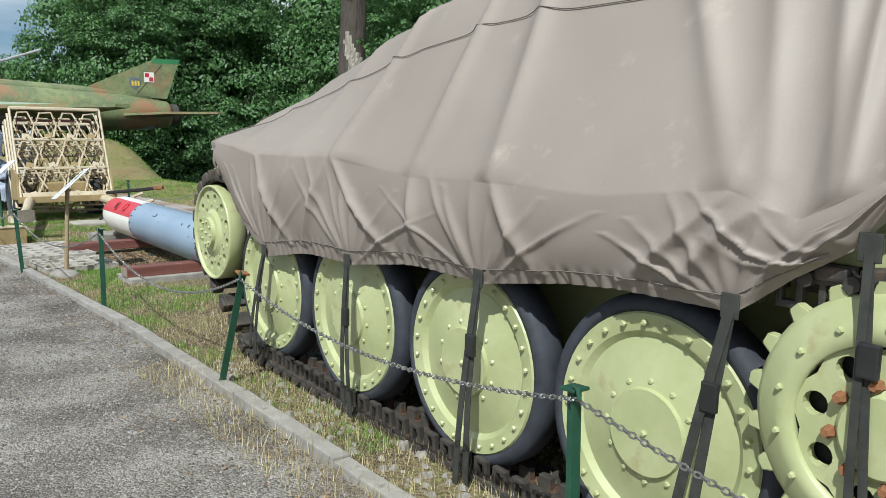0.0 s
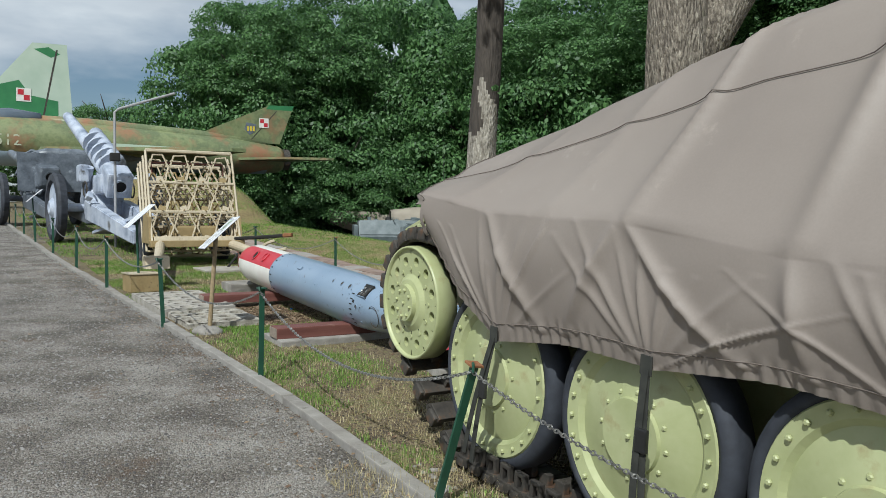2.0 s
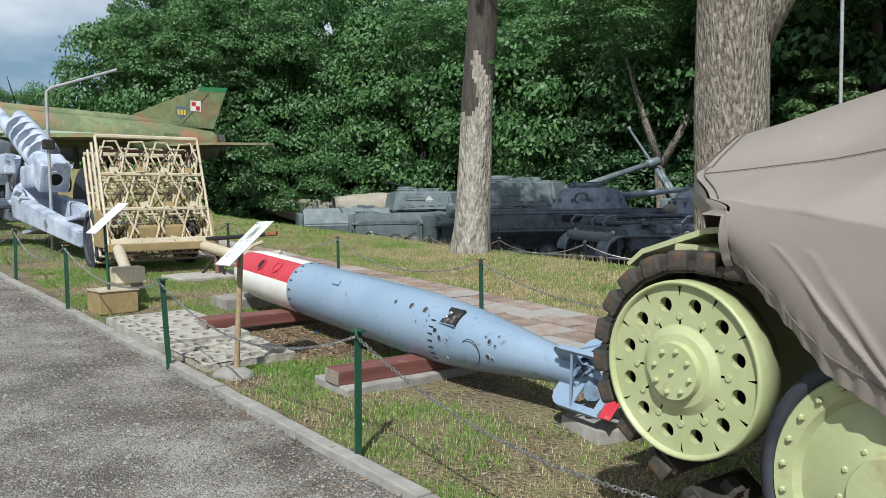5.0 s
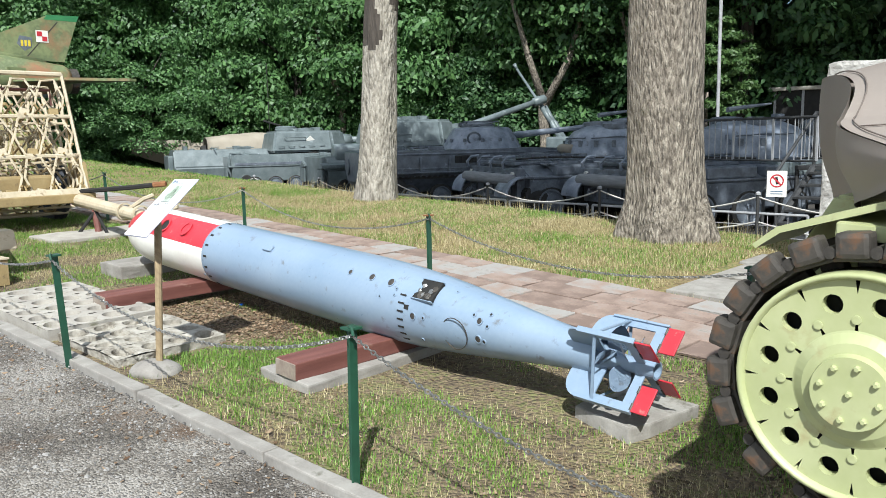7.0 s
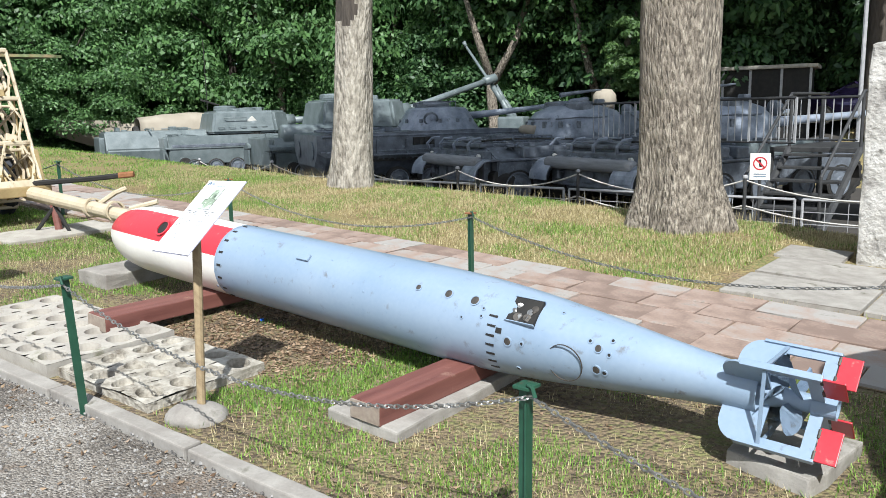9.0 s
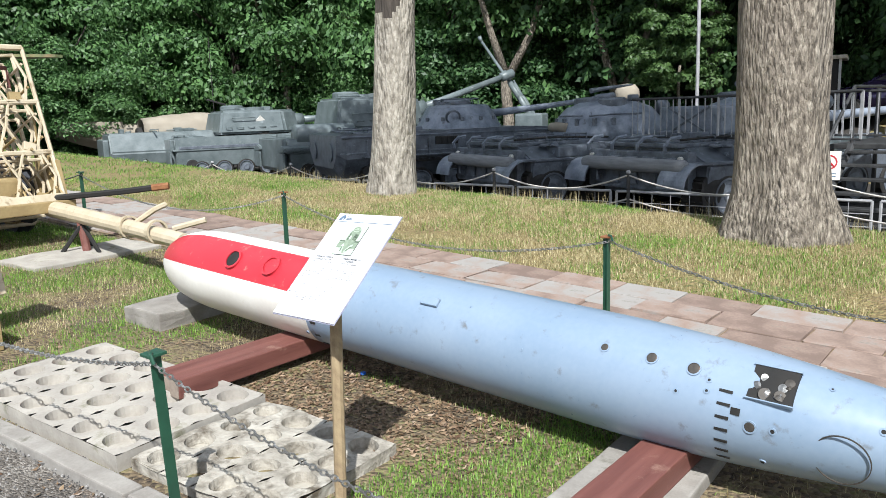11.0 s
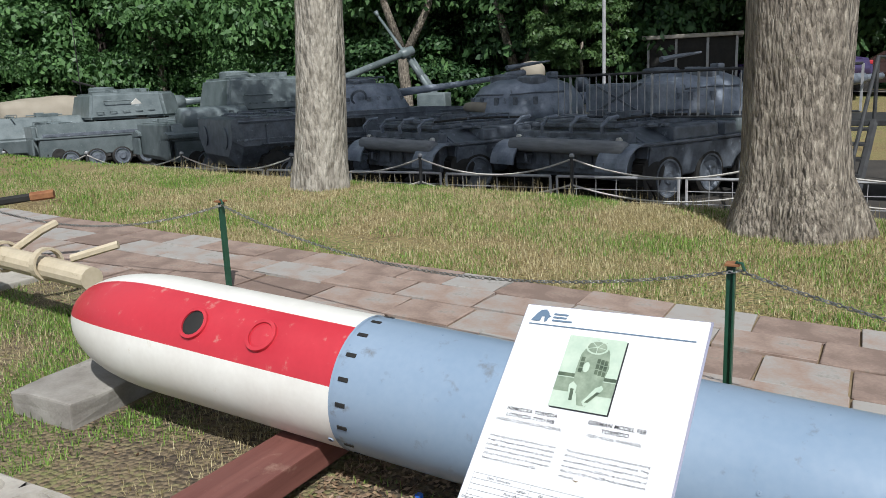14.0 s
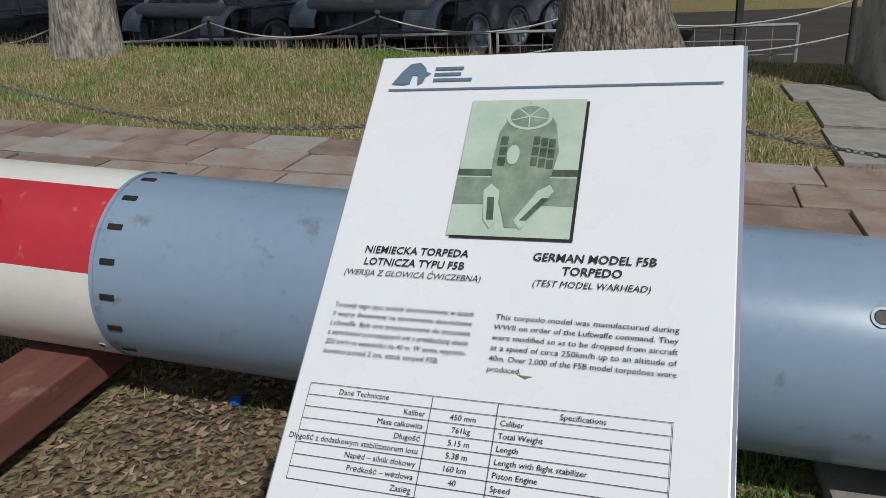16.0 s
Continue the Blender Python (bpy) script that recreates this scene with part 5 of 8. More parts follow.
def stone_slab(n0, n1, s0, s1, mat, parent, h=0.022, skew=0.02):
    c = ((n0 + n1) / 2, (s0 + s1) / 2)
    bm = bmesh.new()
    w, l = (n1 - n0) / 2 - 0.006, (s1 - s0) / 2 - 0.006
    box(bm, -w, w, -l, l, -0.03, h, 0.006)
    for q in bm.verts:
        q.co.x += rng.uniform(-1, 1) * 0.003 + skew * noise.noise((c[0] + q.co.x, c[1] + q.co.y, 3)) * 0.5
        q.co.y += rng.uniform(-1, 1) * 0.003
        q.co.z += 0.006 * noise.noise((q.co.x * 4 + c[0], q.co.y * 4 + c[1], 1))
    me = bpy.data.meshes.new("paving_slab")
    bm.to_mesh(me)
    bm.free()
    me.materials.append(mat)
    ob = new("paving_slab", me)
    ob.parent = parent
    ob.matrix_basis = Matrix.Translation(spot(c[0], c[1], rng.uniform(-0.004, 0.006))) @ pose(0, 0, 0, 0, 0, BEARING) @ pose(0, 0, 0, math.degrees(math.atan(SLOPE)) + rng.uniform(-0.8, 0.8), rng.uniform(-0.8, 0.8), rng.uniform(-1.5, 1.5))


edges_n = [5.0, 5.30, 5.66, 5.98, 6.32]
for r0, r1 in zip(edges_n, edges_n[1:]):
    s = 5.6 + rng.uniform(0, 0.3)
    while s < 20:
        l = rng.uniform(0.34, 0.62)
        stone_slab(r0 + rng.uniform(-0.012, 0.012), r1 + rng.uniform(-0.012, 0.012), s, s + l, PAVER, pavement)
        s += l
for n0, n1, s0, s1 in ((6.40, 7.12, 7.92, 8.85), (6.40, 7.10, 7.02, 7.91), (7.13, 7.86, 7.95, 8.82), (7.11, 7.85, 7.0, 7.94), (7.87, 8.45, 8.36, 8.90), (6.42, 7.10, 6.1, 7.01)):
    stone_slab(n0, n1, s0, s1, KERB, pavement, 0.03)


# ---- yard vehicles ----
# armour colour raised and blued to paint in reflected sky
ARMOUR = material("dark_grey_green_armour", [(0.060, 0.070, 0.085), (0.18, 0.202, 0.238)], 4.5, 0.36, bump=0.5, fine=22, stains=((0.30, 0.33, 0.37), 0.36, 6))
ARMOURLIGHT = material("faded_green_armour", [(0.085, 0.108, 0.112), (0.175, 0.205, 0.212)], 3.0, 0.42, bump=0.4, fine=25, stains=((0.27, 0.30, 0.31), 0.36, 5))
# the same armour paint, coloured lighter and bluer where skylight falls
TURRETSKYLIT = material("blue_grey_turret_paint", [(0.12, 0.142, 0.178), (0.29, 0.322, 0.382)], 4.0, 0.34, bump=0.5, fine=20, stains=((0.06, 0.068, 0.08), 0.42, 5))
ROLLING = material("dark_running_gear", [(0.010, 0.010, 0.010), (0.035, 0.032, 0.029)], 6, 0.75, bump=0.5, fine=40)
LOG = material("unditching_log", [(0.16, 0.165, 0.175), (0.27, 0.275, 0.285)], 5, 0.85, stretch=(4, 0.5, 4), bump=0.4)
ROPE = material("pale_rope", [(0.36, 0.34, 0.31), (0.55, 0.53, 0.49)], 30, 0.9, bump=0.5)
CANVAS = material("tan_canvas", [(0.26, 0.225, 0.175), (0.34, 0.30, 0.24)], 2, 0.85, bump=0.25, fine=60)


def running_gear(t, x0, x1, wheels, r, y, lift=0.08):
    """One track with its wheels on the side y."""
    w = 0.25
    run = [(x0 + 0.3, 0.0), (x1 - 0.45, 0.0), (x1, 0.42), (x1 - 0.05, 0.78), (x1 - 0.35, 0.90), (x0 + 0.3, 0.90), (x0, 0.70), (x0 + 0.02, 0.4)]
    bm = bmesh.new()
    inner = [(a + (0.06 if a < (x0 + x1) / 2 else -0.06), b + (0.05 if b < 0.45 else -0.05)) for a, b in run]
    o0, o1 = [bm.verts.new((a, y - w, b)) for a, b in run], [bm.verts.new((a, y + w, b)) for a, b in run]
    i0, i1 = [bm.verts.new((a, y - w, b)) for a, b in inner], [bm.verts.new((a, y + w, b)) for a, b in inner]
    k = len(run)
    for i in range(k):
        j = (i + 1) % k
        bm.faces.new((o0[i], o0[j], o1[j], o1[i]))
        bm.faces.new((i0[i], i1[i], i1[j], i0[j]))
        bm.faces.new((o0[i], i0[i], i0[j], o0[j]))
        bm.faces.new((o1[i], o1[j], i1[j], i1[i]))
    for i in range(k):
        (a, b), (c, d) = run[i], run[(i + 1) % k]
        n_ = int(math.hypot(c - a, d - b) / 0.16)
        ang = math.degrees(math.atan2(d - b, c - a))
        for q in range(n_):
            f = (q + 0.5) / n_
            box(bm, -0.05, 0.05, -w - 0.01, w + 0.01, -0.03, 0.015, 0, pose(a + (c - a) * f, y, b + (d - b) * f, 0, -ang, 0))
    part("track", bm, ROLLING, t)
    sgn = -1 if y < 0 else 1
    first = None
    for i in range(wheels):
        xx = x0 + 0.62 + (x1 - x0 - 1.35) * i / (wheels - 1)
        if first is None:
            first = part("road_wheel", turned([(0, 0.02), (0.10, 0.02), (0.12, -0.02), (r * 0.70, -0.03), (r * 0.74, 0.02), (r * 0.9, 0.02), (r, 0.0), (r, -0.16), (0, -0.16)], 22, "Y", pose(0, 0, 0, 0, 0, 0 if sgn > 0 else 180)), ROLLING, t)
            first.matrix_basis = pose(xx, y + sgn * (w + 0.005), r + 0.04)
            disc0 = part("wheel_disc", turned([(0, 0.045), (0.09, 0.045), (0.11, 0.012), (r * 0.66, -0.012), (r * 0.72, 0.03), (r * 0.80, 0.03), (r * 0.80, -0.02), (0, -0.03)], 22, "Y", pose(0, 0, 0, 0, 0, 0 if sgn > 0 else 180)), ARMOUR, first)
        else:
            twin(disc0, twin(first, t, pose(xx, y + sgn * (w + 0.005), r + 0.04)))
    part("end_wheel", turned([(0, 0.02), (0.1, 0.03), (0.26, 0), (0.28, -0.1), (0, -0.1)], 18, "Y", pose(0, 0, 0, 0, 0, 0 if sgn > 0 else 180)), ROLLING, t).matrix_basis = pose(x0 + 0.32, y + sgn * w, 0.58)


def deck_fittings(t, count, x0, x1, y0, y1, z, mat, seed):
    """Boxes, lids, handles and tools bolted on a deck."""
    r = random.Random(seed)
    for k in range(count):
        x, y = r.uniform(x0, x1), r.uniform(y0, y1)
        kind = k % 4
        if kind == 0:
            a, b = r.uniform(0.10, 0.26), r.uniform(0.06, 0.14)
            ob = part("tool_box", boxed(-a, a, -b, b, 0, r.uniform(0.06, 0.15), 0.015), mat, t)
        elif kind == 1:
            q = r.uniform(0.07, 0.15)
            ob = part("filler_lid", turned([(q, 0), (q, 0.03), (q * 0.8, 0.05), (0, 0.05)], 12), mat, t)
        elif kind == 2:
            q = r.uniform(0.10, 0.22)
            ob = part("grab_handle", bar([(-q, 0, 0), (-q, 0, 0.10), (q, 0, 0.10), (q, 0, 0)], 0.016, 5), mat, t)
        else:
            q = r.uniform(0.3, 0.6)
            ob = part("tool_bar", bar([(-q, 0, 0.05), (q, 0, 0.05)], 0.022, 6), mat, t)
        ob.matrix_basis = pose(x, y, z, 0, 0, r.choice((0, 90, 0, 90, 25)))


def tow_cable(t, pts):
    part("tow_cable", bar(pts, 0.022, 6), ROLLING, t, soft=True)


def medium_tank(n, s, turn, gun_turn, label, bin_plate=False):
    t = thing("battle_tank", label, "tank", upright(n, s, turn), "tanks in the lower yard")
    part("hull", prism([(-1.55, 0.45), (-1.02, 0.40), (1.02, 0.40), (1.55, 0.45), (1.62, 1.0), (1.05, 1.28), (-1.05, 1.28), (-1.62, 1.0)], -2.85, 2.6, 0.03), ARMOUR, t)
    part("rear_plate", boxed(-3.05, -2.85, -1.35, 1.35, 0.5, 1.22, 0.03), ARMOUR, t)
    for sg in (-1, 1):
        part("fender", boxed(-3.05, 3.0, sg * 1.32 - 0.32, sg * 1.32 + 0.32, 1.0, 1.05, 0.015), ARMOUR, t)
        bm = bmesh.new()
        rows_ = []
        for q in range(10):
            a = radians(90 + q * 10)
            rows_.append([bm.verts.new((-3.02 + rr * math.cos(a), sg * 1.32 + yy, 0.62 + rr * math.sin(a))) for rr, yy in ((0.40, -0.32), (0.40, 0.32), (0.43, 0.32), (0.43, -0.32))])
        for ra, rb in zip(rows_, rows_[1:]):
            for i in range(4):
                bm.faces.new((ra[i], ra[(i + 1) % 4], rb[(i + 1) % 4], rb[i]))
        bm.faces.new(rows_[0][::-1])
        bm.faces.new(rows_[-1])
        bmesh.ops.recalc_face_normals(bm, faces=bm.faces)
        part("mudguard", bm, TURRETSKYLIT, t)
        running_gear(t, -2.95, 3.0, 5, 0.40, sg * 1.32)
        for q in range(3):
            part("stowage_box", boxed(-2.2 + q * 1.4, -1.0 + q * 1.4, sg * 1.34 - 0.26, sg * 1.34 + 0.26, 1.05, 1.28, 0.04), ARMOUR, t)
    part("engine_deck", boxed(-2.95, -0.9, -1.0, 1.0, 1.28, 1.36, 0.02), ARMOUR, t)
    for q in range(6):
        part("deck_louvre", boxed(-2.8 + q * 0.28, -2.62 + q * 0.28, -0.92, 0.92, 1.36, 1.40, 0.01), ARMOUR, t)
    for q in range(4):
        bm = bmesh.new()
        yy = -1.05 + q * 0.7
        tube(bm, [(-2.95, yy, 1.48), (-3.14, yy + 0.02, 1.46), (-3.22, yy + 0.10, 1.34), (-3.16, yy + 0.16, 1.22)], 0.035, 6)
        part("drum_bracket", bm, TURRETSKYLIT, t)
    part("log", turned([(0.11, -1.45), (0.13, -1.4), (0.13, 1.2), (0.11, 1.25)], 14, "Y", pose(-3.22, 0, 0.98)), LOG, t, "weathered unditching log", soft=True)
    for sg in (-1, 1):
        deck_fittings(t, 12, -2.4, 2.4, sg * 1.34 - 0.22, sg * 1.34 + 0.22, 1.28, ARMOUR, 31 + sg)
        part("fender_tank", boxed(-0.5, 1.4, sg * 1.36 - 0.25, sg * 1.36 + 0.25, 1.06, 1.36, 0.05), ARMOURLIGHT, t)
        part("tail_lamp", turned([(0.05, 0), (0.05, 0.06), (0, 0.07)], 12, "X", pose(-3.12, sg * 1.2, 1.10)), WHITE, t)
    deck_fittings(t, 16, -2.8, -1.1, -0.9, 0.9, 1.40, ARMOUR, 5)
    tow_cable(t, [(-2.9, -1.0, 1.42), (-2.2, -1.05, 1.45), (-1.4, -1.02, 1.43), (-0.6, -1.12, 1.40)])
    for q in range(5):
        part("tread_plate", boxed(-3.10, -3.05, -1.1 + q * 0.5, -0.75 + q * 0.5, 0.60, 1.12, 0.02), ARMOUR, t)
    part("tow_hook", bar([(-3.05, 0.9, 0.8), (-3.2, 0.9, 0.78), (-3.2, 0.9, 0.66)], 0.04, 6), ARMOUR, t)
    turret = part("turret", turned([(1.22, 1.28), (1.20, 1.50), (1.12, 1.78), (0.92, 2.02), (0.60, 2.15), (0.0, 2.18)], 36, "Z", Matrix.Diagonal((1.08, 1, 1, 1))), TURRETSKYLIT, t, soft=True)
    turret.matrix_basis = pose(0.25, 0, 0, 0, 0, gun_turn)
    for xx, yy, rr, hh in ((-0.25, 0.45, 0.36, 0.18), (-0.15, -0.5, 0.33, 0.14)):
        part("hatch", turned([(rr, 2.0), (rr, 2.05 + hh), (rr * 0.85, 2.08 + hh), (0, 2.10 + hh)], 18, "Z", Matrix.Translation((xx, yy, 0))), ARMOUR, turret)
    part("handrail", bar([(-0.9, -0.85, 1.85), (-0.4, -1.06, 1.88), (0.3, -1.06, 1.88)], 0.018, 6), ARMOUR, turret)
    part("handrail", bar([(-1.15, 0.2, 1.85), (-1.22, -0.2, 1.86), (-1.0, -0.75, 1.86)], 0.018, 6), ARMOUR, turret)
    part("roll_cover", bar([(-1.20, -0.35, 1.60), (-1.28, 0.1, 1.62), (-1.15, 0.6, 1.60)], 0.11, 10), CANVAS, turret, "rolled canvas cover", soft=True)
    deck_fittings(turret, 10, -0.6, 0.6, -0.55, 0.55, 2.14, ARMOUR, 77)
    part("periscope", boxed(0.35, 0.55, -0.45, -0.25, 2.1, 2.3, 0.03), ARMOUR, turret)
    part("searchlight", turned([(0.16, 0), (0.17, 0.14), (0.12, 0.22), (0, 0.24)], 16, "X", pose(1.0, -0.55, 2.0)), ARMOUR, turret, soft=True)
    part("machine_gun", bar([(-0.2, 0.5, 2.42), (0.25, 0.52, 2.48), (0.95, 0.55, 2.55)], [0.06, 0.045, 0.02], 8), ARMOUR, turret)
    for q in range(8):
        a = radians(110 + q * 20)
        part("turret_bracket", boxed(-0.03, 0.03, -0.05, 0.05, -0.08, 0.08, 0.01), ARMOUR, turret).matrix_basis = pose(1.22 * math.cos(a), 1.14 * math.sin(a), 1.72, 0, 0, math.degrees(a))
    if bin_plate:
        part("stowage_bin", boxed(-1.75, -1.2, -0.95, 0.95, 1.45, 2.0, 0.05), TURRETSKYLIT, turret, "flat grey stowage bin")
        for a in (22, -22):
            part("bin_rib", boxed(-1.77, -1.75, -0.7, 0.7, 1.70, 1.74, 0.005), ARMOUR, turret).matrix_basis = pose(0, 0, 1.72, a) @ Matrix.Translation((0, 0, -1.72))
    part("gun_barrel", bar([(0.9, 0, 1.66), (2.2, 0, 1.72), (4.3, 0, 1.82), (6.2, 0, 1.90)], [0.16, 0.10, 0.085, 0.075], 14), TURRETSKYLIT, turret, soft=True)
    part("bore_evacuator", bar([(4.9, 0, 1.845), (5.0, 0, 1.85), (5.5, 0, 1.87), (5.6, 0, 1.875)], [0.08, 0.13, 0.13, 0.08], 14), ARMOUR, turret, soft=True)
    return t


TA = medium_tank(17.6, 13.1, -24, -8, "dark battle tank with a stowage bin on its turret", True)
TB = medium_tank(17.8, 16.6, -26, -10, "dark battle tank with a domed turret and a stern log")


def amphibious_tank(n, s, turn):
    t = thing("amphibious_tank", "dark grey amphibious tank with a boat shaped hull", "tank", upright(n, s, turn), "tanks in the lower yard")
    bm = bmesh.new()
    sec = [(-3.5, 1.35, 0.75, 1.55), (-3.3, 1.5, 0.5, 1.58), (1.5, 1.5, 0.45, 1.62), (3.0, 1.45, 0.7, 1.55), (3.6, 1.35, 1.3, 1.5)]
    rings = []
    for x, w, z0, z1 in sec:
        rings.append([bm.verts.new(p) for p in ((x, -w * 0.72, z0), (x, w * 0.72, z0), (x, w, z0 + (z1 - z0) * 0.45), (x, w, z1), (x, -w, z1), (x, -w, z0 + (z1 - z0) * 0.45))])
    for a, b in zip(rings, rings[1:]):
        for i in range(6):
            bm.faces.new((a[i], a[(i + 1) % 6], b[(i + 1) % 6], b[i]))
    bm.faces.new(rings[0][::-1])
    bm.faces.new(rings[-1])
    bmesh.ops.recalc_face_normals(bm, faces=bm.faces)
    part("hull", bm, ARMOUR, t)
    part("hull_strip", boxed(-3.45, 2.6, -1.53, -1.50, 1.10, 1.14, 0.01), ARMOUR, t)
    part("grille", boxed(-1.0, -0.4, -1.53, -1.50, 1.25, 1.45, 0.01), ROLLING, t)
    for yy in (-0.8, 0.8):
        part("jet_cover", turned([(0.24, 0), (0.24, 0.06), (0.18, 0.09), (0, 0.09)], 18, "X", pose(-3.53, yy, 1.15, 0, 0, 0)), ARMOUR, t)
    for q in range(5):
        part("deck_hatch", boxed(-3.0 + q * 0.5, -2.65 + q * 0.5, -1.1, 1.1, 1.56, 1.62, 0.02), ARMOUR, t)
    for sg in (-1, 1):
        running_gear(t, -2.9, 2.9, 6, 0.33, sg * 1.2)
    for sg in (-1, 1):
        part("rub_rail", bar([(-3.4, sg * 1.5, 1.50), (2.8, sg * 1.47, 1.50)], 0.035, 6), ARMOUR, t)
        part("fender", boxed(-2.9, 3.0, sg * 1.5 - 0.10, sg * 1.5 + 0.10, 1.0, 1.03, 0.01), ARMOUR, t)
        for q in range(7):
            part("side_bracket", boxed(-2.8 + q * 0.8, -2.74 + q * 0.8, sg * 1.53 - 0.03, sg * 1.53 + 0.03, 1.03, 1.42, 0.01), ARMOUR, t)
        for q in range(4):
            part("vent_slat", boxed(-1.0 + q * 0.16, -0.92 + q * 0.16, sg * 1.535 - 0.02, sg * 1.535 + 0.02, 1.26, 1.44, 0.008), ROLLING, t)
    deck_fittings(t, 22, -3.2, -1.0, -1.2, 1.2, 1.60, ARMOUR, 12)
    turret = part("turret", turned([(1.20, 1.58), (1.15, 1.66), (0.85, 2.15), (0.78, 2.2), (0, 2.25)], 32, "Z"), TURRETSKYLIT, t, soft=False)
    turret.matrix_basis = pose(0.3, 0, 0, 0, 0, -12)
    deck_fittings(turret, 9, -0.5, 0.5, -0.5, 0.5, 2.24, ARMOUR, 14)
    for q in range(6):
        a = radians(180 + q * 28)
        part("turret_ring_hook", boxed(-0.02, 0.02, -0.05, 0.05, -0.05, 0.05, 0.01), ARMOUR, turret).matrix_basis = pose(1.06 * math.cos(a), 1.06 * math.sin(a), 1.85, 0, 0, math.degrees(a))
    part("hatch", turned([(0.5, 2.2), (0.5, 2.3), (0.4, 2.36), (0, 2.38)], 20, "Z", Matrix.Translation((-0.1, 0.2, 0))), ARMOUR, turret)
    part("bearing_ring", turned([(0.2, 0), (0.2, -0.06), (0.15, -0.08), (0.15, 0)], 18, "Y", pose(-0.35, -0.98, 1.92, 25), True), ARMOUR, turret)
    part("rail", bar([(-0.6, -0.7, 2.24), (-0.6, -0.7, 2.36), (0.4, -0.7, 2.36), (0.4, -0.7, 2.22)], 0.018, 6), ARMOUR, turret)
    part("gun_barrel", bar([(0.8, 0, 1.95), (2.6, 0, 2.12), (4.2, 0, 2.30)], [0.11, 0.075, 0.07], 12), TURRETSKYLIT, turret, soft=True)
    part("muzzle_brake", bar([(3.9, 0, 2.265), (3.95, 0, 2.27), (4.45, 0, 2.33), (4.5, 0, 2.335)], [0.07, 0.11, 0.11, 0.08], 12), ARMOUR, turret, soft=True)
    return t


amphibious_tank(18.0, 21.2, -29)


def heavy_turret_tank(n, s, turn, gun_up, label, flat_turret):
    t = thing("self_propelled_gun" if flat_turret else "heavy_tank", label, "tank", upright(n, s, turn), "tanks in the lower yard")
    m = ARMOURLIGHT
    part("hull", prism([(-1.5, 0.45), (1.5, 0.45), (1.55, 1.0), (1.3, 1.42), (-1.3, 1.42), (-1.55, 1.0)], -3.3, 2.9, 0.03), m, t)
    part("rear_plate", boxed(-3.42, -3.3, -1.3, 1.3, 0.55, 1.4, 0.03), m, t)
    for sg in (-1, 1):
        running_gear(t, -3.1, 2.9, 6 if not flat_turret else 7, 0.36 if not flat_turret else 0.31, sg * 1.25)
        part("fender", boxed(-3.4, 2.9, sg * 1.28 - 0.3, sg * 1.28 + 0.3, 1.0, 1.06, 0.02), m, t)
    deck_fittings(t, 14, -3.0, -1.8, -1.1, 1.1, 1.42, m, 41 if flat_turret else 43)
    for sg in (-1, 1):
        part("mudguard", prism([(sg * 1.28 - 0.32, 0.55), (sg * 1.28 + 0.32, 0.55), (sg * 1.28 + 0.34, 1.02), (sg * 1.28 - 0.34, 1.02)], -3.52, -3.46, 0.015), m, t)
        part("side_strip", boxed(-3.2, 2.7, sg * 1.57 - 0.02, sg * 1.57 + 0.02, 1.06, 1.16, 0.01), ARMOUR, t)
        if flat_turret:
            part("float_skirt", prism([(sg * 1.50, 1.02), (sg * 1.58, 1.02), (sg * 1.52, 1.46), (sg * 1.44, 1.46)], -3.3, 2.7, 0.01), m, t)
        else:
            part("torn_fender", prism([(sg * 1.3 - 0.34, 1.06), (sg * 1.3 + 0.36, 1.00), (sg * 1.3 + 0.40, 1.10), (sg * 1.3, 1.24), (sg * 1.3 - 0.34, 1.16)], -3.5, -2.7, 0.02), m, t, "crumpled rear track guard")
    if not flat_turret:
        part("fuel_drum", turned([(0, -0.9), (0.30, -0.9), (0.32, -0.85), (0.32, 0.85), (0.30, 0.9), (0, 0.9)], 20, "X", pose(-2.1, -1.1, 1.50)), m, t, soft=True)
    bm = bmesh.new()
    lo = [(-1.7, -1.15), (-1.7, 1.15), (0.7, 1.25), (1.45, 0.6), (1.45, -0.6), (0.7, -1.25)]
    k = 0.86
    z0, z1 = (1.5, 2.32) if flat_turret else (1.62, 2.55)
    a = [bm.verts.new((x, y, z0)) for x, y in lo]
    b = [bm.verts.new((x * 0.9, y * k, z1)) for x, y in lo]
    bm.faces.new(a[::-1])
    bm.faces.new(b)
    for i in range(6):
        bm.faces.new((a[i], a[(i + 1) % 6], b[(i + 1) % 6], b[i]))
    bmesh.ops.bevel(bm, geom=bm.edges[:], offset=0.08, segments=3, affect="EDGES")
    turret = part("turret", bm, m, t)
    part("turret_ring", turned([(1.15, 1.40), (1.15, 1.66)], 28, "Z"), ROLLING, t)
    part("cupola", turned([(0.42, z1 - 0.02), (0.42, z1 + 0.16), (0.36, z1 + 0.2), (0, z1 + 0.22)], 20, "Z", Matrix.Translation((-0.8, 0.4, 0))), m, turret)
    part("hatch", turned([(0.36, z1 - 0.02), (0.36, z1 + 0.1), (0, z1 + 0.13)], 20, "Z", Matrix.Translation((-0.2, -0.5, 0))), m, turret)
    part("handrail", bar([(-1.2, -1.12, 2.05), (-1.2, -1.2, 2.07), (-0.4, -1.22, 2.07), (-0.4, -1.14, 2.05)], 0.018, 6), m, turret)
    deck_fittings(turret, 12, -1.3, 0.5, -0.8, 0.8, z1, m, 61)
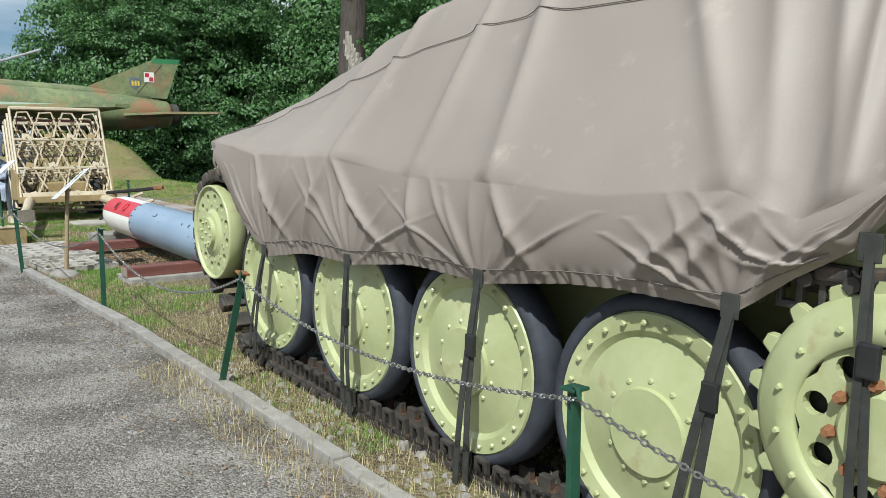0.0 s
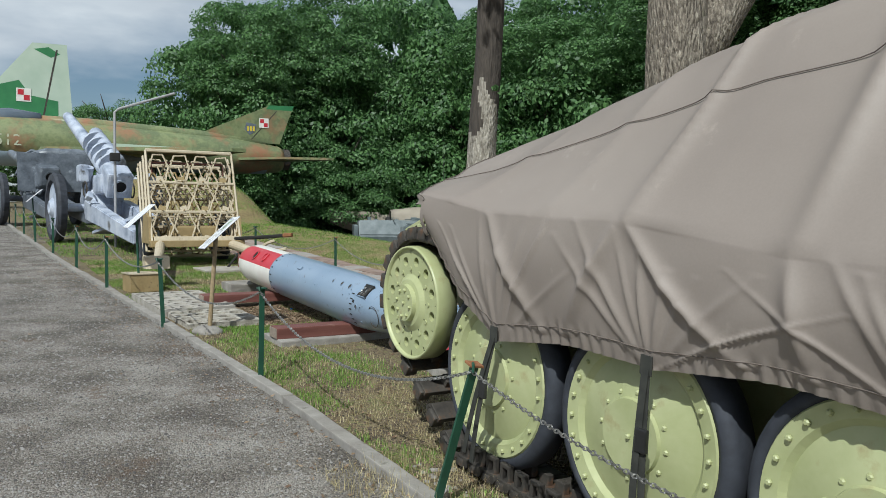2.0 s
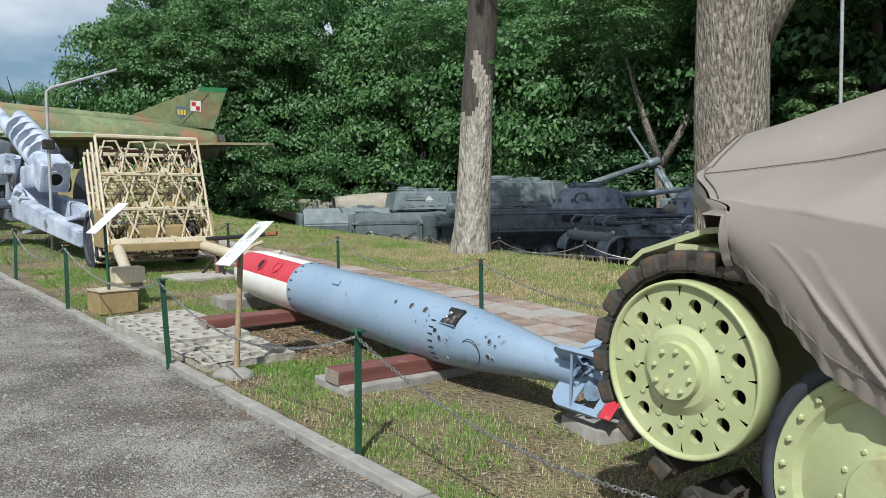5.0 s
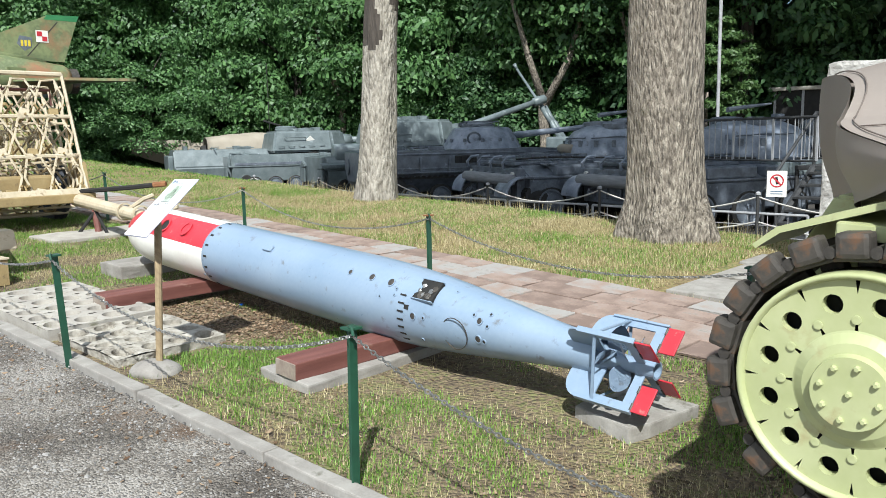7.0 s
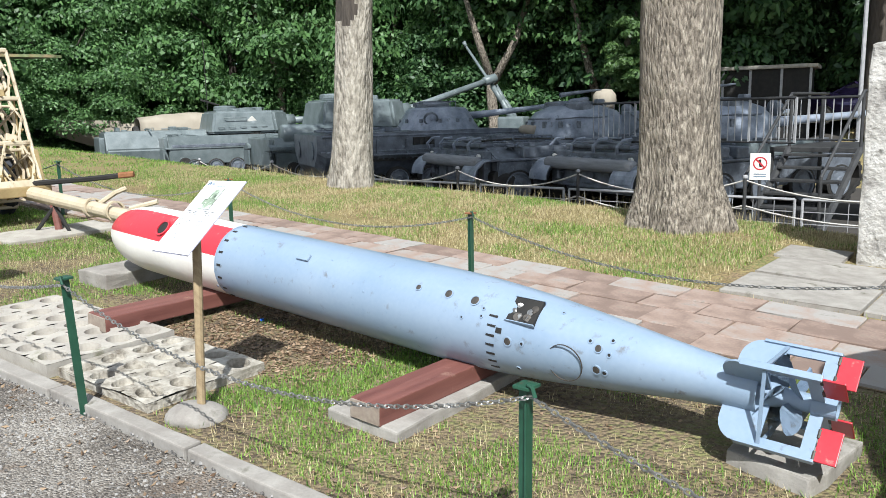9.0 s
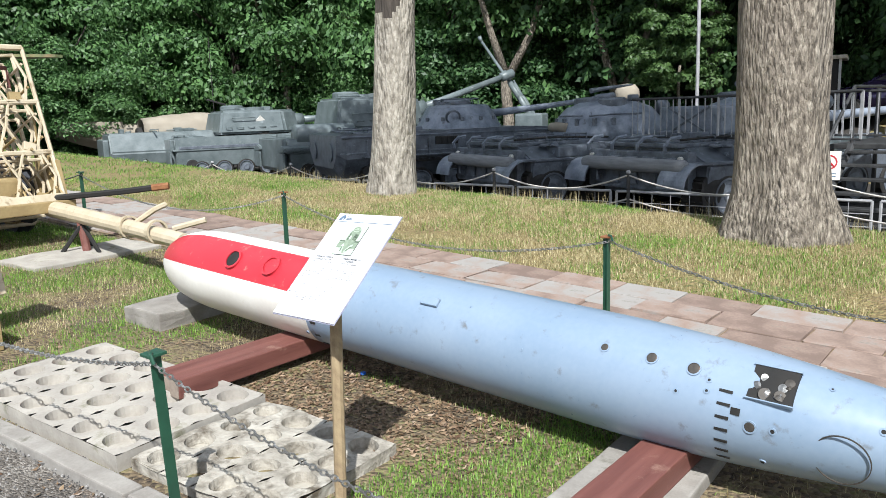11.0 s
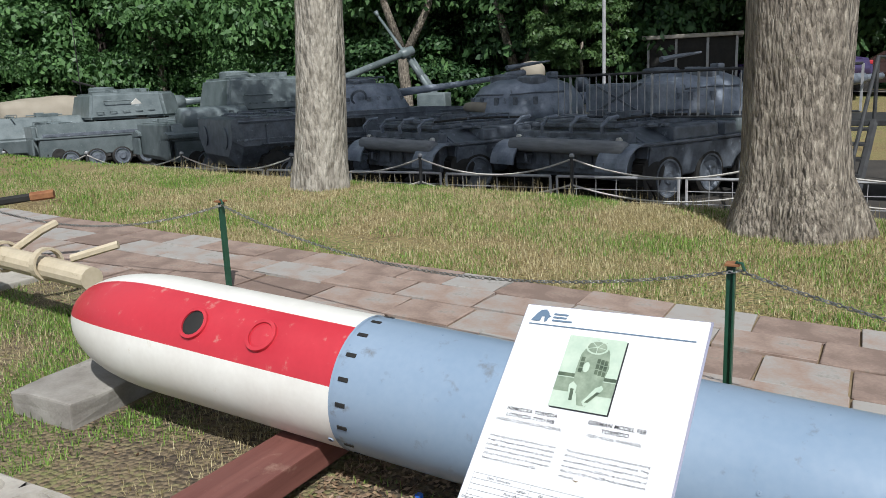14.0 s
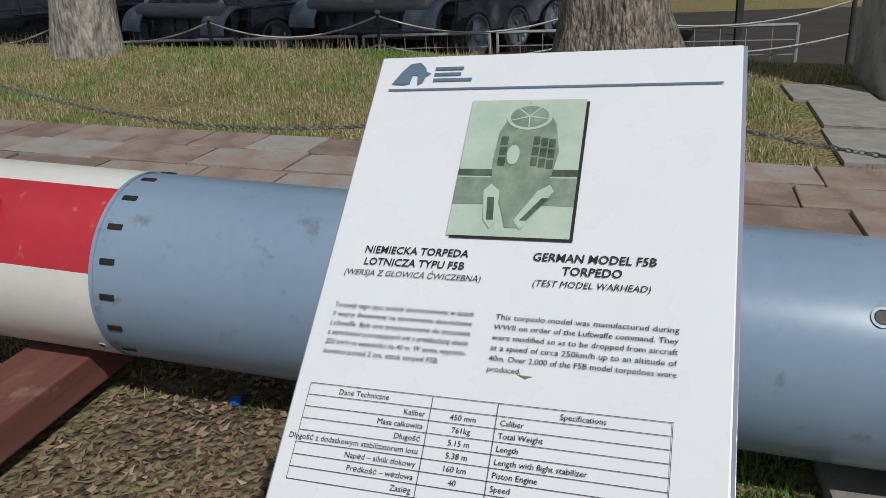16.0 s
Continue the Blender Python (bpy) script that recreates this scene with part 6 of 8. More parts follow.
    for q in range(5):
        part("grab_bar", bar([(-1.45 + q * 0.4, -1.14 + 0.02 * q, z0 + 0.22), (-1.45 + q * 0.4, -1.22, z0 + 0.24), (-1.25 + q * 0.4, -1.22, z0 + 0.24), (-1.25 + q * 0.4, -1.14, z0 + 0.22)], 0.014, 5), m, turret)
    gz = (z0 + z1) / 2
    d = Vector((math.cos(radians(gun_up)), 0, math.sin(radians(gun_up))))
    g0 = Vector((1.3, 0, gz))
    part("mantlet", bar([g0 - d * 0.2, g0 + d * 0.5], [0.34, 0.22], 14), m, turret, soft=True)
    L = 3.6
    part("gun_barrel", bar([g0, g0 + d * 1.2, g0 + d * L], [0.15, 0.11, 0.10], 14), m, turret, soft=True)
    part("muzzle_brake", bar([g0 + d * (L - 0.05), g0 + d * L, g0 + d * (L + 0.45), g0 + d * (L + 0.5)], [0.1, 0.16, 0.16, 0.1], 14), m, turret, soft=True)
    if flat_turret:
        dm = part("white_diamond", boxed(-0.13, 0.13, -0.01, 0.01, -0.13, 0.13), WHITE, turret, "white diamond mark")
        dm.matrix_basis = pose(-0.2, -1.115, 1.95, 12, 0, 0) @ pose(0, 0, 0, 0, 45, 0)
        part("antenna", bar([(-1.4, 0.6, 2.3), (-1.4, 0.6, 5.0)], 0.015, 5), ROLLING, turret)
        part("machine_gun", bar([(-1.0, 0.4, 2.55), (-1.7, 0.3, 2.75)], 0.035, 6), ROLLING, turret)
    return t


heavy_turret_tank(19.5, 25.3, -24, 17, "faded green heavy tank with a raised gun", False)
heavy_turret_tank(20.0, 31.8, -22, 3, "grey green self propelled gun with a flat turret", True)


def bow_truck(n, s, turn, L, label, boat=False):
    t = thing("amphibious_truck" if boat else "covered_truck", label, "truck", upright(n, s, turn))
    part("body", boxed(-L / 2, L / 2, -1.1, 1.1, 0.75, 1.55, 0.12), CANVAS if boat else ARMOURLIGHT, t)
    bm = bmesh.new()
    rings = []
    for i in range(15):
        k = i / 14
        x = -L / 2 + L * k
        top = 2.35 - 0.35 * abs(k - 0.55) - (0.2 if boat else 0) + 0.06 * noise.noise((k * 6, n, 0))
        rings.append([bm.verts.new((x, y * 1.12, z)) for y, z in ((-1, 1.45), (-0.98, 1.9), (-0.7, top - 0.08), (0, top), (0.7, top - 0.08), (0.98, 1.9), (1, 1.45))])
    for a, b in zip(rings, rings[1:]):
        for i in range(6):
            bm.faces.new((a[i], a[i + 1], b[i + 1], b[i]))
    bm.faces.new(rings[0])
    bm.faces.new(rings[-1][::-1])
    part("canvas", bm, CANVAS, t, "tan canvas cover", soft=True)
    if boat:
        bm = bmesh.new()
        rings = []
        for i in range(9):
            k = i / 8
            x = -L / 2 - 2.6 * k
            w, zl = 1.12 * (1 - 0.25 * k), 0.75 + 0.75 * k ** 1.5
            rings.append([bm.verts.new(p) for p in ((x, -w * 0.6, zl), (x, w * 0.6, zl), (x, w, zl + 0.35), (x, w, 2.05 + 0.1 * k), (x, -w, 2.05 + 0.1 * k), (x, -w, zl + 0.35))])
        for a, b in zip(rings, rings[1:]):
            for i in range(6):
                bm.faces.new((a[i], a[(i + 1) % 6], b[(i + 1) % 6], b[i]))
        bm.faces.new(rings[-1])
        part("bow", bm, CANVAS, t, "tan covered boat bow", soft=False)
    part("tailgate", boxed(-L / 2 - 0.05, -L / 2, -1.0, 1.0, 0.8, 1.5, 0.02), ARMOURLIGHT, t)
    for sg in (-1, 1):
        part("wheel_arch", boxed(-L / 2 + 0.1, -L / 2 + 1.3, sg * 1.12 - 0.03, sg * 1.12 + 0.03, 0.85, 1.15, 0.02), ROLLING, t)
        part("cover_rope", bar([(-L / 2, sg * 1.14, 1.52), (0, sg * 1.15, 1.47), (L / 2, sg * 1.14, 1.52)], 0.02, 5), ROPE, t)
    part("spare_wheel", turned([(0, 0.08), (0.2, 0.08), (0.24, 0.03), (0.40, 0.09), (0.46, 0.03), (0.46, -0.12), (0, -0.12)], 22, "X", pose(-L / 2 - 0.15, -0.55, 1.35, 0, 0, 180)), ROLLING, t)
    for x in (-L / 2 + 0.7, L / 2 - 0.8):
        for sg in (-1, 1):
            w = part("wheel", turned([(0, 0.1), (0.2, 0.1), (0.24, 0.04), (0.42, 0.1), (0.48, 0.04), (0.48, -0.14), (0, -0.14)], 22, "Y", pose(0, 0, 0, 0, 0, 0 if sg > 0 else 180)), ROLLING, t)
            w.matrix_basis = pose(x, sg * 1.0, 0.48)
    return t


bow_truck(20.3, 36.2, -24, 4.2, "grey green truck with a tan canvas cover")
bow_truck(21.6, 39.8, -24, 4.4, "tan canvas covered amphibious truck with a boat bow", True)

scout = thing("scout_car", "green armoured scout car with wheels between the trucks and gun", "car", upright(17.6, 33.6, -22))
part("hull", prism([(-1.05, 0.55), (1.05, 0.55), (1.15, 1.0), (0.85, 1.65), (-0.85, 1.65), (-1.15, 1.0)], -2.3, 1.6, 0.05), ARMOURLIGHT, scout)
part("bow_plate", boxed(-2.5, -2.3, -0.85, 0.85, 0.75, 1.45, 0.05), ARMOURLIGHT, scout)
deck_fittings(scout, 10, -2.1, 1.2, -0.7, 0.7, 1.65, ARMOURLIGHT, 91)
for x in (-1.5, 1.0):
    for sg in (-1, 1):
        w = part("wheel", turned([(0, 0.1), (0.2, 0.1), (0.24, 0.04), (0.42, 0.1), (0.50, 0.04), (0.50, -0.14), (0, -0.14)], 22, "Y", pose(0, 0, 0, 0, 0, 0 if sg > 0 else 180)), ROLLING, scout)
        w.matrix_basis = pose(x, sg * 1.0, 0.50)
        part("wheel_disc", turned([(0, 0.11), (0.12, 0.12), (0.24, 0.06), (0.24, 0), (0, 0)], 18, "Y", pose(0, 0, 0, 0, 0, 0 if sg > 0 else 180)), ARMOURLIGHT, w)

# anti aircraft gun barrels behind the row
aa = thing("antiaircraft_gun", "grey green twin barrelled gun raised to the sky", "gun", upright(24.5, 22.6, -78))
part("mount", turned([(0.9, 0), (0.8, 0.5), (0.45, 0.9), (0.3, 1.4), (0, 1.45)], 18), ARMOURLIGHT, aa)
part("cradle", boxed(-0.5, 0.5, -0.35, 0.35, 1.2, 1.9, 0.08), ARMOURLIGHT, aa)
for y, far, top in ((-0.14, -1.75, 4.4), (0.12, -0.95, 3.2)):
    part("gun_barrel", bar([(0.2, y, 1.5), (-0.35, y, 2.4), (-0.40, y, 2.5), (far, y, top)], [0.13, 0.11, 0.06, 0.045], 10), ARMOURLIGHT, aa, soft=True)
    part("recoil_spring", bar([(-0.30, y, 2.28), (-0.75, y, 3.0)], 0.10, 10), ARMOURLIGHT, aa, soft=True)
    part("muzzle", bar([(far, y, top), (far - 0.10, y, top + 0.17)], [0.05, 0.08], 10), ARMOURLIGHT, aa, soft=True)

# ---- yard fence: low panels, rope posts, steps, rails, warning plate ----
GREYSTEEL = material("grey_galvanised_steel", [(0.28, 0.28, 0.29), (0.42, 0.42, 0.43)], 9, 0.5, metal=0.1)
DARKSTEEL = material("dark_steel_bar", [(0.03, 0.03, 0.032), (0.07, 0.07, 0.07)], 9, 0.55, metal=0.3)


def panel(n, s, turn=0.0):
    t = thing("low_fence", "low grey steel fence panel of welded bars", "fence", upright(n, s, 90 + turn), "yard fence panels")
    for x in (0.03, 1.87):
        part("post", bar([(x, 0, -0.1), (x, 0, 0.66)], 0.022, 6), GREYSTEEL, t)
    part("rail", bar([(0.03, 0, 0.66), (1.87, 0, 0.66)], 0.022, 6), GREYSTEEL, t)
    for z in (0.48, 0.30, 0.12):
        part("wire", bar([(0.03, 0, z), (1.87, 0, z)], 0.008, 4), GREYSTEEL, t)
    for k in range(5):
        part("upright", bar([(0.32 + k * 0.31, 0, 0.1), (0.32 + k * 0.31, 0, 0.66)], 0.006, 4), GREYSTEEL, t)


for k in range(10):
    panel(13.1, 8.1 + k * 1.95)


def rope_post(n, s, h=0.98):
    t = thing("rope_post", "dark steel rope post with a pale cap", "post", upright(n, s), "yard rope posts")
    part("post", bar([(0, 0, -0.1), (0, 0, h)], 0.028, 8), DARKSTEEL, t)
    part("cap", turned([(0.04, h), (0.04, h + 0.03), (0.02, h + 0.05), (0, h + 0.05)], 10), GREYSTEEL, t)
    return t.matrix_world @ Vector((0, 0, h - 0.03))


tops = [rope_post(12.75, s) for s in (7.6, 10.7, 13.5, 16.1, 18.8, 21.6, 24.5, 27.5)]
for a, b in zip(tops, tops[1:]):
    for dz, sag in ((0, 0.25), (-0.38, 0.2)):
        r = thing("rope", "pale rope slung between the yard posts", "rope", Matrix.Translation(a), "yard ropes")
        part("strand", bar([(b - a) * k / 16 + Vector((0, 0, dz - 4 * sag * (k / 16) * (1 - k / 16))) for k in range(17)], 0.014, 5), ROPE, r)

plate = thing("warning_sign", "white no entry plate with a red ring", "sign", upright(13.6, 10.75, 180 + 14, 1.1))
part("plate", boxed(-0.004, 0.004, -0.15, 0.15, -0.21, 0.21, 0.002), WHITE, plate)
part("red_ring", turned([(0.105, 0.004), (0.105, 0.008), (0.085, 0.008), (0.085, 0.004)], 24, "X", pose(0, 0, 0.05), True), RED, plate)
part("red_bar", boxed(0.004, 0.008, -0.012, 0.012, -0.09, 0.09, 0, pose(0, 0, 0.05, 45)), RED, plate)
part("figure", boxed(0.004, 0.007, -0.02, 0.02, -0.055, 0.06, 0, pose(0, 0, 0.05, 10)), INK, plate)
for k in range(2):
    part("text_bar", boxed(0.004, 0.006, -0.09, 0.09, -0.125 - k * 0.04, -0.11 - k * 0.04), INKBLUE, plate)
part("stake", bar([(-0.03, 0, -1.25), (-0.03, 0, 0.2)], 0.025, 6), DARKSTEEL, plate)

stairs = thing("steel_stairs", "dark steel steps with handrails up to a viewing platform", "stairs", upright(14.6, 10.35, -6))
for k in range(6):
    part("tread", boxed(-0.75 + k * 0.26, -0.47 + k * 0.26, -0.55, 0.55, 0.18 + k * 0.2, 0.22 + k * 0.2, 0.005), DARKSTEEL, stairs)
for y in (-0.58, 0.58):
    part("stringer", bar([(-0.9, y, 0.0), (0.85, y, 1.3)], 0.06, 6), DARKSTEEL, stairs)
    part("handrail", bar([(-0.9, y, 0.0), (-0.9, y, 0.95), (0.85, y, 2.25), (2.6, y, 2.25)], 0.028, 8), DARKSTEEL, stairs)
    part("baluster", bar([(0.85, y, 1.25), (0.85, y, 2.25)], 0.028, 8), DARKSTEEL, stairs)
part("platform", boxed(0.8, 3.4, -1.6, 0.9, 1.24, 1.32, 0.01), DARKSTEEL, stairs)
for y in (-1.6, 0.9):
    part("platform_leg", bar([(0.9, y, 0), (0.9, y, 1.3)], 0.04, 6), DARKSTEEL, stairs)
    part("platform_leg", bar([(3.3, y, 0), (3.3, y, 2.3)], 0.04, 6), DARKSTEEL, stairs)


def railing(n, s, turn, length, h, base, label="steel railing of upright bars round the tank platform"):
    t = thing("railing", label, "railing", upright(n, s, turn), "platform railings")
    part("top_rail", bar([(0, 0, base + h), (length, 0, base + h)], 0.025, 6), DARKSTEEL, t)
    part("bottom_rail", bar([(0, 0, base + 0.1), (length, 0, base + 0.1)], 0.02, 6), DARKSTEEL, t)
    k = int(length / 0.14)
    for i in range(k + 1):
        part("bar", bar([(length * i / k, 0, base + 0.1), (length * i / k, 0, base + h)], 0.010 if i % 6 else 0.024, 4), GREYSTEEL, t)


railing(14.9, 10.6, 74, 4.6, 0.85, 1.32)
railing(16.2, 9.9, 80, 1.6, 0.85, 1.32)

# ---- things beyond: masonry pillar, car, lamp posts, booth ----
COARSE = material("coarse_cast_stone", [(0.22, 0.205, 0.19), (0.42, 0.40, 0.37), (0.55, 0.53, 0.50)], 5, 0.95, bump=1.0, fine=26, relief=0.05, stains=((0.15, 0.145, 0.13), 0.45, 9))
pillar = thing("stone_pillar", "rough cast stone gate pillar", "pillar", upright(8.45, 7.86, 4))
bm = boxed(-0.35, 0.5, -0.62, 0.45, -0.2, 1.82, 0.03)
bmesh.ops.subdivide_edges(bm, edges=bm.edges[:], cuts=9, use_grid_fill=True)
for q in bm.verts:
    q.co += noise.noise_vector(q.co * 9) * 0.022
part("block", bm, COARSE, pillar)


def car(n, s, turn, paint, label):
    t = thing("car", label, "car", upright(n, s, turn))
    bm = bmesh.new()
    prof = [(-2.2, 0.35), (-2.25, 0.75), (-2.1, 0.95), (-1.2, 1.05), (-0.55, 1.42), (0.75, 1.45), (1.75, 1.08), (2.2, 1.0), (2.3, 0.6), (2.25, 0.35)]
    rings = [[bm.verts.new((x, y * (0.82 if z > 1.1 else 1), z)) for x, z in prof] for y in (-0.9, 0.9)]
    bm.faces.new(rings[0])
    bm.faces.new(rings[1][::-1])
    for i in range(len(prof)):
        j = (i + 1) % len(prof)
        bm.faces.new((rings[0][i], rings[1][i], rings[1][j], rings[0][j]))
    bmesh.ops.recalc_face_normals(bm, faces=bm.faces)
    bmesh.ops.bevel(bm, geom=bm.edges[:], offset=0.07, segments=3, affect="EDGES")
    part("body", bm, paint, t, soft=True)
    glass = material("tinted_glass", [(0.02, 0.025, 0.03), (0.03, 0.035, 0.04)], 2, 0.08, bump=0.0)
    for y in (-0.80, 0.80):
        bm = bmesh.new()
        q = [bm.verts.new((x, y + (0.035 if y > 0 else -0.035), z)) for x, z in ((-0.95, 1.08), (-0.5, 1.34), (0.65, 1.36), (1.3, 1.10))]
        bm.faces.new(q)
        bmesh.ops.solidify(bm, geom=bm.faces[:], thickness=0.02)
        part("side_window", bm, glass, t)
    for x in (-1.35, 1.4):
        for sg in (-1, 1):
            w = part("wheel", turned([(0.2, 0.06), (0.24, 0.04), (0.31, 0.06), (0.33, 0), (0.33, -0.2), (0, -0.2)], 24, "Y", pose(0, 0, 0, 0, 0, 0 if sg > 0 else 180)), ROLLING, t)
            w.matrix_basis = pose(x, sg * 0.88, 0.33)
            part("rim", turned([(0.0, 0.05), (0.06, 0.05), (0.19, 0.02), (0.2, 0.0), (0, 0.0)], 12, "Y", pose(0, 0, 0, 0, 0, 0 if sg > 0 else 180)), GREYSTEEL, w)
    for y in (-0.7, 0.7):
        part("tail_light", boxed(2.16, 2.27, y - 0.14, y + 0.14, 0.82, 0.94, 0.02), RED, t)
    return t


BROWNCAR = material("brown_car_paint", [(0.055, 0.03, 0.03), (0.075, 0.045, 0.042)], 2, 0.2, metal=0.4, bump=0.0, coat=0.6)
VIOLETCAR = material("violet_car_paint", [(0.05, 0.035, 0.10), (0.07, 0.05, 0.14)], 2, 0.2, metal=0.4, bump=0.0, coat=0.6)
car(33, 9.2, -84, BROWNCAR, "parked brown saloon car on the far road")
car(31, 12.4, -84, VIOLETCAR, "parked violet car behind the tanks")
far_road = tagged(new("far_road", mesh_from("far_road", [tuple(spot(n, s, 0.03)) for n, s in ((31.5, -30), (35, -30), (31.5, 12), (35, 12))], [(0, 1, 3, 2)], KERB)), "pale concrete road beyond the tanks", "road", kind="structure")


def mast(n, s, h, arm, label, turn=0):
    t = thing("street_lamp" if arm else "mast", label, "lamp post" if arm else "pole", upright(n, s, turn))
    pts = [(0, 0, -0.2), (0, 0, h)]
    part("pole", bar(pts + ([(arm * 0.5, 0, h + 0.25), (arm, 0, h + 0.3)] if arm else []), 0.055, 8), GREYSTEEL, t)
    if arm:
        part("lamp_head", boxed(arm - 0.1, arm + 0.5, -0.1, 0.1, h + 0.24, h + 0.36, 0.03), GREYSTEEL, t)


mast(25, 17.0, 9.5, 0, "tall grey concrete mast behind the tanks")
mast(24, 11.4, 5.2, 1.0, "slim grey lamp post with a bent arm", 170)
mast(2.2, 62, 8.5, -1.2, "slim street lamp beyond the aircraft")
booth = thing("guard_booth", "small booth with a pale flat roof and dark glass", "booth", upright(30, 15.5, 10))
part("roof", boxed(-1.0, 1.0, -1.6, 1.6, 2.55, 2.68, 0.03), CONCRETE, booth)
part("wall", boxed(-0.85, 0.85, -1.4, 1.4, 0, 2.55, 0.02), DARK, booth)
for y in (-1.4, -0.5, 0.5, 1.4):
    part("mullion", boxed(-0.9, -0.85, y - 0.04, y + 0.04, 0, 2.55), GREYSTEEL, booth)
wallow = thing("garden_wall", "low pale plastered wall behind the tanks", "wall", upright(29.5, 20.5, -15))
part("wall", boxed(-0.15, 0.15, -2.5, 2.5, 0, 1.25, 0.03), CONCRETE, wallow)
mine = thing("sea_mine", "round tan metal buoy on a stand", "buoy", upright(25, 19.3))
part("ball", turned([(0.02, 2.75), (0.25, 2.72), (0.38, 2.55), (0.40, 2.35), (0.3, 2.1), (0.1, 2.0)], 20), CANVAS, mine, soft=True)
part("stand", bar([(0, 0, 0), (0, 0, 2.1)], 0.12, 8), ROLLING, mine)


# ---- rocket launcher frame on its carriage ----
CREAM = material("cream_paint", [(0.42, 0.35, 0.24), (0.58, 0.50, 0.37)], 5, 0.5, bump=0.3, fine=40, stains=((0.22, 0.16, 0.09), 0.42, 9))
OCHRE = material("ochre_paint", [(0.24, 0.17, 0.075), (0.36, 0.27, 0.13)], 5, 0.6, bump=0.3, fine=40, stains=((0.12, 0.08, 0.05), 0.42, 8))
launcher = thing("rocket_launcher", "cream painted frame launcher of welded tubes on a carriage", "launcher", upright(3.92, 15.2))
# x across, y away, z up; the rack leans back
LEAN = pose(0, 0.0, 0.38, -20) @ Matrix.Diagonal((1, 1, 1.18, 1))


def rod(name, pts, r, mat, parent=None, seg=6):
    return part(name, bar(pts, r, seg), mat, parent or launcher)


rack = part("rack", boxed(-0.64, 0.64, -0.05, -0.02, 0.0, 0.06, 0.005), CREAM, launcher)
rack.matrix_basis = LEAN
CELL_W, CELL_H = 1.28 / 4, 1.22 / 3
for depth in (0.0, 0.22, 0.46, 0.70):
    for x in (-0.66, 0.66):
        rod("side_bar", [(x, depth, 0), (x, depth, 1.26)], 0.020, CREAM, rack)
    for row in range(3):
        rod("cross_bar", [(-0.66, depth, row * CELL_H), (0.66, depth, row * CELL_H)], 0.020 if depth in (0.0, 0.70) else 0.013, CREAM, rack)
        for col in range(4):
            cx, cz = -0.64 + CELL_W * (col + 0.5), CELL_H * (row + 0.5)
            jog = lambda: random.uniform(-0.014, 0.014)
            pts = [(cx + CELL_W * 0.47 * math.cos(radians(60 * k)) + jog(), depth + jog(), cz + CELL_H * 0.52 * math.sin(radians(60 * k)) + jog()) for k in range(6)]
            rod("cell_frame", pts + pts[:1], 0.014, CREAM if depth < 0.5 else OCHRE, rack, 5)
rod("cross_bar", [(-0.66, 0, 1.26), (0.66, 0, 1.26)], 0.024, CREAM, rack)
rod("cross_bar", [(-0.66, 0.70, 1.30), (0.66, 0.70, 1.30)], 0.024, CREAM, rack)
for row in range(3):
    for col in range(4):
        cx, cz = -0.64 + CELL_W * (col + 0.5), CELL_H * (row + 0.5)
        for k in (30, 150, 210, 270, 330):
            x, z = cx + CELL_W * 0.43 * math.cos(radians(k)), cz + CELL_H * 0.46 * math.sin(radians(k))
            rod("guide_rail", [(x, -0.04, z), (x, 0.72, z)], 0.012, CREAM if k < 200 else OCHRE, rack, 5)
        part("cell_clamp", boxed(-0.05, 0.05, -0.03, 0.03, -0.02, 0.05, 0.006), OCHRE if (row + col) % 2 else CREAM, rack).matrix_basis = pose(cx, 0.02, cz - CELL_H * 0.42, 0, random.uniform(-20, 20))
for col in range(5):
    x = -0.64 + CELL_W * col
    rod("brace", [(x, -0.03, 0.05), (x + 0.05, 0.30, 0.42), (x - 0.03, 0.02, 0.80)], 0.012, OCHRE, rack, 5)
for sg in (-1, 1):
    part("side_plate", prism([(0.0, 0.0), (0.62, 0.0), (0.5, 0.5), (0.1, 0.4)], sg * 0.68 - 0.02, sg * 0.68 + 0.02, 0.004), OCHRE, launcher).matrix_basis = pose(0, 0.0, 0.35)
part("base_beam", boxed(-0.70, 0.70, -0.12, 0.06, 0.30, 0.40, 0.01), OCHRE, launcher)
part("carriage_body", boxed(-0.35, 0.35, 0.1, 1.1, 0.35, 0.62, 0.03), OCHRE, launcher)
for sg in (-1, 1):
    w = part("wheel", turned([(0, 0.05), (0.10, 0.06), (0.30, 0.03), (0.32, 0.06), (0.40, 0.05), (0.42, 0), (0.40, -0.1), (0, -0.1)], 30, "X", pose(0, 0, 0, 0, 0, 0 if sg > 0 else 180)), RUBBER, launcher)
    w.matrix_basis = pose(sg * 0.62, 0.95, 0.42)
rod("top_hoop", [(-0.55, 0.60, 1.42), (-0.55, 0.62, 1.60), (0.55, 0.62, 1.60), (0.55, 0.60, 1.42)], 0.018, TIMBER)
# split trails and props
rod("trail", [(0.52, 0.0, 0.33), (0.44, -1.2, 0.28), (0.36, -2.30, 0.23)], [0.075, 0.065, 0.06], CREAM, None, 14)
rod("trail", [(-0.55, 0.0, 0.34), (-0.80, -1.2, 0.24), (-1.05, -2.35, 0.20)], [0.07, 0.06, 0.055], CREAM, None, 14)
for y, x in ((-1.45, 0.46), (-1.9, 0.42)):
    part("trail_ring", turned([(0.09, -0.02), (0.09, 0.02), (0.075, 0.02), (0.075, -0.02)], 18, "Y", pose(x - 0.03, y, 0.27), True), CREAM, launcher)
rod("trail_handle", [(0.46, -1.5, 0.30), (0.56, -1.62, 0.40), (0.66, -1.62, 0.43)], 0.022, CREAM)
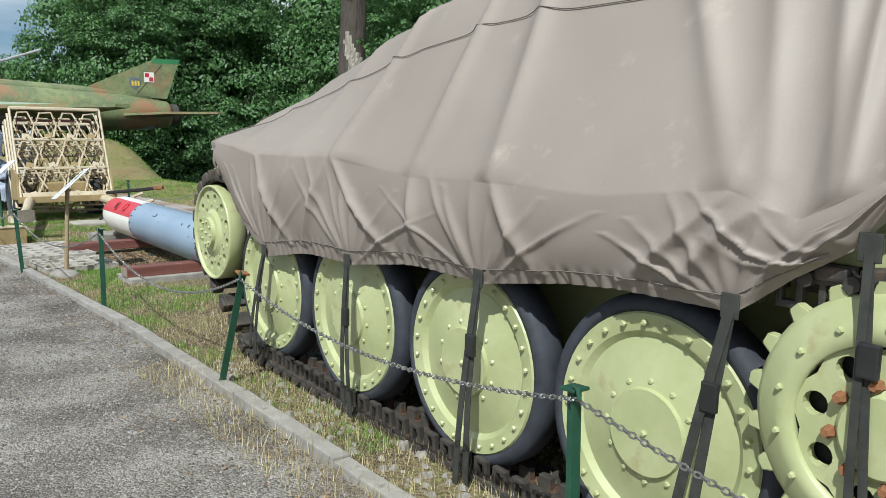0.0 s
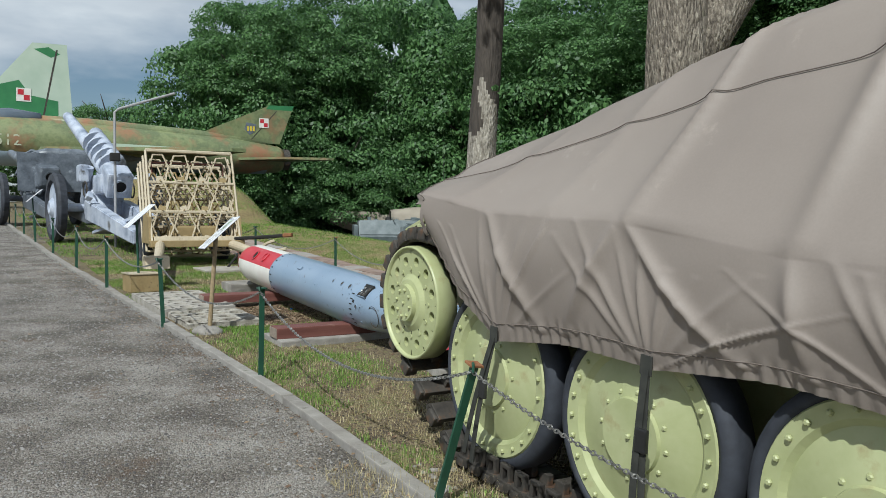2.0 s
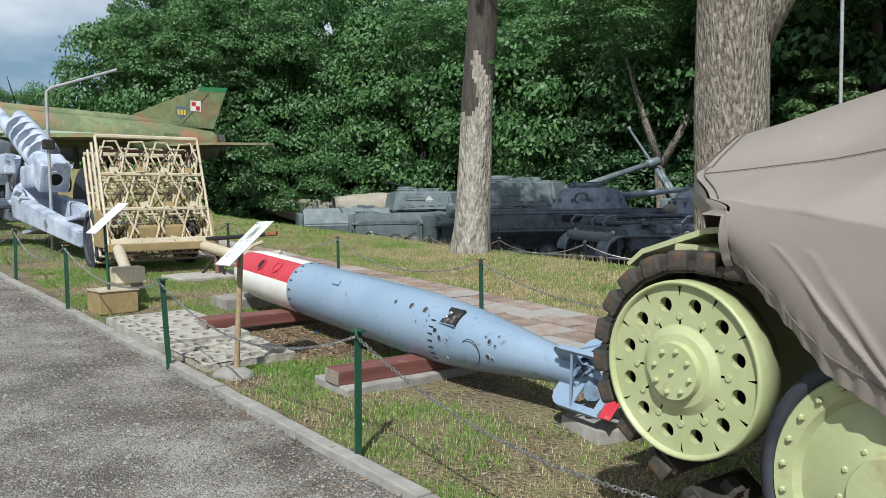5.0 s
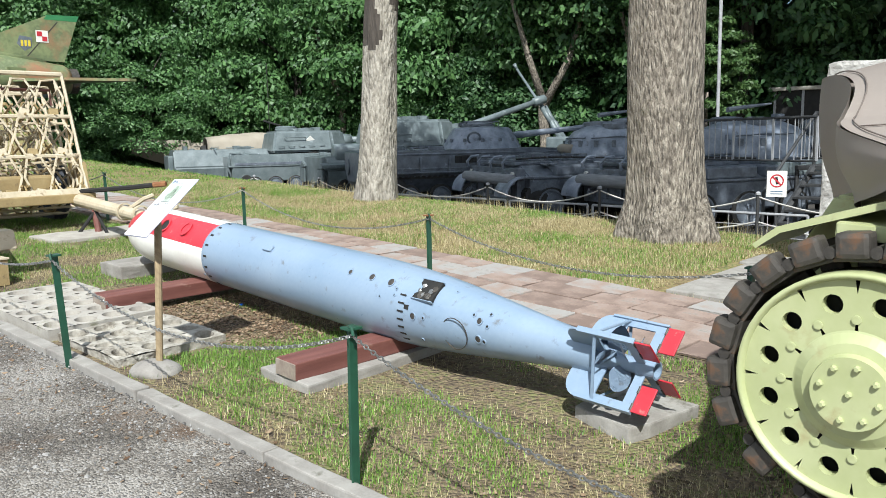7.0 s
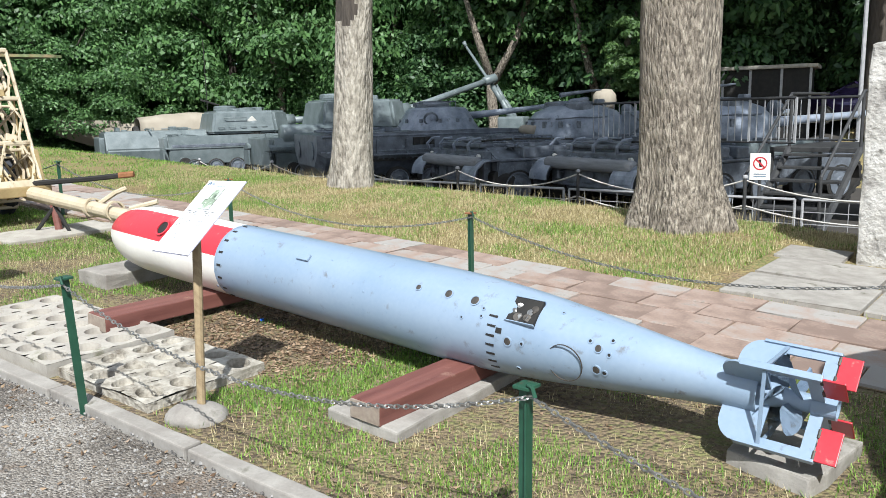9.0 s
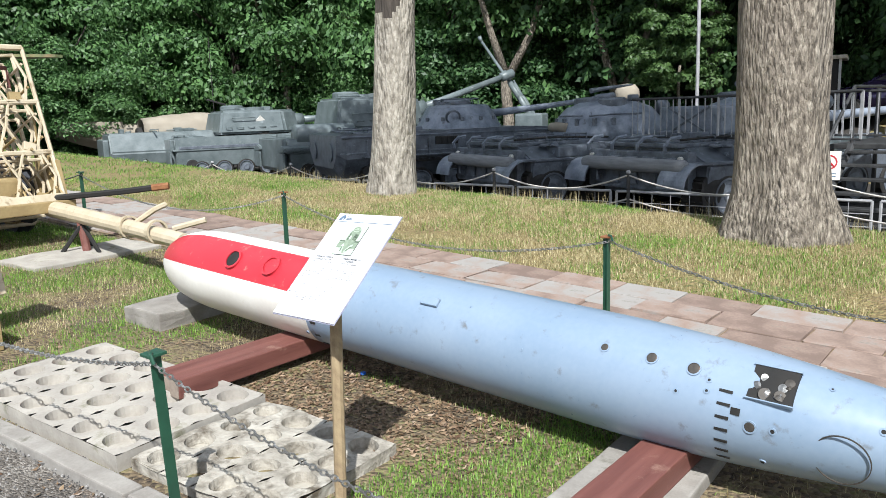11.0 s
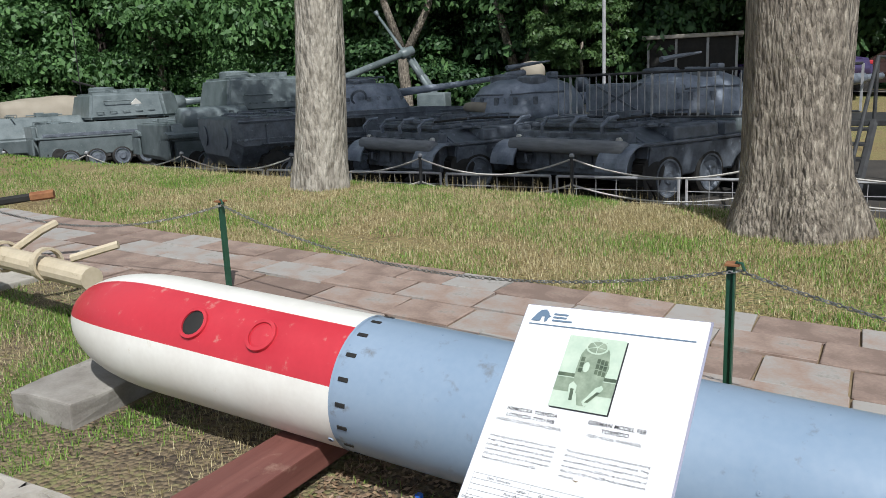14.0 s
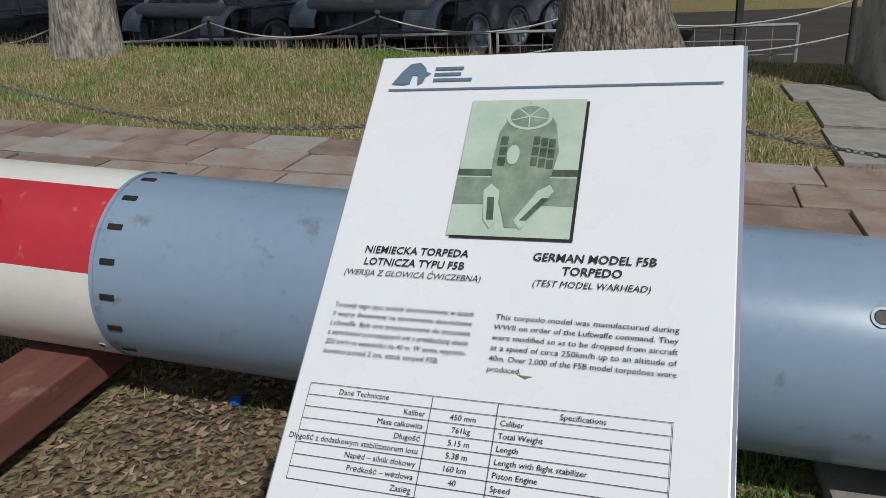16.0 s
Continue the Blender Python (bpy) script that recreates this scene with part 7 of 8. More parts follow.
rod("trail_handle", [(0.50, -1.95, 0.28), (0.65, -2.15, 0.34)], 0.022, CREAM)
part("spade", prism([(-0.10, -0.05), (0.10, -0.05), (0.14, 0.10), (-0.06, 0.10)], -0.14, 0.14, 0.006), CREAM, launcher).matrix_basis = pose(-1.05, -2.35, 0.18)
rod("prop_leg", [(0.46, -0.62, 0.32), (0.46, -0.70, -0.02)], 0.035, TIMBER, None, 8)
for a in (40, 160, 280):
    rod("prop_brace", [(0.46, -0.66, 0.24), (0.46 + 0.2 * math.cos(radians(a)), -0.66 + 0.2 * math.sin(radians(a)), -0.02)], 0.018, DARK)
rod("pull_bar", [(0.55, 0.0, 0.42), (0.95, -0.5, 0.46), (1.18, -0.75, 0.49)], 0.028, DARK)
rod("pull_grip", [(1.12, -0.69, 0.483), (1.22, -0.80, 0.495)], 0.032, RUST)

crate = thing("wooden_crate", "pale open plywood box under the launcher trail", "crate", upright(2.66, 12.62, 6))
for x0, x1, y0, y1 in ((-0.17, -0.155, -0.17, 0.17), (0.155, 0.17, -0.17, 0.17), (-0.155, 0.155, 0.155, 0.17), (-0.155, 0.155, -0.17, -0.155)):
    part("side", boxed(x0, x1, y0, y1, 0, 0.20, 0.002), OCHRE, crate)
part("lid", boxed(-0.18, 0.18, -0.18, 0.18, 0.20, 0.215, 0.003), CREAM, crate)
pad(3.75, 4.9, 14.2, 14.75, 0.04, 5, CONCRETE, "concrete slab under the launcher prop")

# frame of bent steel standing behind the launcher
bent = thing("lamp_arm", "bent pale steel arm with a small floodlight", "lamp", upright(3.3, 19.0))
part("pole", bar([(0, 0, 0), (0, 0, 2.55), (0.08, 0, 2.62), (1.1, 0, 3.0)], 0.025, 8), GREYSTEEL, bent)
part("floodlight", boxed(-0.09, 0.09, -0.07, 0.07, 1.62, 1.78, 0.02), DARK, bent)

# ---- howitzer ----
CAMO = material("grey_blue_camouflage", [(0.20, 0.235, 0.31), (0.40, 0.44, 0.53), (0.55, 0.58, 0.64)], 3.2, 0.55, bump=0.3, fine=30, stains=((0.12, 0.115, 0.11), 0.42, 4))


def howitzer(n, s, turn, mat, label, up, size=1.0):
    t = thing("howitzer", label, "gun", upright(n, s, turn))
    for sg in (-1, 1):
        w = part("wheel", turned([(0, 0.06), (0.12, 0.09), (0.16, 0.02), (0.50, -0.01), (0.54, 0.06), (0.66, 0.05), (0.69, 0.0), (0.66, -0.12), (0, -0.12)], 36, "X", pose(0, 0, 0, 0, 0, 0 if sg > 0 else 180)), RUBBER, t)
        w.matrix_basis = pose(sg * 0.95, 0, 0.68)
        part("rim", turned([(0, 0.07), (0.12, 0.10), (0.2, 0.03), (0.5, 0.005), (0.52, 0.0), (0, -0.02)], 30, "X", pose(0, 0, 0, 0, 0, 0 if sg > 0 else 180)), mat, w)
    part("axle", bar([(-0.9, 0, 0.68), (0.9, 0, 0.68)], 0.08, 10), mat, t)
    part("cradle", boxed(-0.26, 0.26, -0.8, 0.6, 0.95, 1.35, 0.06), mat, t)
    part("saddle", turned([(0.42, 0.55), (0.40, 0.75), (0.30, 1.05), (0.0, 1.06)], 20), mat, t)
    d = Vector((-0.05, math.cos(radians(up)), math.sin(radians(up)))).normalized()
    b0 = Vector((0, -0.55, 1.35))
    part("barrel", bar([b0 - d * 0.3, b0 + d * 0.4, b0 + d * 1.4, b0 + d * 3.4, b0 + d * 3.45], [0.20, 0.20, 0.15, 0.11, 0.10], 18), mat, t, soft=True)
    part("recuperator", bar([b0 + d * 0.0 + Vector((0.12, 0, 0.26)), b0 + d * 1.6 + Vector((0.12, 0, 0.26)), b0 + d * 1.65 + Vector((0.12, 0, 0.26))], [0.14, 0.14, 0.08], 16), mat, t, soft=True)
    for k in range(5):
        c = b0 + d * (0.15 + 0.3 * k) + Vector((0.06, 0, 0.13))
        part("barrel_band", bar([c - d * 0.03, c + d * 0.03], 0.27, 14), mat, t)
    bb = part("breech_block", boxed(-0.24, 0.24, -0.28, 0.28, -0.25, 0.25, 0.05), mat, t)
    bb.matrix_basis = Matrix.Translation(b0 - d * 0.35) @ pose(0, 0, 0, up)
    part("breech_ring", turned([(0.15, -0.30), (0.15, -0.26), (0.11, -0.26), (0.11, -0.30)], 20, "Y", None, True), mat, bb)
    part("breech_bore", turned([(0.11, -0.285), (0, -0.285)], 16, "Y"), DARK, bb)
    for sg in (-1, 1):
        part("trail", prism([(-0.2, 0.45), (-3.6, 0.05), (-3.6, 0.28), (-0.2, 0.85)], sg * 0.34 - 0.10, sg * 0.34 + 0.10, 0.02), mat, t)
        part("handwheel", turned([(0.16, -0.012), (0.16, 0.012), (0.135, 0.012), (0.135, -0.012)], 20, "X", pose(sg * 0.45, -0.35, 1.05), True), STEEL, t)
        part("equilibrator", bar([(sg * 0.33, 0.25, 0.8), (sg * 0.33, -0.15, 1.5)], 0.09, 12), mat, t)
    part("trail_plate", boxed(-0.34, 0.34, -3.4, -0.4, 0.10, 0.16, 0.01), mat, t).matrix_basis = pose(0, 0, 0.02, -6)
    part("sight_box", boxed(-0.52, -0.34, -0.2, 0.1, 1.2, 1.55, 0.03), mat, t)
    for k in range(8):
        part("fitting", boxed(-0.06, 0.06, -0.08, 0.08, -0.06, 0.06, 0.02), mat, t).matrix_basis = pose(random.uniform(-0.5, 0.4), random.uniform(-0.8, 0.3), random.uniform(0.7, 1.5), random.uniform(0, 60), random.uniform(0, 60))
    return t


howitzer(3.3, 20.4, 6, CAMO, "grey blue camouflaged howitzer with its barrel raised", 25)
howitzer(2.5, 26.6, 8, ARMOUR, "dark green field gun with a shield beyond the howitzer", 12)
sh = thing("gun_shield", "dark curved steel gun shield", "gun shield", upright(2.8, 25.9, 6))
part("plate", prism([(0, 0.9), (0.04, 0.9), (0.14, 1.9), (0.10, 1.9)], -0.85, 0.95, 0.01), ARMOUR, sh)
part("stay", bar([(0.4, 0.1, 1.7), (0.5, 0.7, 0.9)], 0.03, 6), RUST, sh)

# ---- jet aircraft ----
JETGREEN = material("aircraft_camouflage", [(0.12, 0.155, 0.07), (0.22, 0.25, 0.12), (0.13, 0.16, 0.08), (0.24, 0.26, 0.14)], 0.9, 0.45, bump=0.08, fine=8, relief=0.003, stains=((0.30, 0.155, 0.085), 0.75, 0.7))
JETBELLY = material("aircraft_pale_blue", [(0.22, 0.28, 0.34), (0.30, 0.36, 0.42)], 1.0, 0.45, bump=0.05)
FINGREEN = material("fin_bright_green", [(0.03, 0.16, 0.06), (0.05, 0.22, 0.08)], 2, 0.5)
FINPALE = material("fin_pale_green", [(0.40, 0.50, 0.40), (0.52, 0.60, 0.50)], 1.0, 0.5)
GLASS = material("canopy_glass", [(0.08, 0.10, 0.13), (0.14, 0.17, 0.20)], 2, 0.1, bump=0.0)
STENCIL = material("pale_stencil_paint", [(0.40, 0.42, 0.30), (0.50, 0.52, 0.38)], 9, 0.6)


def body_of_rings(secs, seg=24):
    """Oval sections: x, z, half width, half height."""
    bm = bmesh.new()
    rings = [[bm.verts.new((x, w * math.cos(2 * math.pi * k / seg), z + h * math.sin(2 * math.pi * k / seg))) for k in range(seg)] for x, z, w, h in secs]
    for a, b in zip(rings, rings[1:]):
        for k in range(seg):
            bm.faces.new((a[k], a[(k + 1) % seg], b[(k + 1) % seg], b[k]))
    bm.faces.new(rings[0][::-1])
    bm.faces.new(rings[-1])
    bmesh.ops.recalc_face_normals(bm, faces=bm.faces)
    return bm


def slab_of(pts, thick, axis):
    """A thin solid from an outline; axis: the one that it is thin along."""
    bm = bmesh.new()
    lay = []
    for d in (-thick, thick):
        lay.append([bm.verts.new((a, d, b) if axis == "y" else (a, b, d)) for a, b in pts])
    bm.faces.new(lay[0])
    bm.faces.new(lay[1][::-1])
    for i in range(len(pts)):
        j = (i + 1) % len(pts)
        bm.faces.new((lay[0][i], lay[1][i], lay[1][j], lay[0][j]))
    bmesh.ops.recalc_face_normals(bm, faces=bm.faces)
    return bm


def checker(parent, x, y, z, size, dx=0.0):
    b = part("roundel", boxed(-size, size, -0.01, 0.0, -size, size), WHITE, parent, "red and white chequered square")
    b.matrix_basis = pose(x, y, z)
    for sx, sz in ((-1, 1), (1, -1)):
        part("roundel_square", boxed(min(0, sx) * size * 0.8, max(0, sx) * size * 0.8, -0.018, -0.011, min(0, sz) * size * 0.8, max(0, sz) * size * 0.8), RED, b)


# x runs to the tail, y away, z up from its ground
jet = thing("jet_aircraft", "green and brown camouflaged jet aircraft with a swept tail fin", "aircraft", Matrix.Translation(AX_S * 38 + Vector((0, 0, 1.35))) @ pose(0, 0, 0, 0, 0, BEARING))
part("fuselage", body_of_rings([(-6.0, 2.55, 0.45, 0.45), (-5.7, 2.55, 0.62, 0.62), (-3, 2.6, 0.78, 0.80), (0.5, 2.68, 0.85, 0.92), (3.5, 2.68, 0.88, 0.95), (8, 2.52, 0.88, 0.88), (11, 2.45, 0.82, 0.80), (13.0, 2.40, 0.62, 0.60), (13.2, 2.40, 0.5, 0.5)]), JETGREEN, jet, soft=True)
part("spine", body_of_rings([(3.2, 3.4, 0.35, 0.32), (5, 3.42, 0.36, 0.30), (9.5, 3.25, 0.30, 0.28), (12.4, 3.0, 0.2, 0.2)], 16), JETGREEN, jet, soft=True)
part("belly", body_of_rings([(-5.4, 2.30, 0.5, 0.45), (0, 2.25, 0.74, 0.56), (8, 2.15, 0.76, 0.55), (12.4, 2.12, 0.5, 0.4)], 16), JETBELLY, jet, soft=True)
part("canopy", body_of_rings([(0.4, 3.35, 0.2, 0.1), (1.2, 3.5, 0.36, 0.32), (2.2, 3.55, 0.38, 0.38), (3.3, 3.5, 0.34, 0.3)], 16), GLASS, jet, soft=True)
part("tail_fin", slab_of([(8.6, 3.2), (9.6, 3.45), (12.55, 4.80), (13.75, 4.85), (13.1, 3.1)], 0.09, "y"), JETGREEN, jet)
part("fin_tip", slab_of([(12.45, 4.66), (12.6, 4.84), (13.78, 4.89), (13.68, 4.66)], 0.095, "y"), FINGREEN, jet)
part("dorsal_fillet", slab_of([(7.0, 3.3), (9.2, 3.55), (9.8, 3.2)], 0.12, "y"), OCHRE, jet)
part("rudder_line", slab_of([(11.75, 3.25), (11.80, 3.25), (12.98, 4.60), (12.93, 4.60)], 0.096, "y"), STEEL, jet)
checker(jet, 12.35, -0.10, 4.02, 0.22)
part("badge", slab_of([(11.55, 4.0), (12.0, 3.95), (11.95, 3.6), (11.7, 3.45), (11.45, 3.7)], 0.10, "y"), ARMOUR, jet)
for k in range(3):
    part("badge_mark", slab_of([(11.58 + k * 0.13, 3.62), (11.66 + k * 0.13, 3.62), (11.66 + k * 0.13, 3.84), (11.58 + k * 0.13, 3.84)], 0.105, "y"), material("yellow_paint", [(0.6, 0.45, 0.03), (0.7, 0.55, 0.05)], 9, 0.5), jet)
part("stabiliser", slab_of([(10.8, -0.6), (12.3, -2.3), (14.3, -3.0), (14.6, -2.9), (13.0, -0.6)], 0.05, "z"), JETGREEN, jet).matrix_basis = pose(0, 0, 2.30)
part("wing", slab_of([(3.0, -0.7), (6.0, -2.6), (9.6, -4.6), (10.2, -4.5), (9.4, -0.7)], 0.07, "z"), JETGREEN, jet).matrix_basis = pose(0, 0, 2.35)
part("wing_fence", slab_of([(4.6, 2.42), (9.6, 2.42), (9.8, 2.55), (4.6, 2.6)], 0.04, "y"), FINPALE, jet).matrix_basis = pose(0, -1.9, 0.0)
part("exhaust", turned([(0.48, 13.1), (0.48, 13.5), (0.42, 13.5), (0.42, 13.1)], 22, "X", pose(0, 0, 2.40), True), STEEL, jet)
part("drop_tank", body_of_rings([(2.6, 1.75, 0.05, 0.05), (3.4, 1.75, 0.26, 0.26), (5.4, 1.75, 0.28, 0.28), (6.8, 1.75, 0.05, 0.05)], 16), ARMOUR, jet, soft=True).matrix_basis = pose(0, -1.6, 0.3)
for x, y in ((0.3, 0), (7.4, -1.2), (7.4, 1.2)):
    part("gear_leg", bar([(x, y, 0.2), (x, y * 0.8, 2.1)], 0.08, 8), STEEL, jet)
    part("gear_wheel", turned([(0, 0.1), (0.2, 0.12), (0.34, 0.08), (0.36, 0), (0.34, -0.1), (0, -0.1)], 20, "Y"), RUBBER, jet).matrix_basis = pose(x, y, 0.36 if x < 1 else 0.75)
num = lettering(jet, "8512", 0, 0, 0.62, STENCIL)
num.name = "number"
num.matrix_basis = pose(1.35, -0.86, 2.42, 90) @ Matrix.Translation((0, 0, 0.0))
part("nose_mark", slab_of([(-1.2, 2.45), (-0.2, 2.75), (0.9, 2.70), (1.2, 2.50), (0.6, 2.35), (-0.6, 2.30)], 0.825, "y"), OCHRE, jet)
part("mark_red", slab_of([(-0.9, 2.42), (0.2, 2.55), (0.9, 2.45), (-0.2, 2.36)], 0.835, "y"), RUST, jet)

mig = thing("jet_aircraft", "green and pale grey jet aircraft with a tall swept fin", "aircraft", Matrix.Translation(AX_S * 46 + AX_N * 0 + Vector((0, 0, 1.7))) @ pose(0, 0, 0, 0, 0, BEARING))
part("fuselage", body_of_rings([(-9, 3.0, 0.7, 0.7), (-4, 3.2, 0.95, 1.0), (2, 3.5, 0.9, 1.0), (5.0, 3.4, 0.6, 0.62)]), FINPALE, mig, soft=True)
part("tail_fin", slab_of([(-0.8, 4.0), (0.8, 4.3), (3.5, 7.75), (5.0, 7.8), (5.25, 4.0)], 0.10, "y"), FINPALE, mig)
part("fin_patch", slab_of([(0.9, 4.35), (2.0, 5.6), (2.9, 5.9), (3.4, 5.2), (4.6, 5.0), (4.6, 4.1), (1.6, 4.05)], 0.105, "y"), FINGREEN, mig)
part("fin_patch", slab_of([(3.55, 7.45), (4.2, 7.6), (4.7, 7.3), (4.3, 7.1)], 0.105, "y"), FINGREEN, mig)
checker(mig, 3.1, -0.11, 5.2, 0.32)
part("rudder_line", slab_of([(3.9, 4.2), (3.98, 4.2), (4.6, 7.5), (4.52, 7.5)], 0.108, "y"), STEEL, mig)
part("stabiliser", slab_of([(2.4, -0.5), (4.2, -2.6), (5.6, -2.7), (5.4, -0.5)], 0.06, "z"), ARMOUR, mig).matrix_basis = pose(0, 0, 3.75, 8)
num = lettering(mig, "1602", 0, 0, 0.55, INK)
num.name = "number"
num.matrix_basis = pose(-0.6, -0.93, 3.95, 90)
for x, y in ((-6, 0), (1, -1.3), (1, 1.3)):
    part("gear_leg", bar([(x, y, 0.0), (x, y * 0.6, 2.9)], 0.09, 8), STEEL, mig)


# ---- the two trees on the bank ----
def leafy_twigs(parent, spots, leaves, size, spread, mat, seed):
    rng = np.random.default_rng(seed)
    for k, p in enumerate(spots):
        me = crown_mesh("twig_leaves", mat, 5, leaves, size, (spread, spread, spread * 0.5), seed + k)
        o = new("foliage", me)
        o["kind"] = "stuff"
        o.parent = parent
        o.matrix_basis = Matrix.Translation(p)


big = thing("tree", "tall tree with ridged grey bark rooted in the grass bank", "tree", upright(8.75, 10.08, 0, -0.06))
part("trunk", trunk_bm(9, 0.40, 0.36, (-0.10, 0.1), 44, 1.55, 0.06, fork=[
    ([(-0.02, 0.05, 2.6), (0.45, -0.25, 3.6), (1.2, -0.8, 5.2), (2.2, -1.4, 7.5)], [0.30, 0.27, 0.24, 0.16]),
    ([(-0.1, 0.2, 6.5), (-0.9, 0.9, 8.5), (-1.8, 1.8, 10)], [0.22, 0.14, 0.06]),
    ([(0, 0.2, 7.5), (0.2, -1.2, 9.4), (0.4, -2.4, 10.5)], [0.20, 0.12, 0.05])], seed=3.0), BARK, big, "ridged grey brown bark", soft=True)
c = new("crown", CROWN_B)
c.parent = big
c.matrix_basis = Matrix.Translation((1.2, 0.2, 12.5)) @ Matrix.Diagonal((1.15, 1.15, 0.8, 1))
dark = thing("tree", "slender tree with pale bark patches, sun and shade painted on its trunk", "tree", upright(8.95, 15.15, 0, -0.06))
bm = trunk_bm(9, 0.285, 0.20, (0.35, -0.35), 36, 1.25, 0.06, fork=[
    ([(0.15, -0.15, 5.0), (-0.8, 0.4, 6.0), (-2.2, 1.2, 6.4)], [0.14, 0.09, 0.03]),
    ([(0.2, -0.2, 5.6), (1.0, -1.2, 6.8), (1.8, -2.4, 7.2)], [0.14, 0.09, 0.03])], seed=9.0)
bmesh.ops.subdivide_edges(bm, edges=[e for e in bm.edges if abs(e.verts[0].co.z - e.verts[1].co.z) > 0.25 and e.verts[0].co.z + e.verts[1].co.z < 8], cuts=4)
for f in bm.faces:
    q = f.calc_center_median()
    # dark bark above and to one side paints shade; ragged pale patches are real
    f.material_index = 1 if q.z > 2.3 - q.y * 2.2 + 1.9 * noise.noise((q.x * 3, q.y * 3, q.z * 1.2)) else 0
part("trunk", bm, [PALEBARK, BARKDARK], dark, "pale grey lower bark, with shade painted dark above and on one side", soft=True)
c = new("crown", CROWN_B)
c.parent = dark
c.matrix_basis = Matrix.Translation((1.0, 0.6, 9.8)) @ Matrix.Diagonal((0.85, 0.85, 0.7, 1))
leafy_twigs(dark, [(-0.2, 0.75, 2.55), (-0.45, 0.55, 2.9), (0.2, -0.9, 3.0), (0.5, -1.3, 3.3)], 260, 0.055, 0.42, LEAF, 40)

# ---- wood behind ----
TREES = (
    # n, s, scale, crown, crown height, flatten
    (13.0, 45, 1.15, CROWN_A, 5.6, 1.15), (15.5, 47, 1.25, CROWN_A, 5.8, 1.2), (19.5, 46, 1.2, CROWN_A, 5.6, 1.1), (8.6, 58, 0.62, CROWN_A, 2.6, 1.0), (13.6, 44, 0.8, CROWN_A, 9.5, 1.0), (17.5, 45, 0.9, CROWN_A, 10.5, 1.0), (14.5, 43.5, 0.75, CROWN_A, 2.8, 0.9), (18.5, 43, 0.8, CROWN_A, 3.0, 0.9), (22, 44, 1.0, CROWN_A, 3.5, 1.0), (23.5, 47, 1.4, CROWN_A, 8.0, 1.2),
    (3.0, 75, 0.8, CROWN_C, 2.8, 0.8), (-3, 82, 0.8, CROWN_B, 2.8, 0.8), (-8, 80, 1.3, CROWN_C, 3.5, 0.9), (7, 72, 0.9, CROWN_B, 3.2, 0.8), (-14, 78, 1.4, CROWN_B, 4.5, 1.0),
    (27, 42, 1.4, CROWN_A, 6.0, 1.1), (30, 37, 1.5, CROWN_A, 7.0, 1.1), (31, 31, 1.5, CROWN_A, 6.5, 1.2), (33, 26, 1.5, CROWN_A, 7.5, 1.1), (34, 21, 1.4, CROWN_B, 6.5, 1.2), (38, 15, 1.5, CROWN_B, 8.0, 1.1), (40, 9, 1.5, CROWN_B, 8.0, 1.1), (41, 3, 1.5, CROWN_B, 8.0, 1.1), (42, -4, 1.5, CROWN_B, 8.0, 1.1),
    (28, 39, 0.9, CROWN_A, 2.6, 0.9), (29, 34, 0.9, CROWN_A, 2.6, 0.9), (30, 29, 0.9, CROWN_B, 2.4, 0.9), (32, 24, 0.9, CROWN_B, 2.4, 0.9), (36, 19, 0.9, CROWN_B, 2.4, 0.9), (41, 12, 1.0, CROWN_B, 2.6, 0.9), (43, 6, 1.0, CROWN_B, 2.6, 0.9), (44, 0, 1.0, CROWN_B, 2.6, 0.9),
    (36, 44, 1.6, CROWN_A, 6.5, 1.2), (39, 36, 1.6, CROWN_D, 6.5, 1.2), (41, 28, 1.6, CROWN_D, 6.5, 1.2), (43, 20, 1.6, CROWN_D, 6.5, 1.2), (46, 11, 1.8, CROWN_D, 10, 1.2), (48, 2, 1.8, CROWN_D, 10, 1.2), (50, -8, 1.8, CROWN_D, 10, 1.2),
    (45, 46, 2.0, CROWN_D, 5, 1.2), (49, 34, 2.0, CROWN_D, 5, 1.2), (52, 22, 2.0, CROWN_D, 5, 1.2), (54, 10, 2.0, CROWN_D, 5, 1.2), (56, -2, 2.0, CROWN_D, 5, 1.2), (52, -14, 2.0, CROWN_D, 6, 1.2), (30, 56, 2.0, CROWN_D, 6, 1.2), (22, 60, 1.8, CROWN_D, 6, 1.1), (38, 55, 2.0, CROWN_D, 6, 1.2),
)
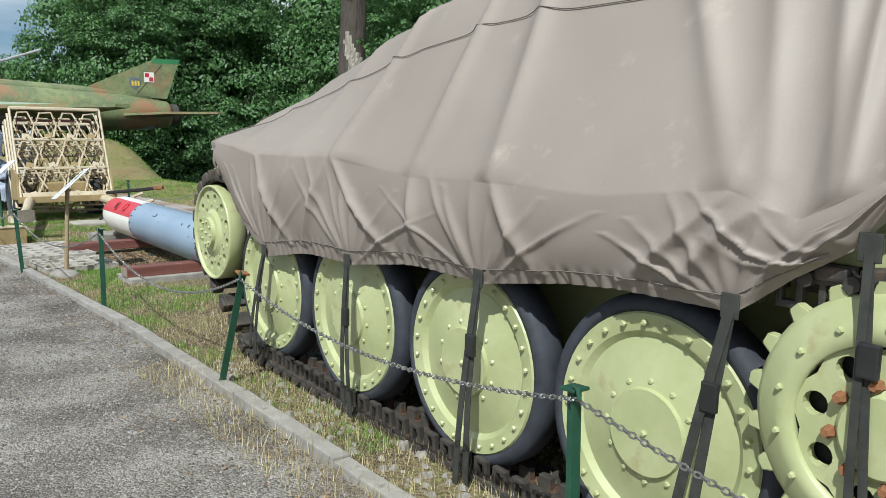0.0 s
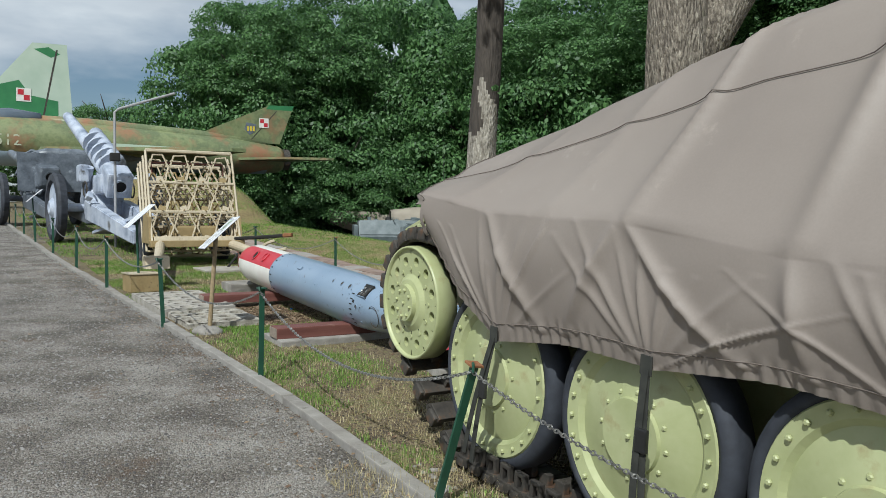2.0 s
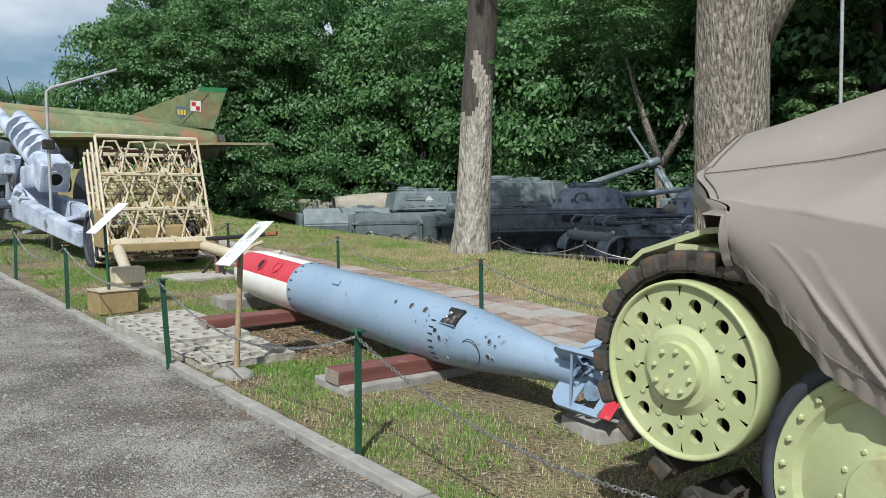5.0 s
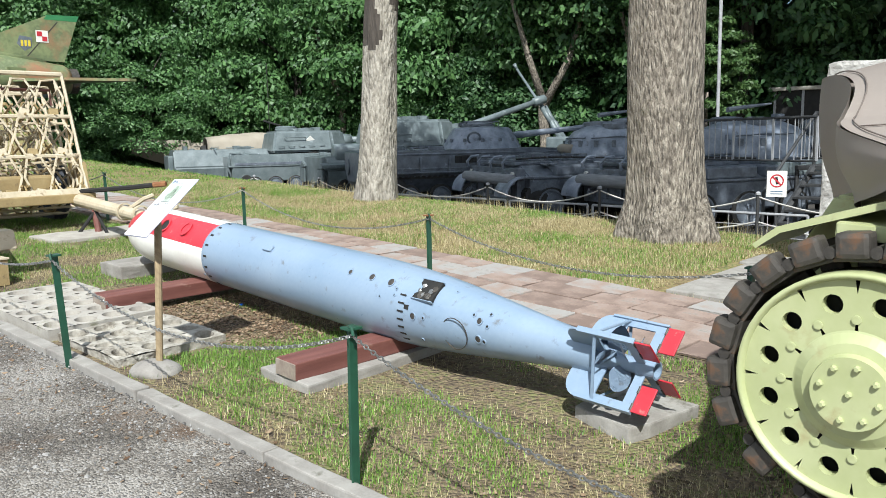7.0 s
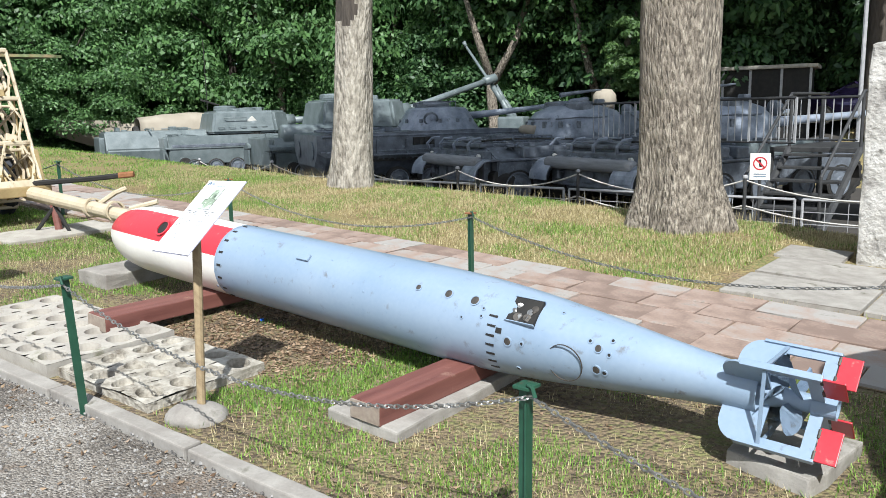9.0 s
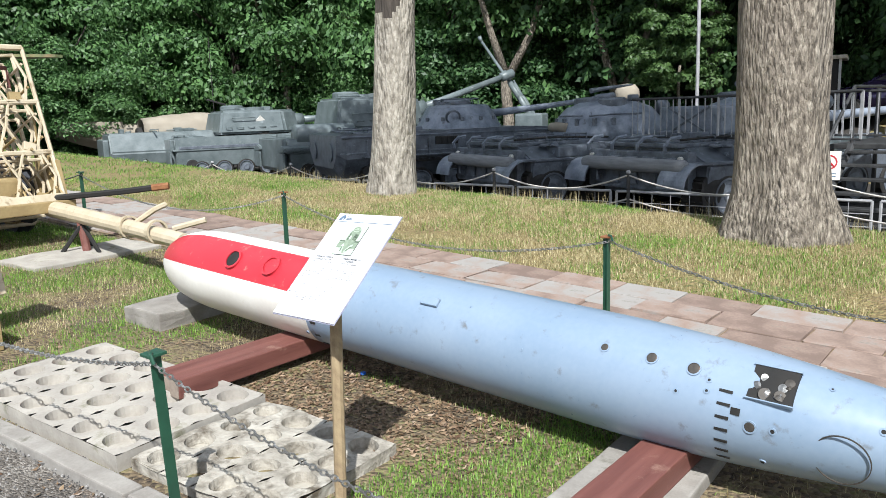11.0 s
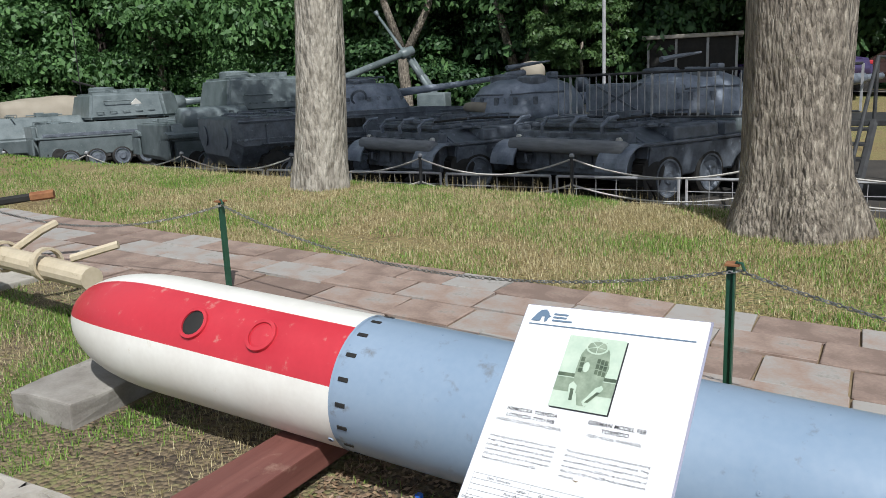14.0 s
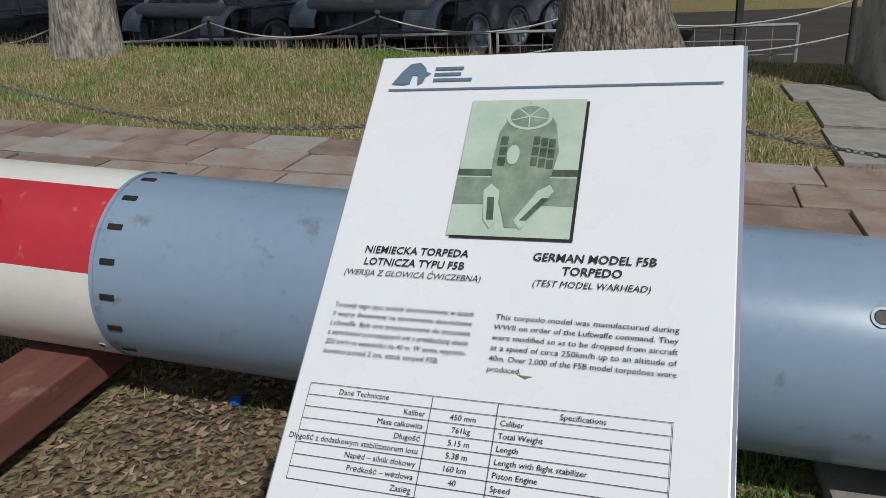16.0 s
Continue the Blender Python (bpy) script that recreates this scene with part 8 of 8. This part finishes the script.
# two trees added with crowns above the view, to shade the wood behind
TREES += ((29.0, 12.0, 1.5, CROWN_D, 12.5, 0.7), (30.5, 18.5, 1.4, CROWN_D, 12.0, 0.7))
for i, (n, s, sc, cr, z, flat_) in enumerate(TREES):
    tree("broad leafy green tree of the dense wood" if cr in (CROWN_A, CROWN_C) else "dark green leafy tree of the dense wood", n, s, z + 1.5, 0.17 * sc + 0.05, cr, sc, z, seed=i * 1.7 + 0.4, group="trees of the wood", flat=flat_)


def bare_fork(n, s, h, r, spread, label, seed):
    t = thing("tree", label, "tree", upright(n, s), "bare forked trunks")
    part("trunk", trunk_bm(h, r, r * 0.8, (0.1, 0.15), 14, 1.3, 0.06, fork=[
        ([(0.1, 0.12, h - 0.4), (0.1 - spread * 0.5, 0.5 * spread, h + 1.4), (-spread, spread, h + 4.0)], [r * 0.75, r * 0.55, r * 0.3]),
        ([(0.1, 0.12, h - 0.4), (0.2 + spread * 0.5, -spread * 0.6, h + 1.3), (spread * 1.2, -spread * 1.3, h + 4.0)], [r * 0.75, r * 0.55, r * 0.3])], seed=seed), BARK, t, soft=True)
    c = new("crown", CROWN_A)
    c.parent = t
    c.matrix_basis = Matrix.Translation((0, 0, h + 6.5)) @ Matrix.Diagonal((0.8, 0.8, 0.6, 1))


bare_fork(27.0, 25.2, 3.6, 0.24, 1.0, "forked grey trunk standing behind the tanks", 2.0)
bare_fork(26.0, 37.0, 4.2, 0.22, 1.0, "slim forked trunk behind the covered trucks", 4.0)
bare_fork(28.0, 33.0, 3.0, 0.26, 0.8, "dark forked trunk in the wood", 6.0)
bare_fork(29.0, 21.5, 2.6, 0.26, 0.9, "leaning forked trunk in the wood", 8.0)
young = thing("tree", "young pale leaved tree beyond the tanks", "tree", upright(27.5, 18.6))
part("trunk", trunk_bm(3.6, 0.09, 0.05, (0.1, 0), 10, 1.2, 0.05, seed=5.0), BARK, young, soft=True)
c = new("crown", CROWN_C)
c.parent = young
c.matrix_basis = Matrix.Translation((0, 0, 4.2)) @ Matrix.Diagonal((0.5, 0.5, 0.5, 1))
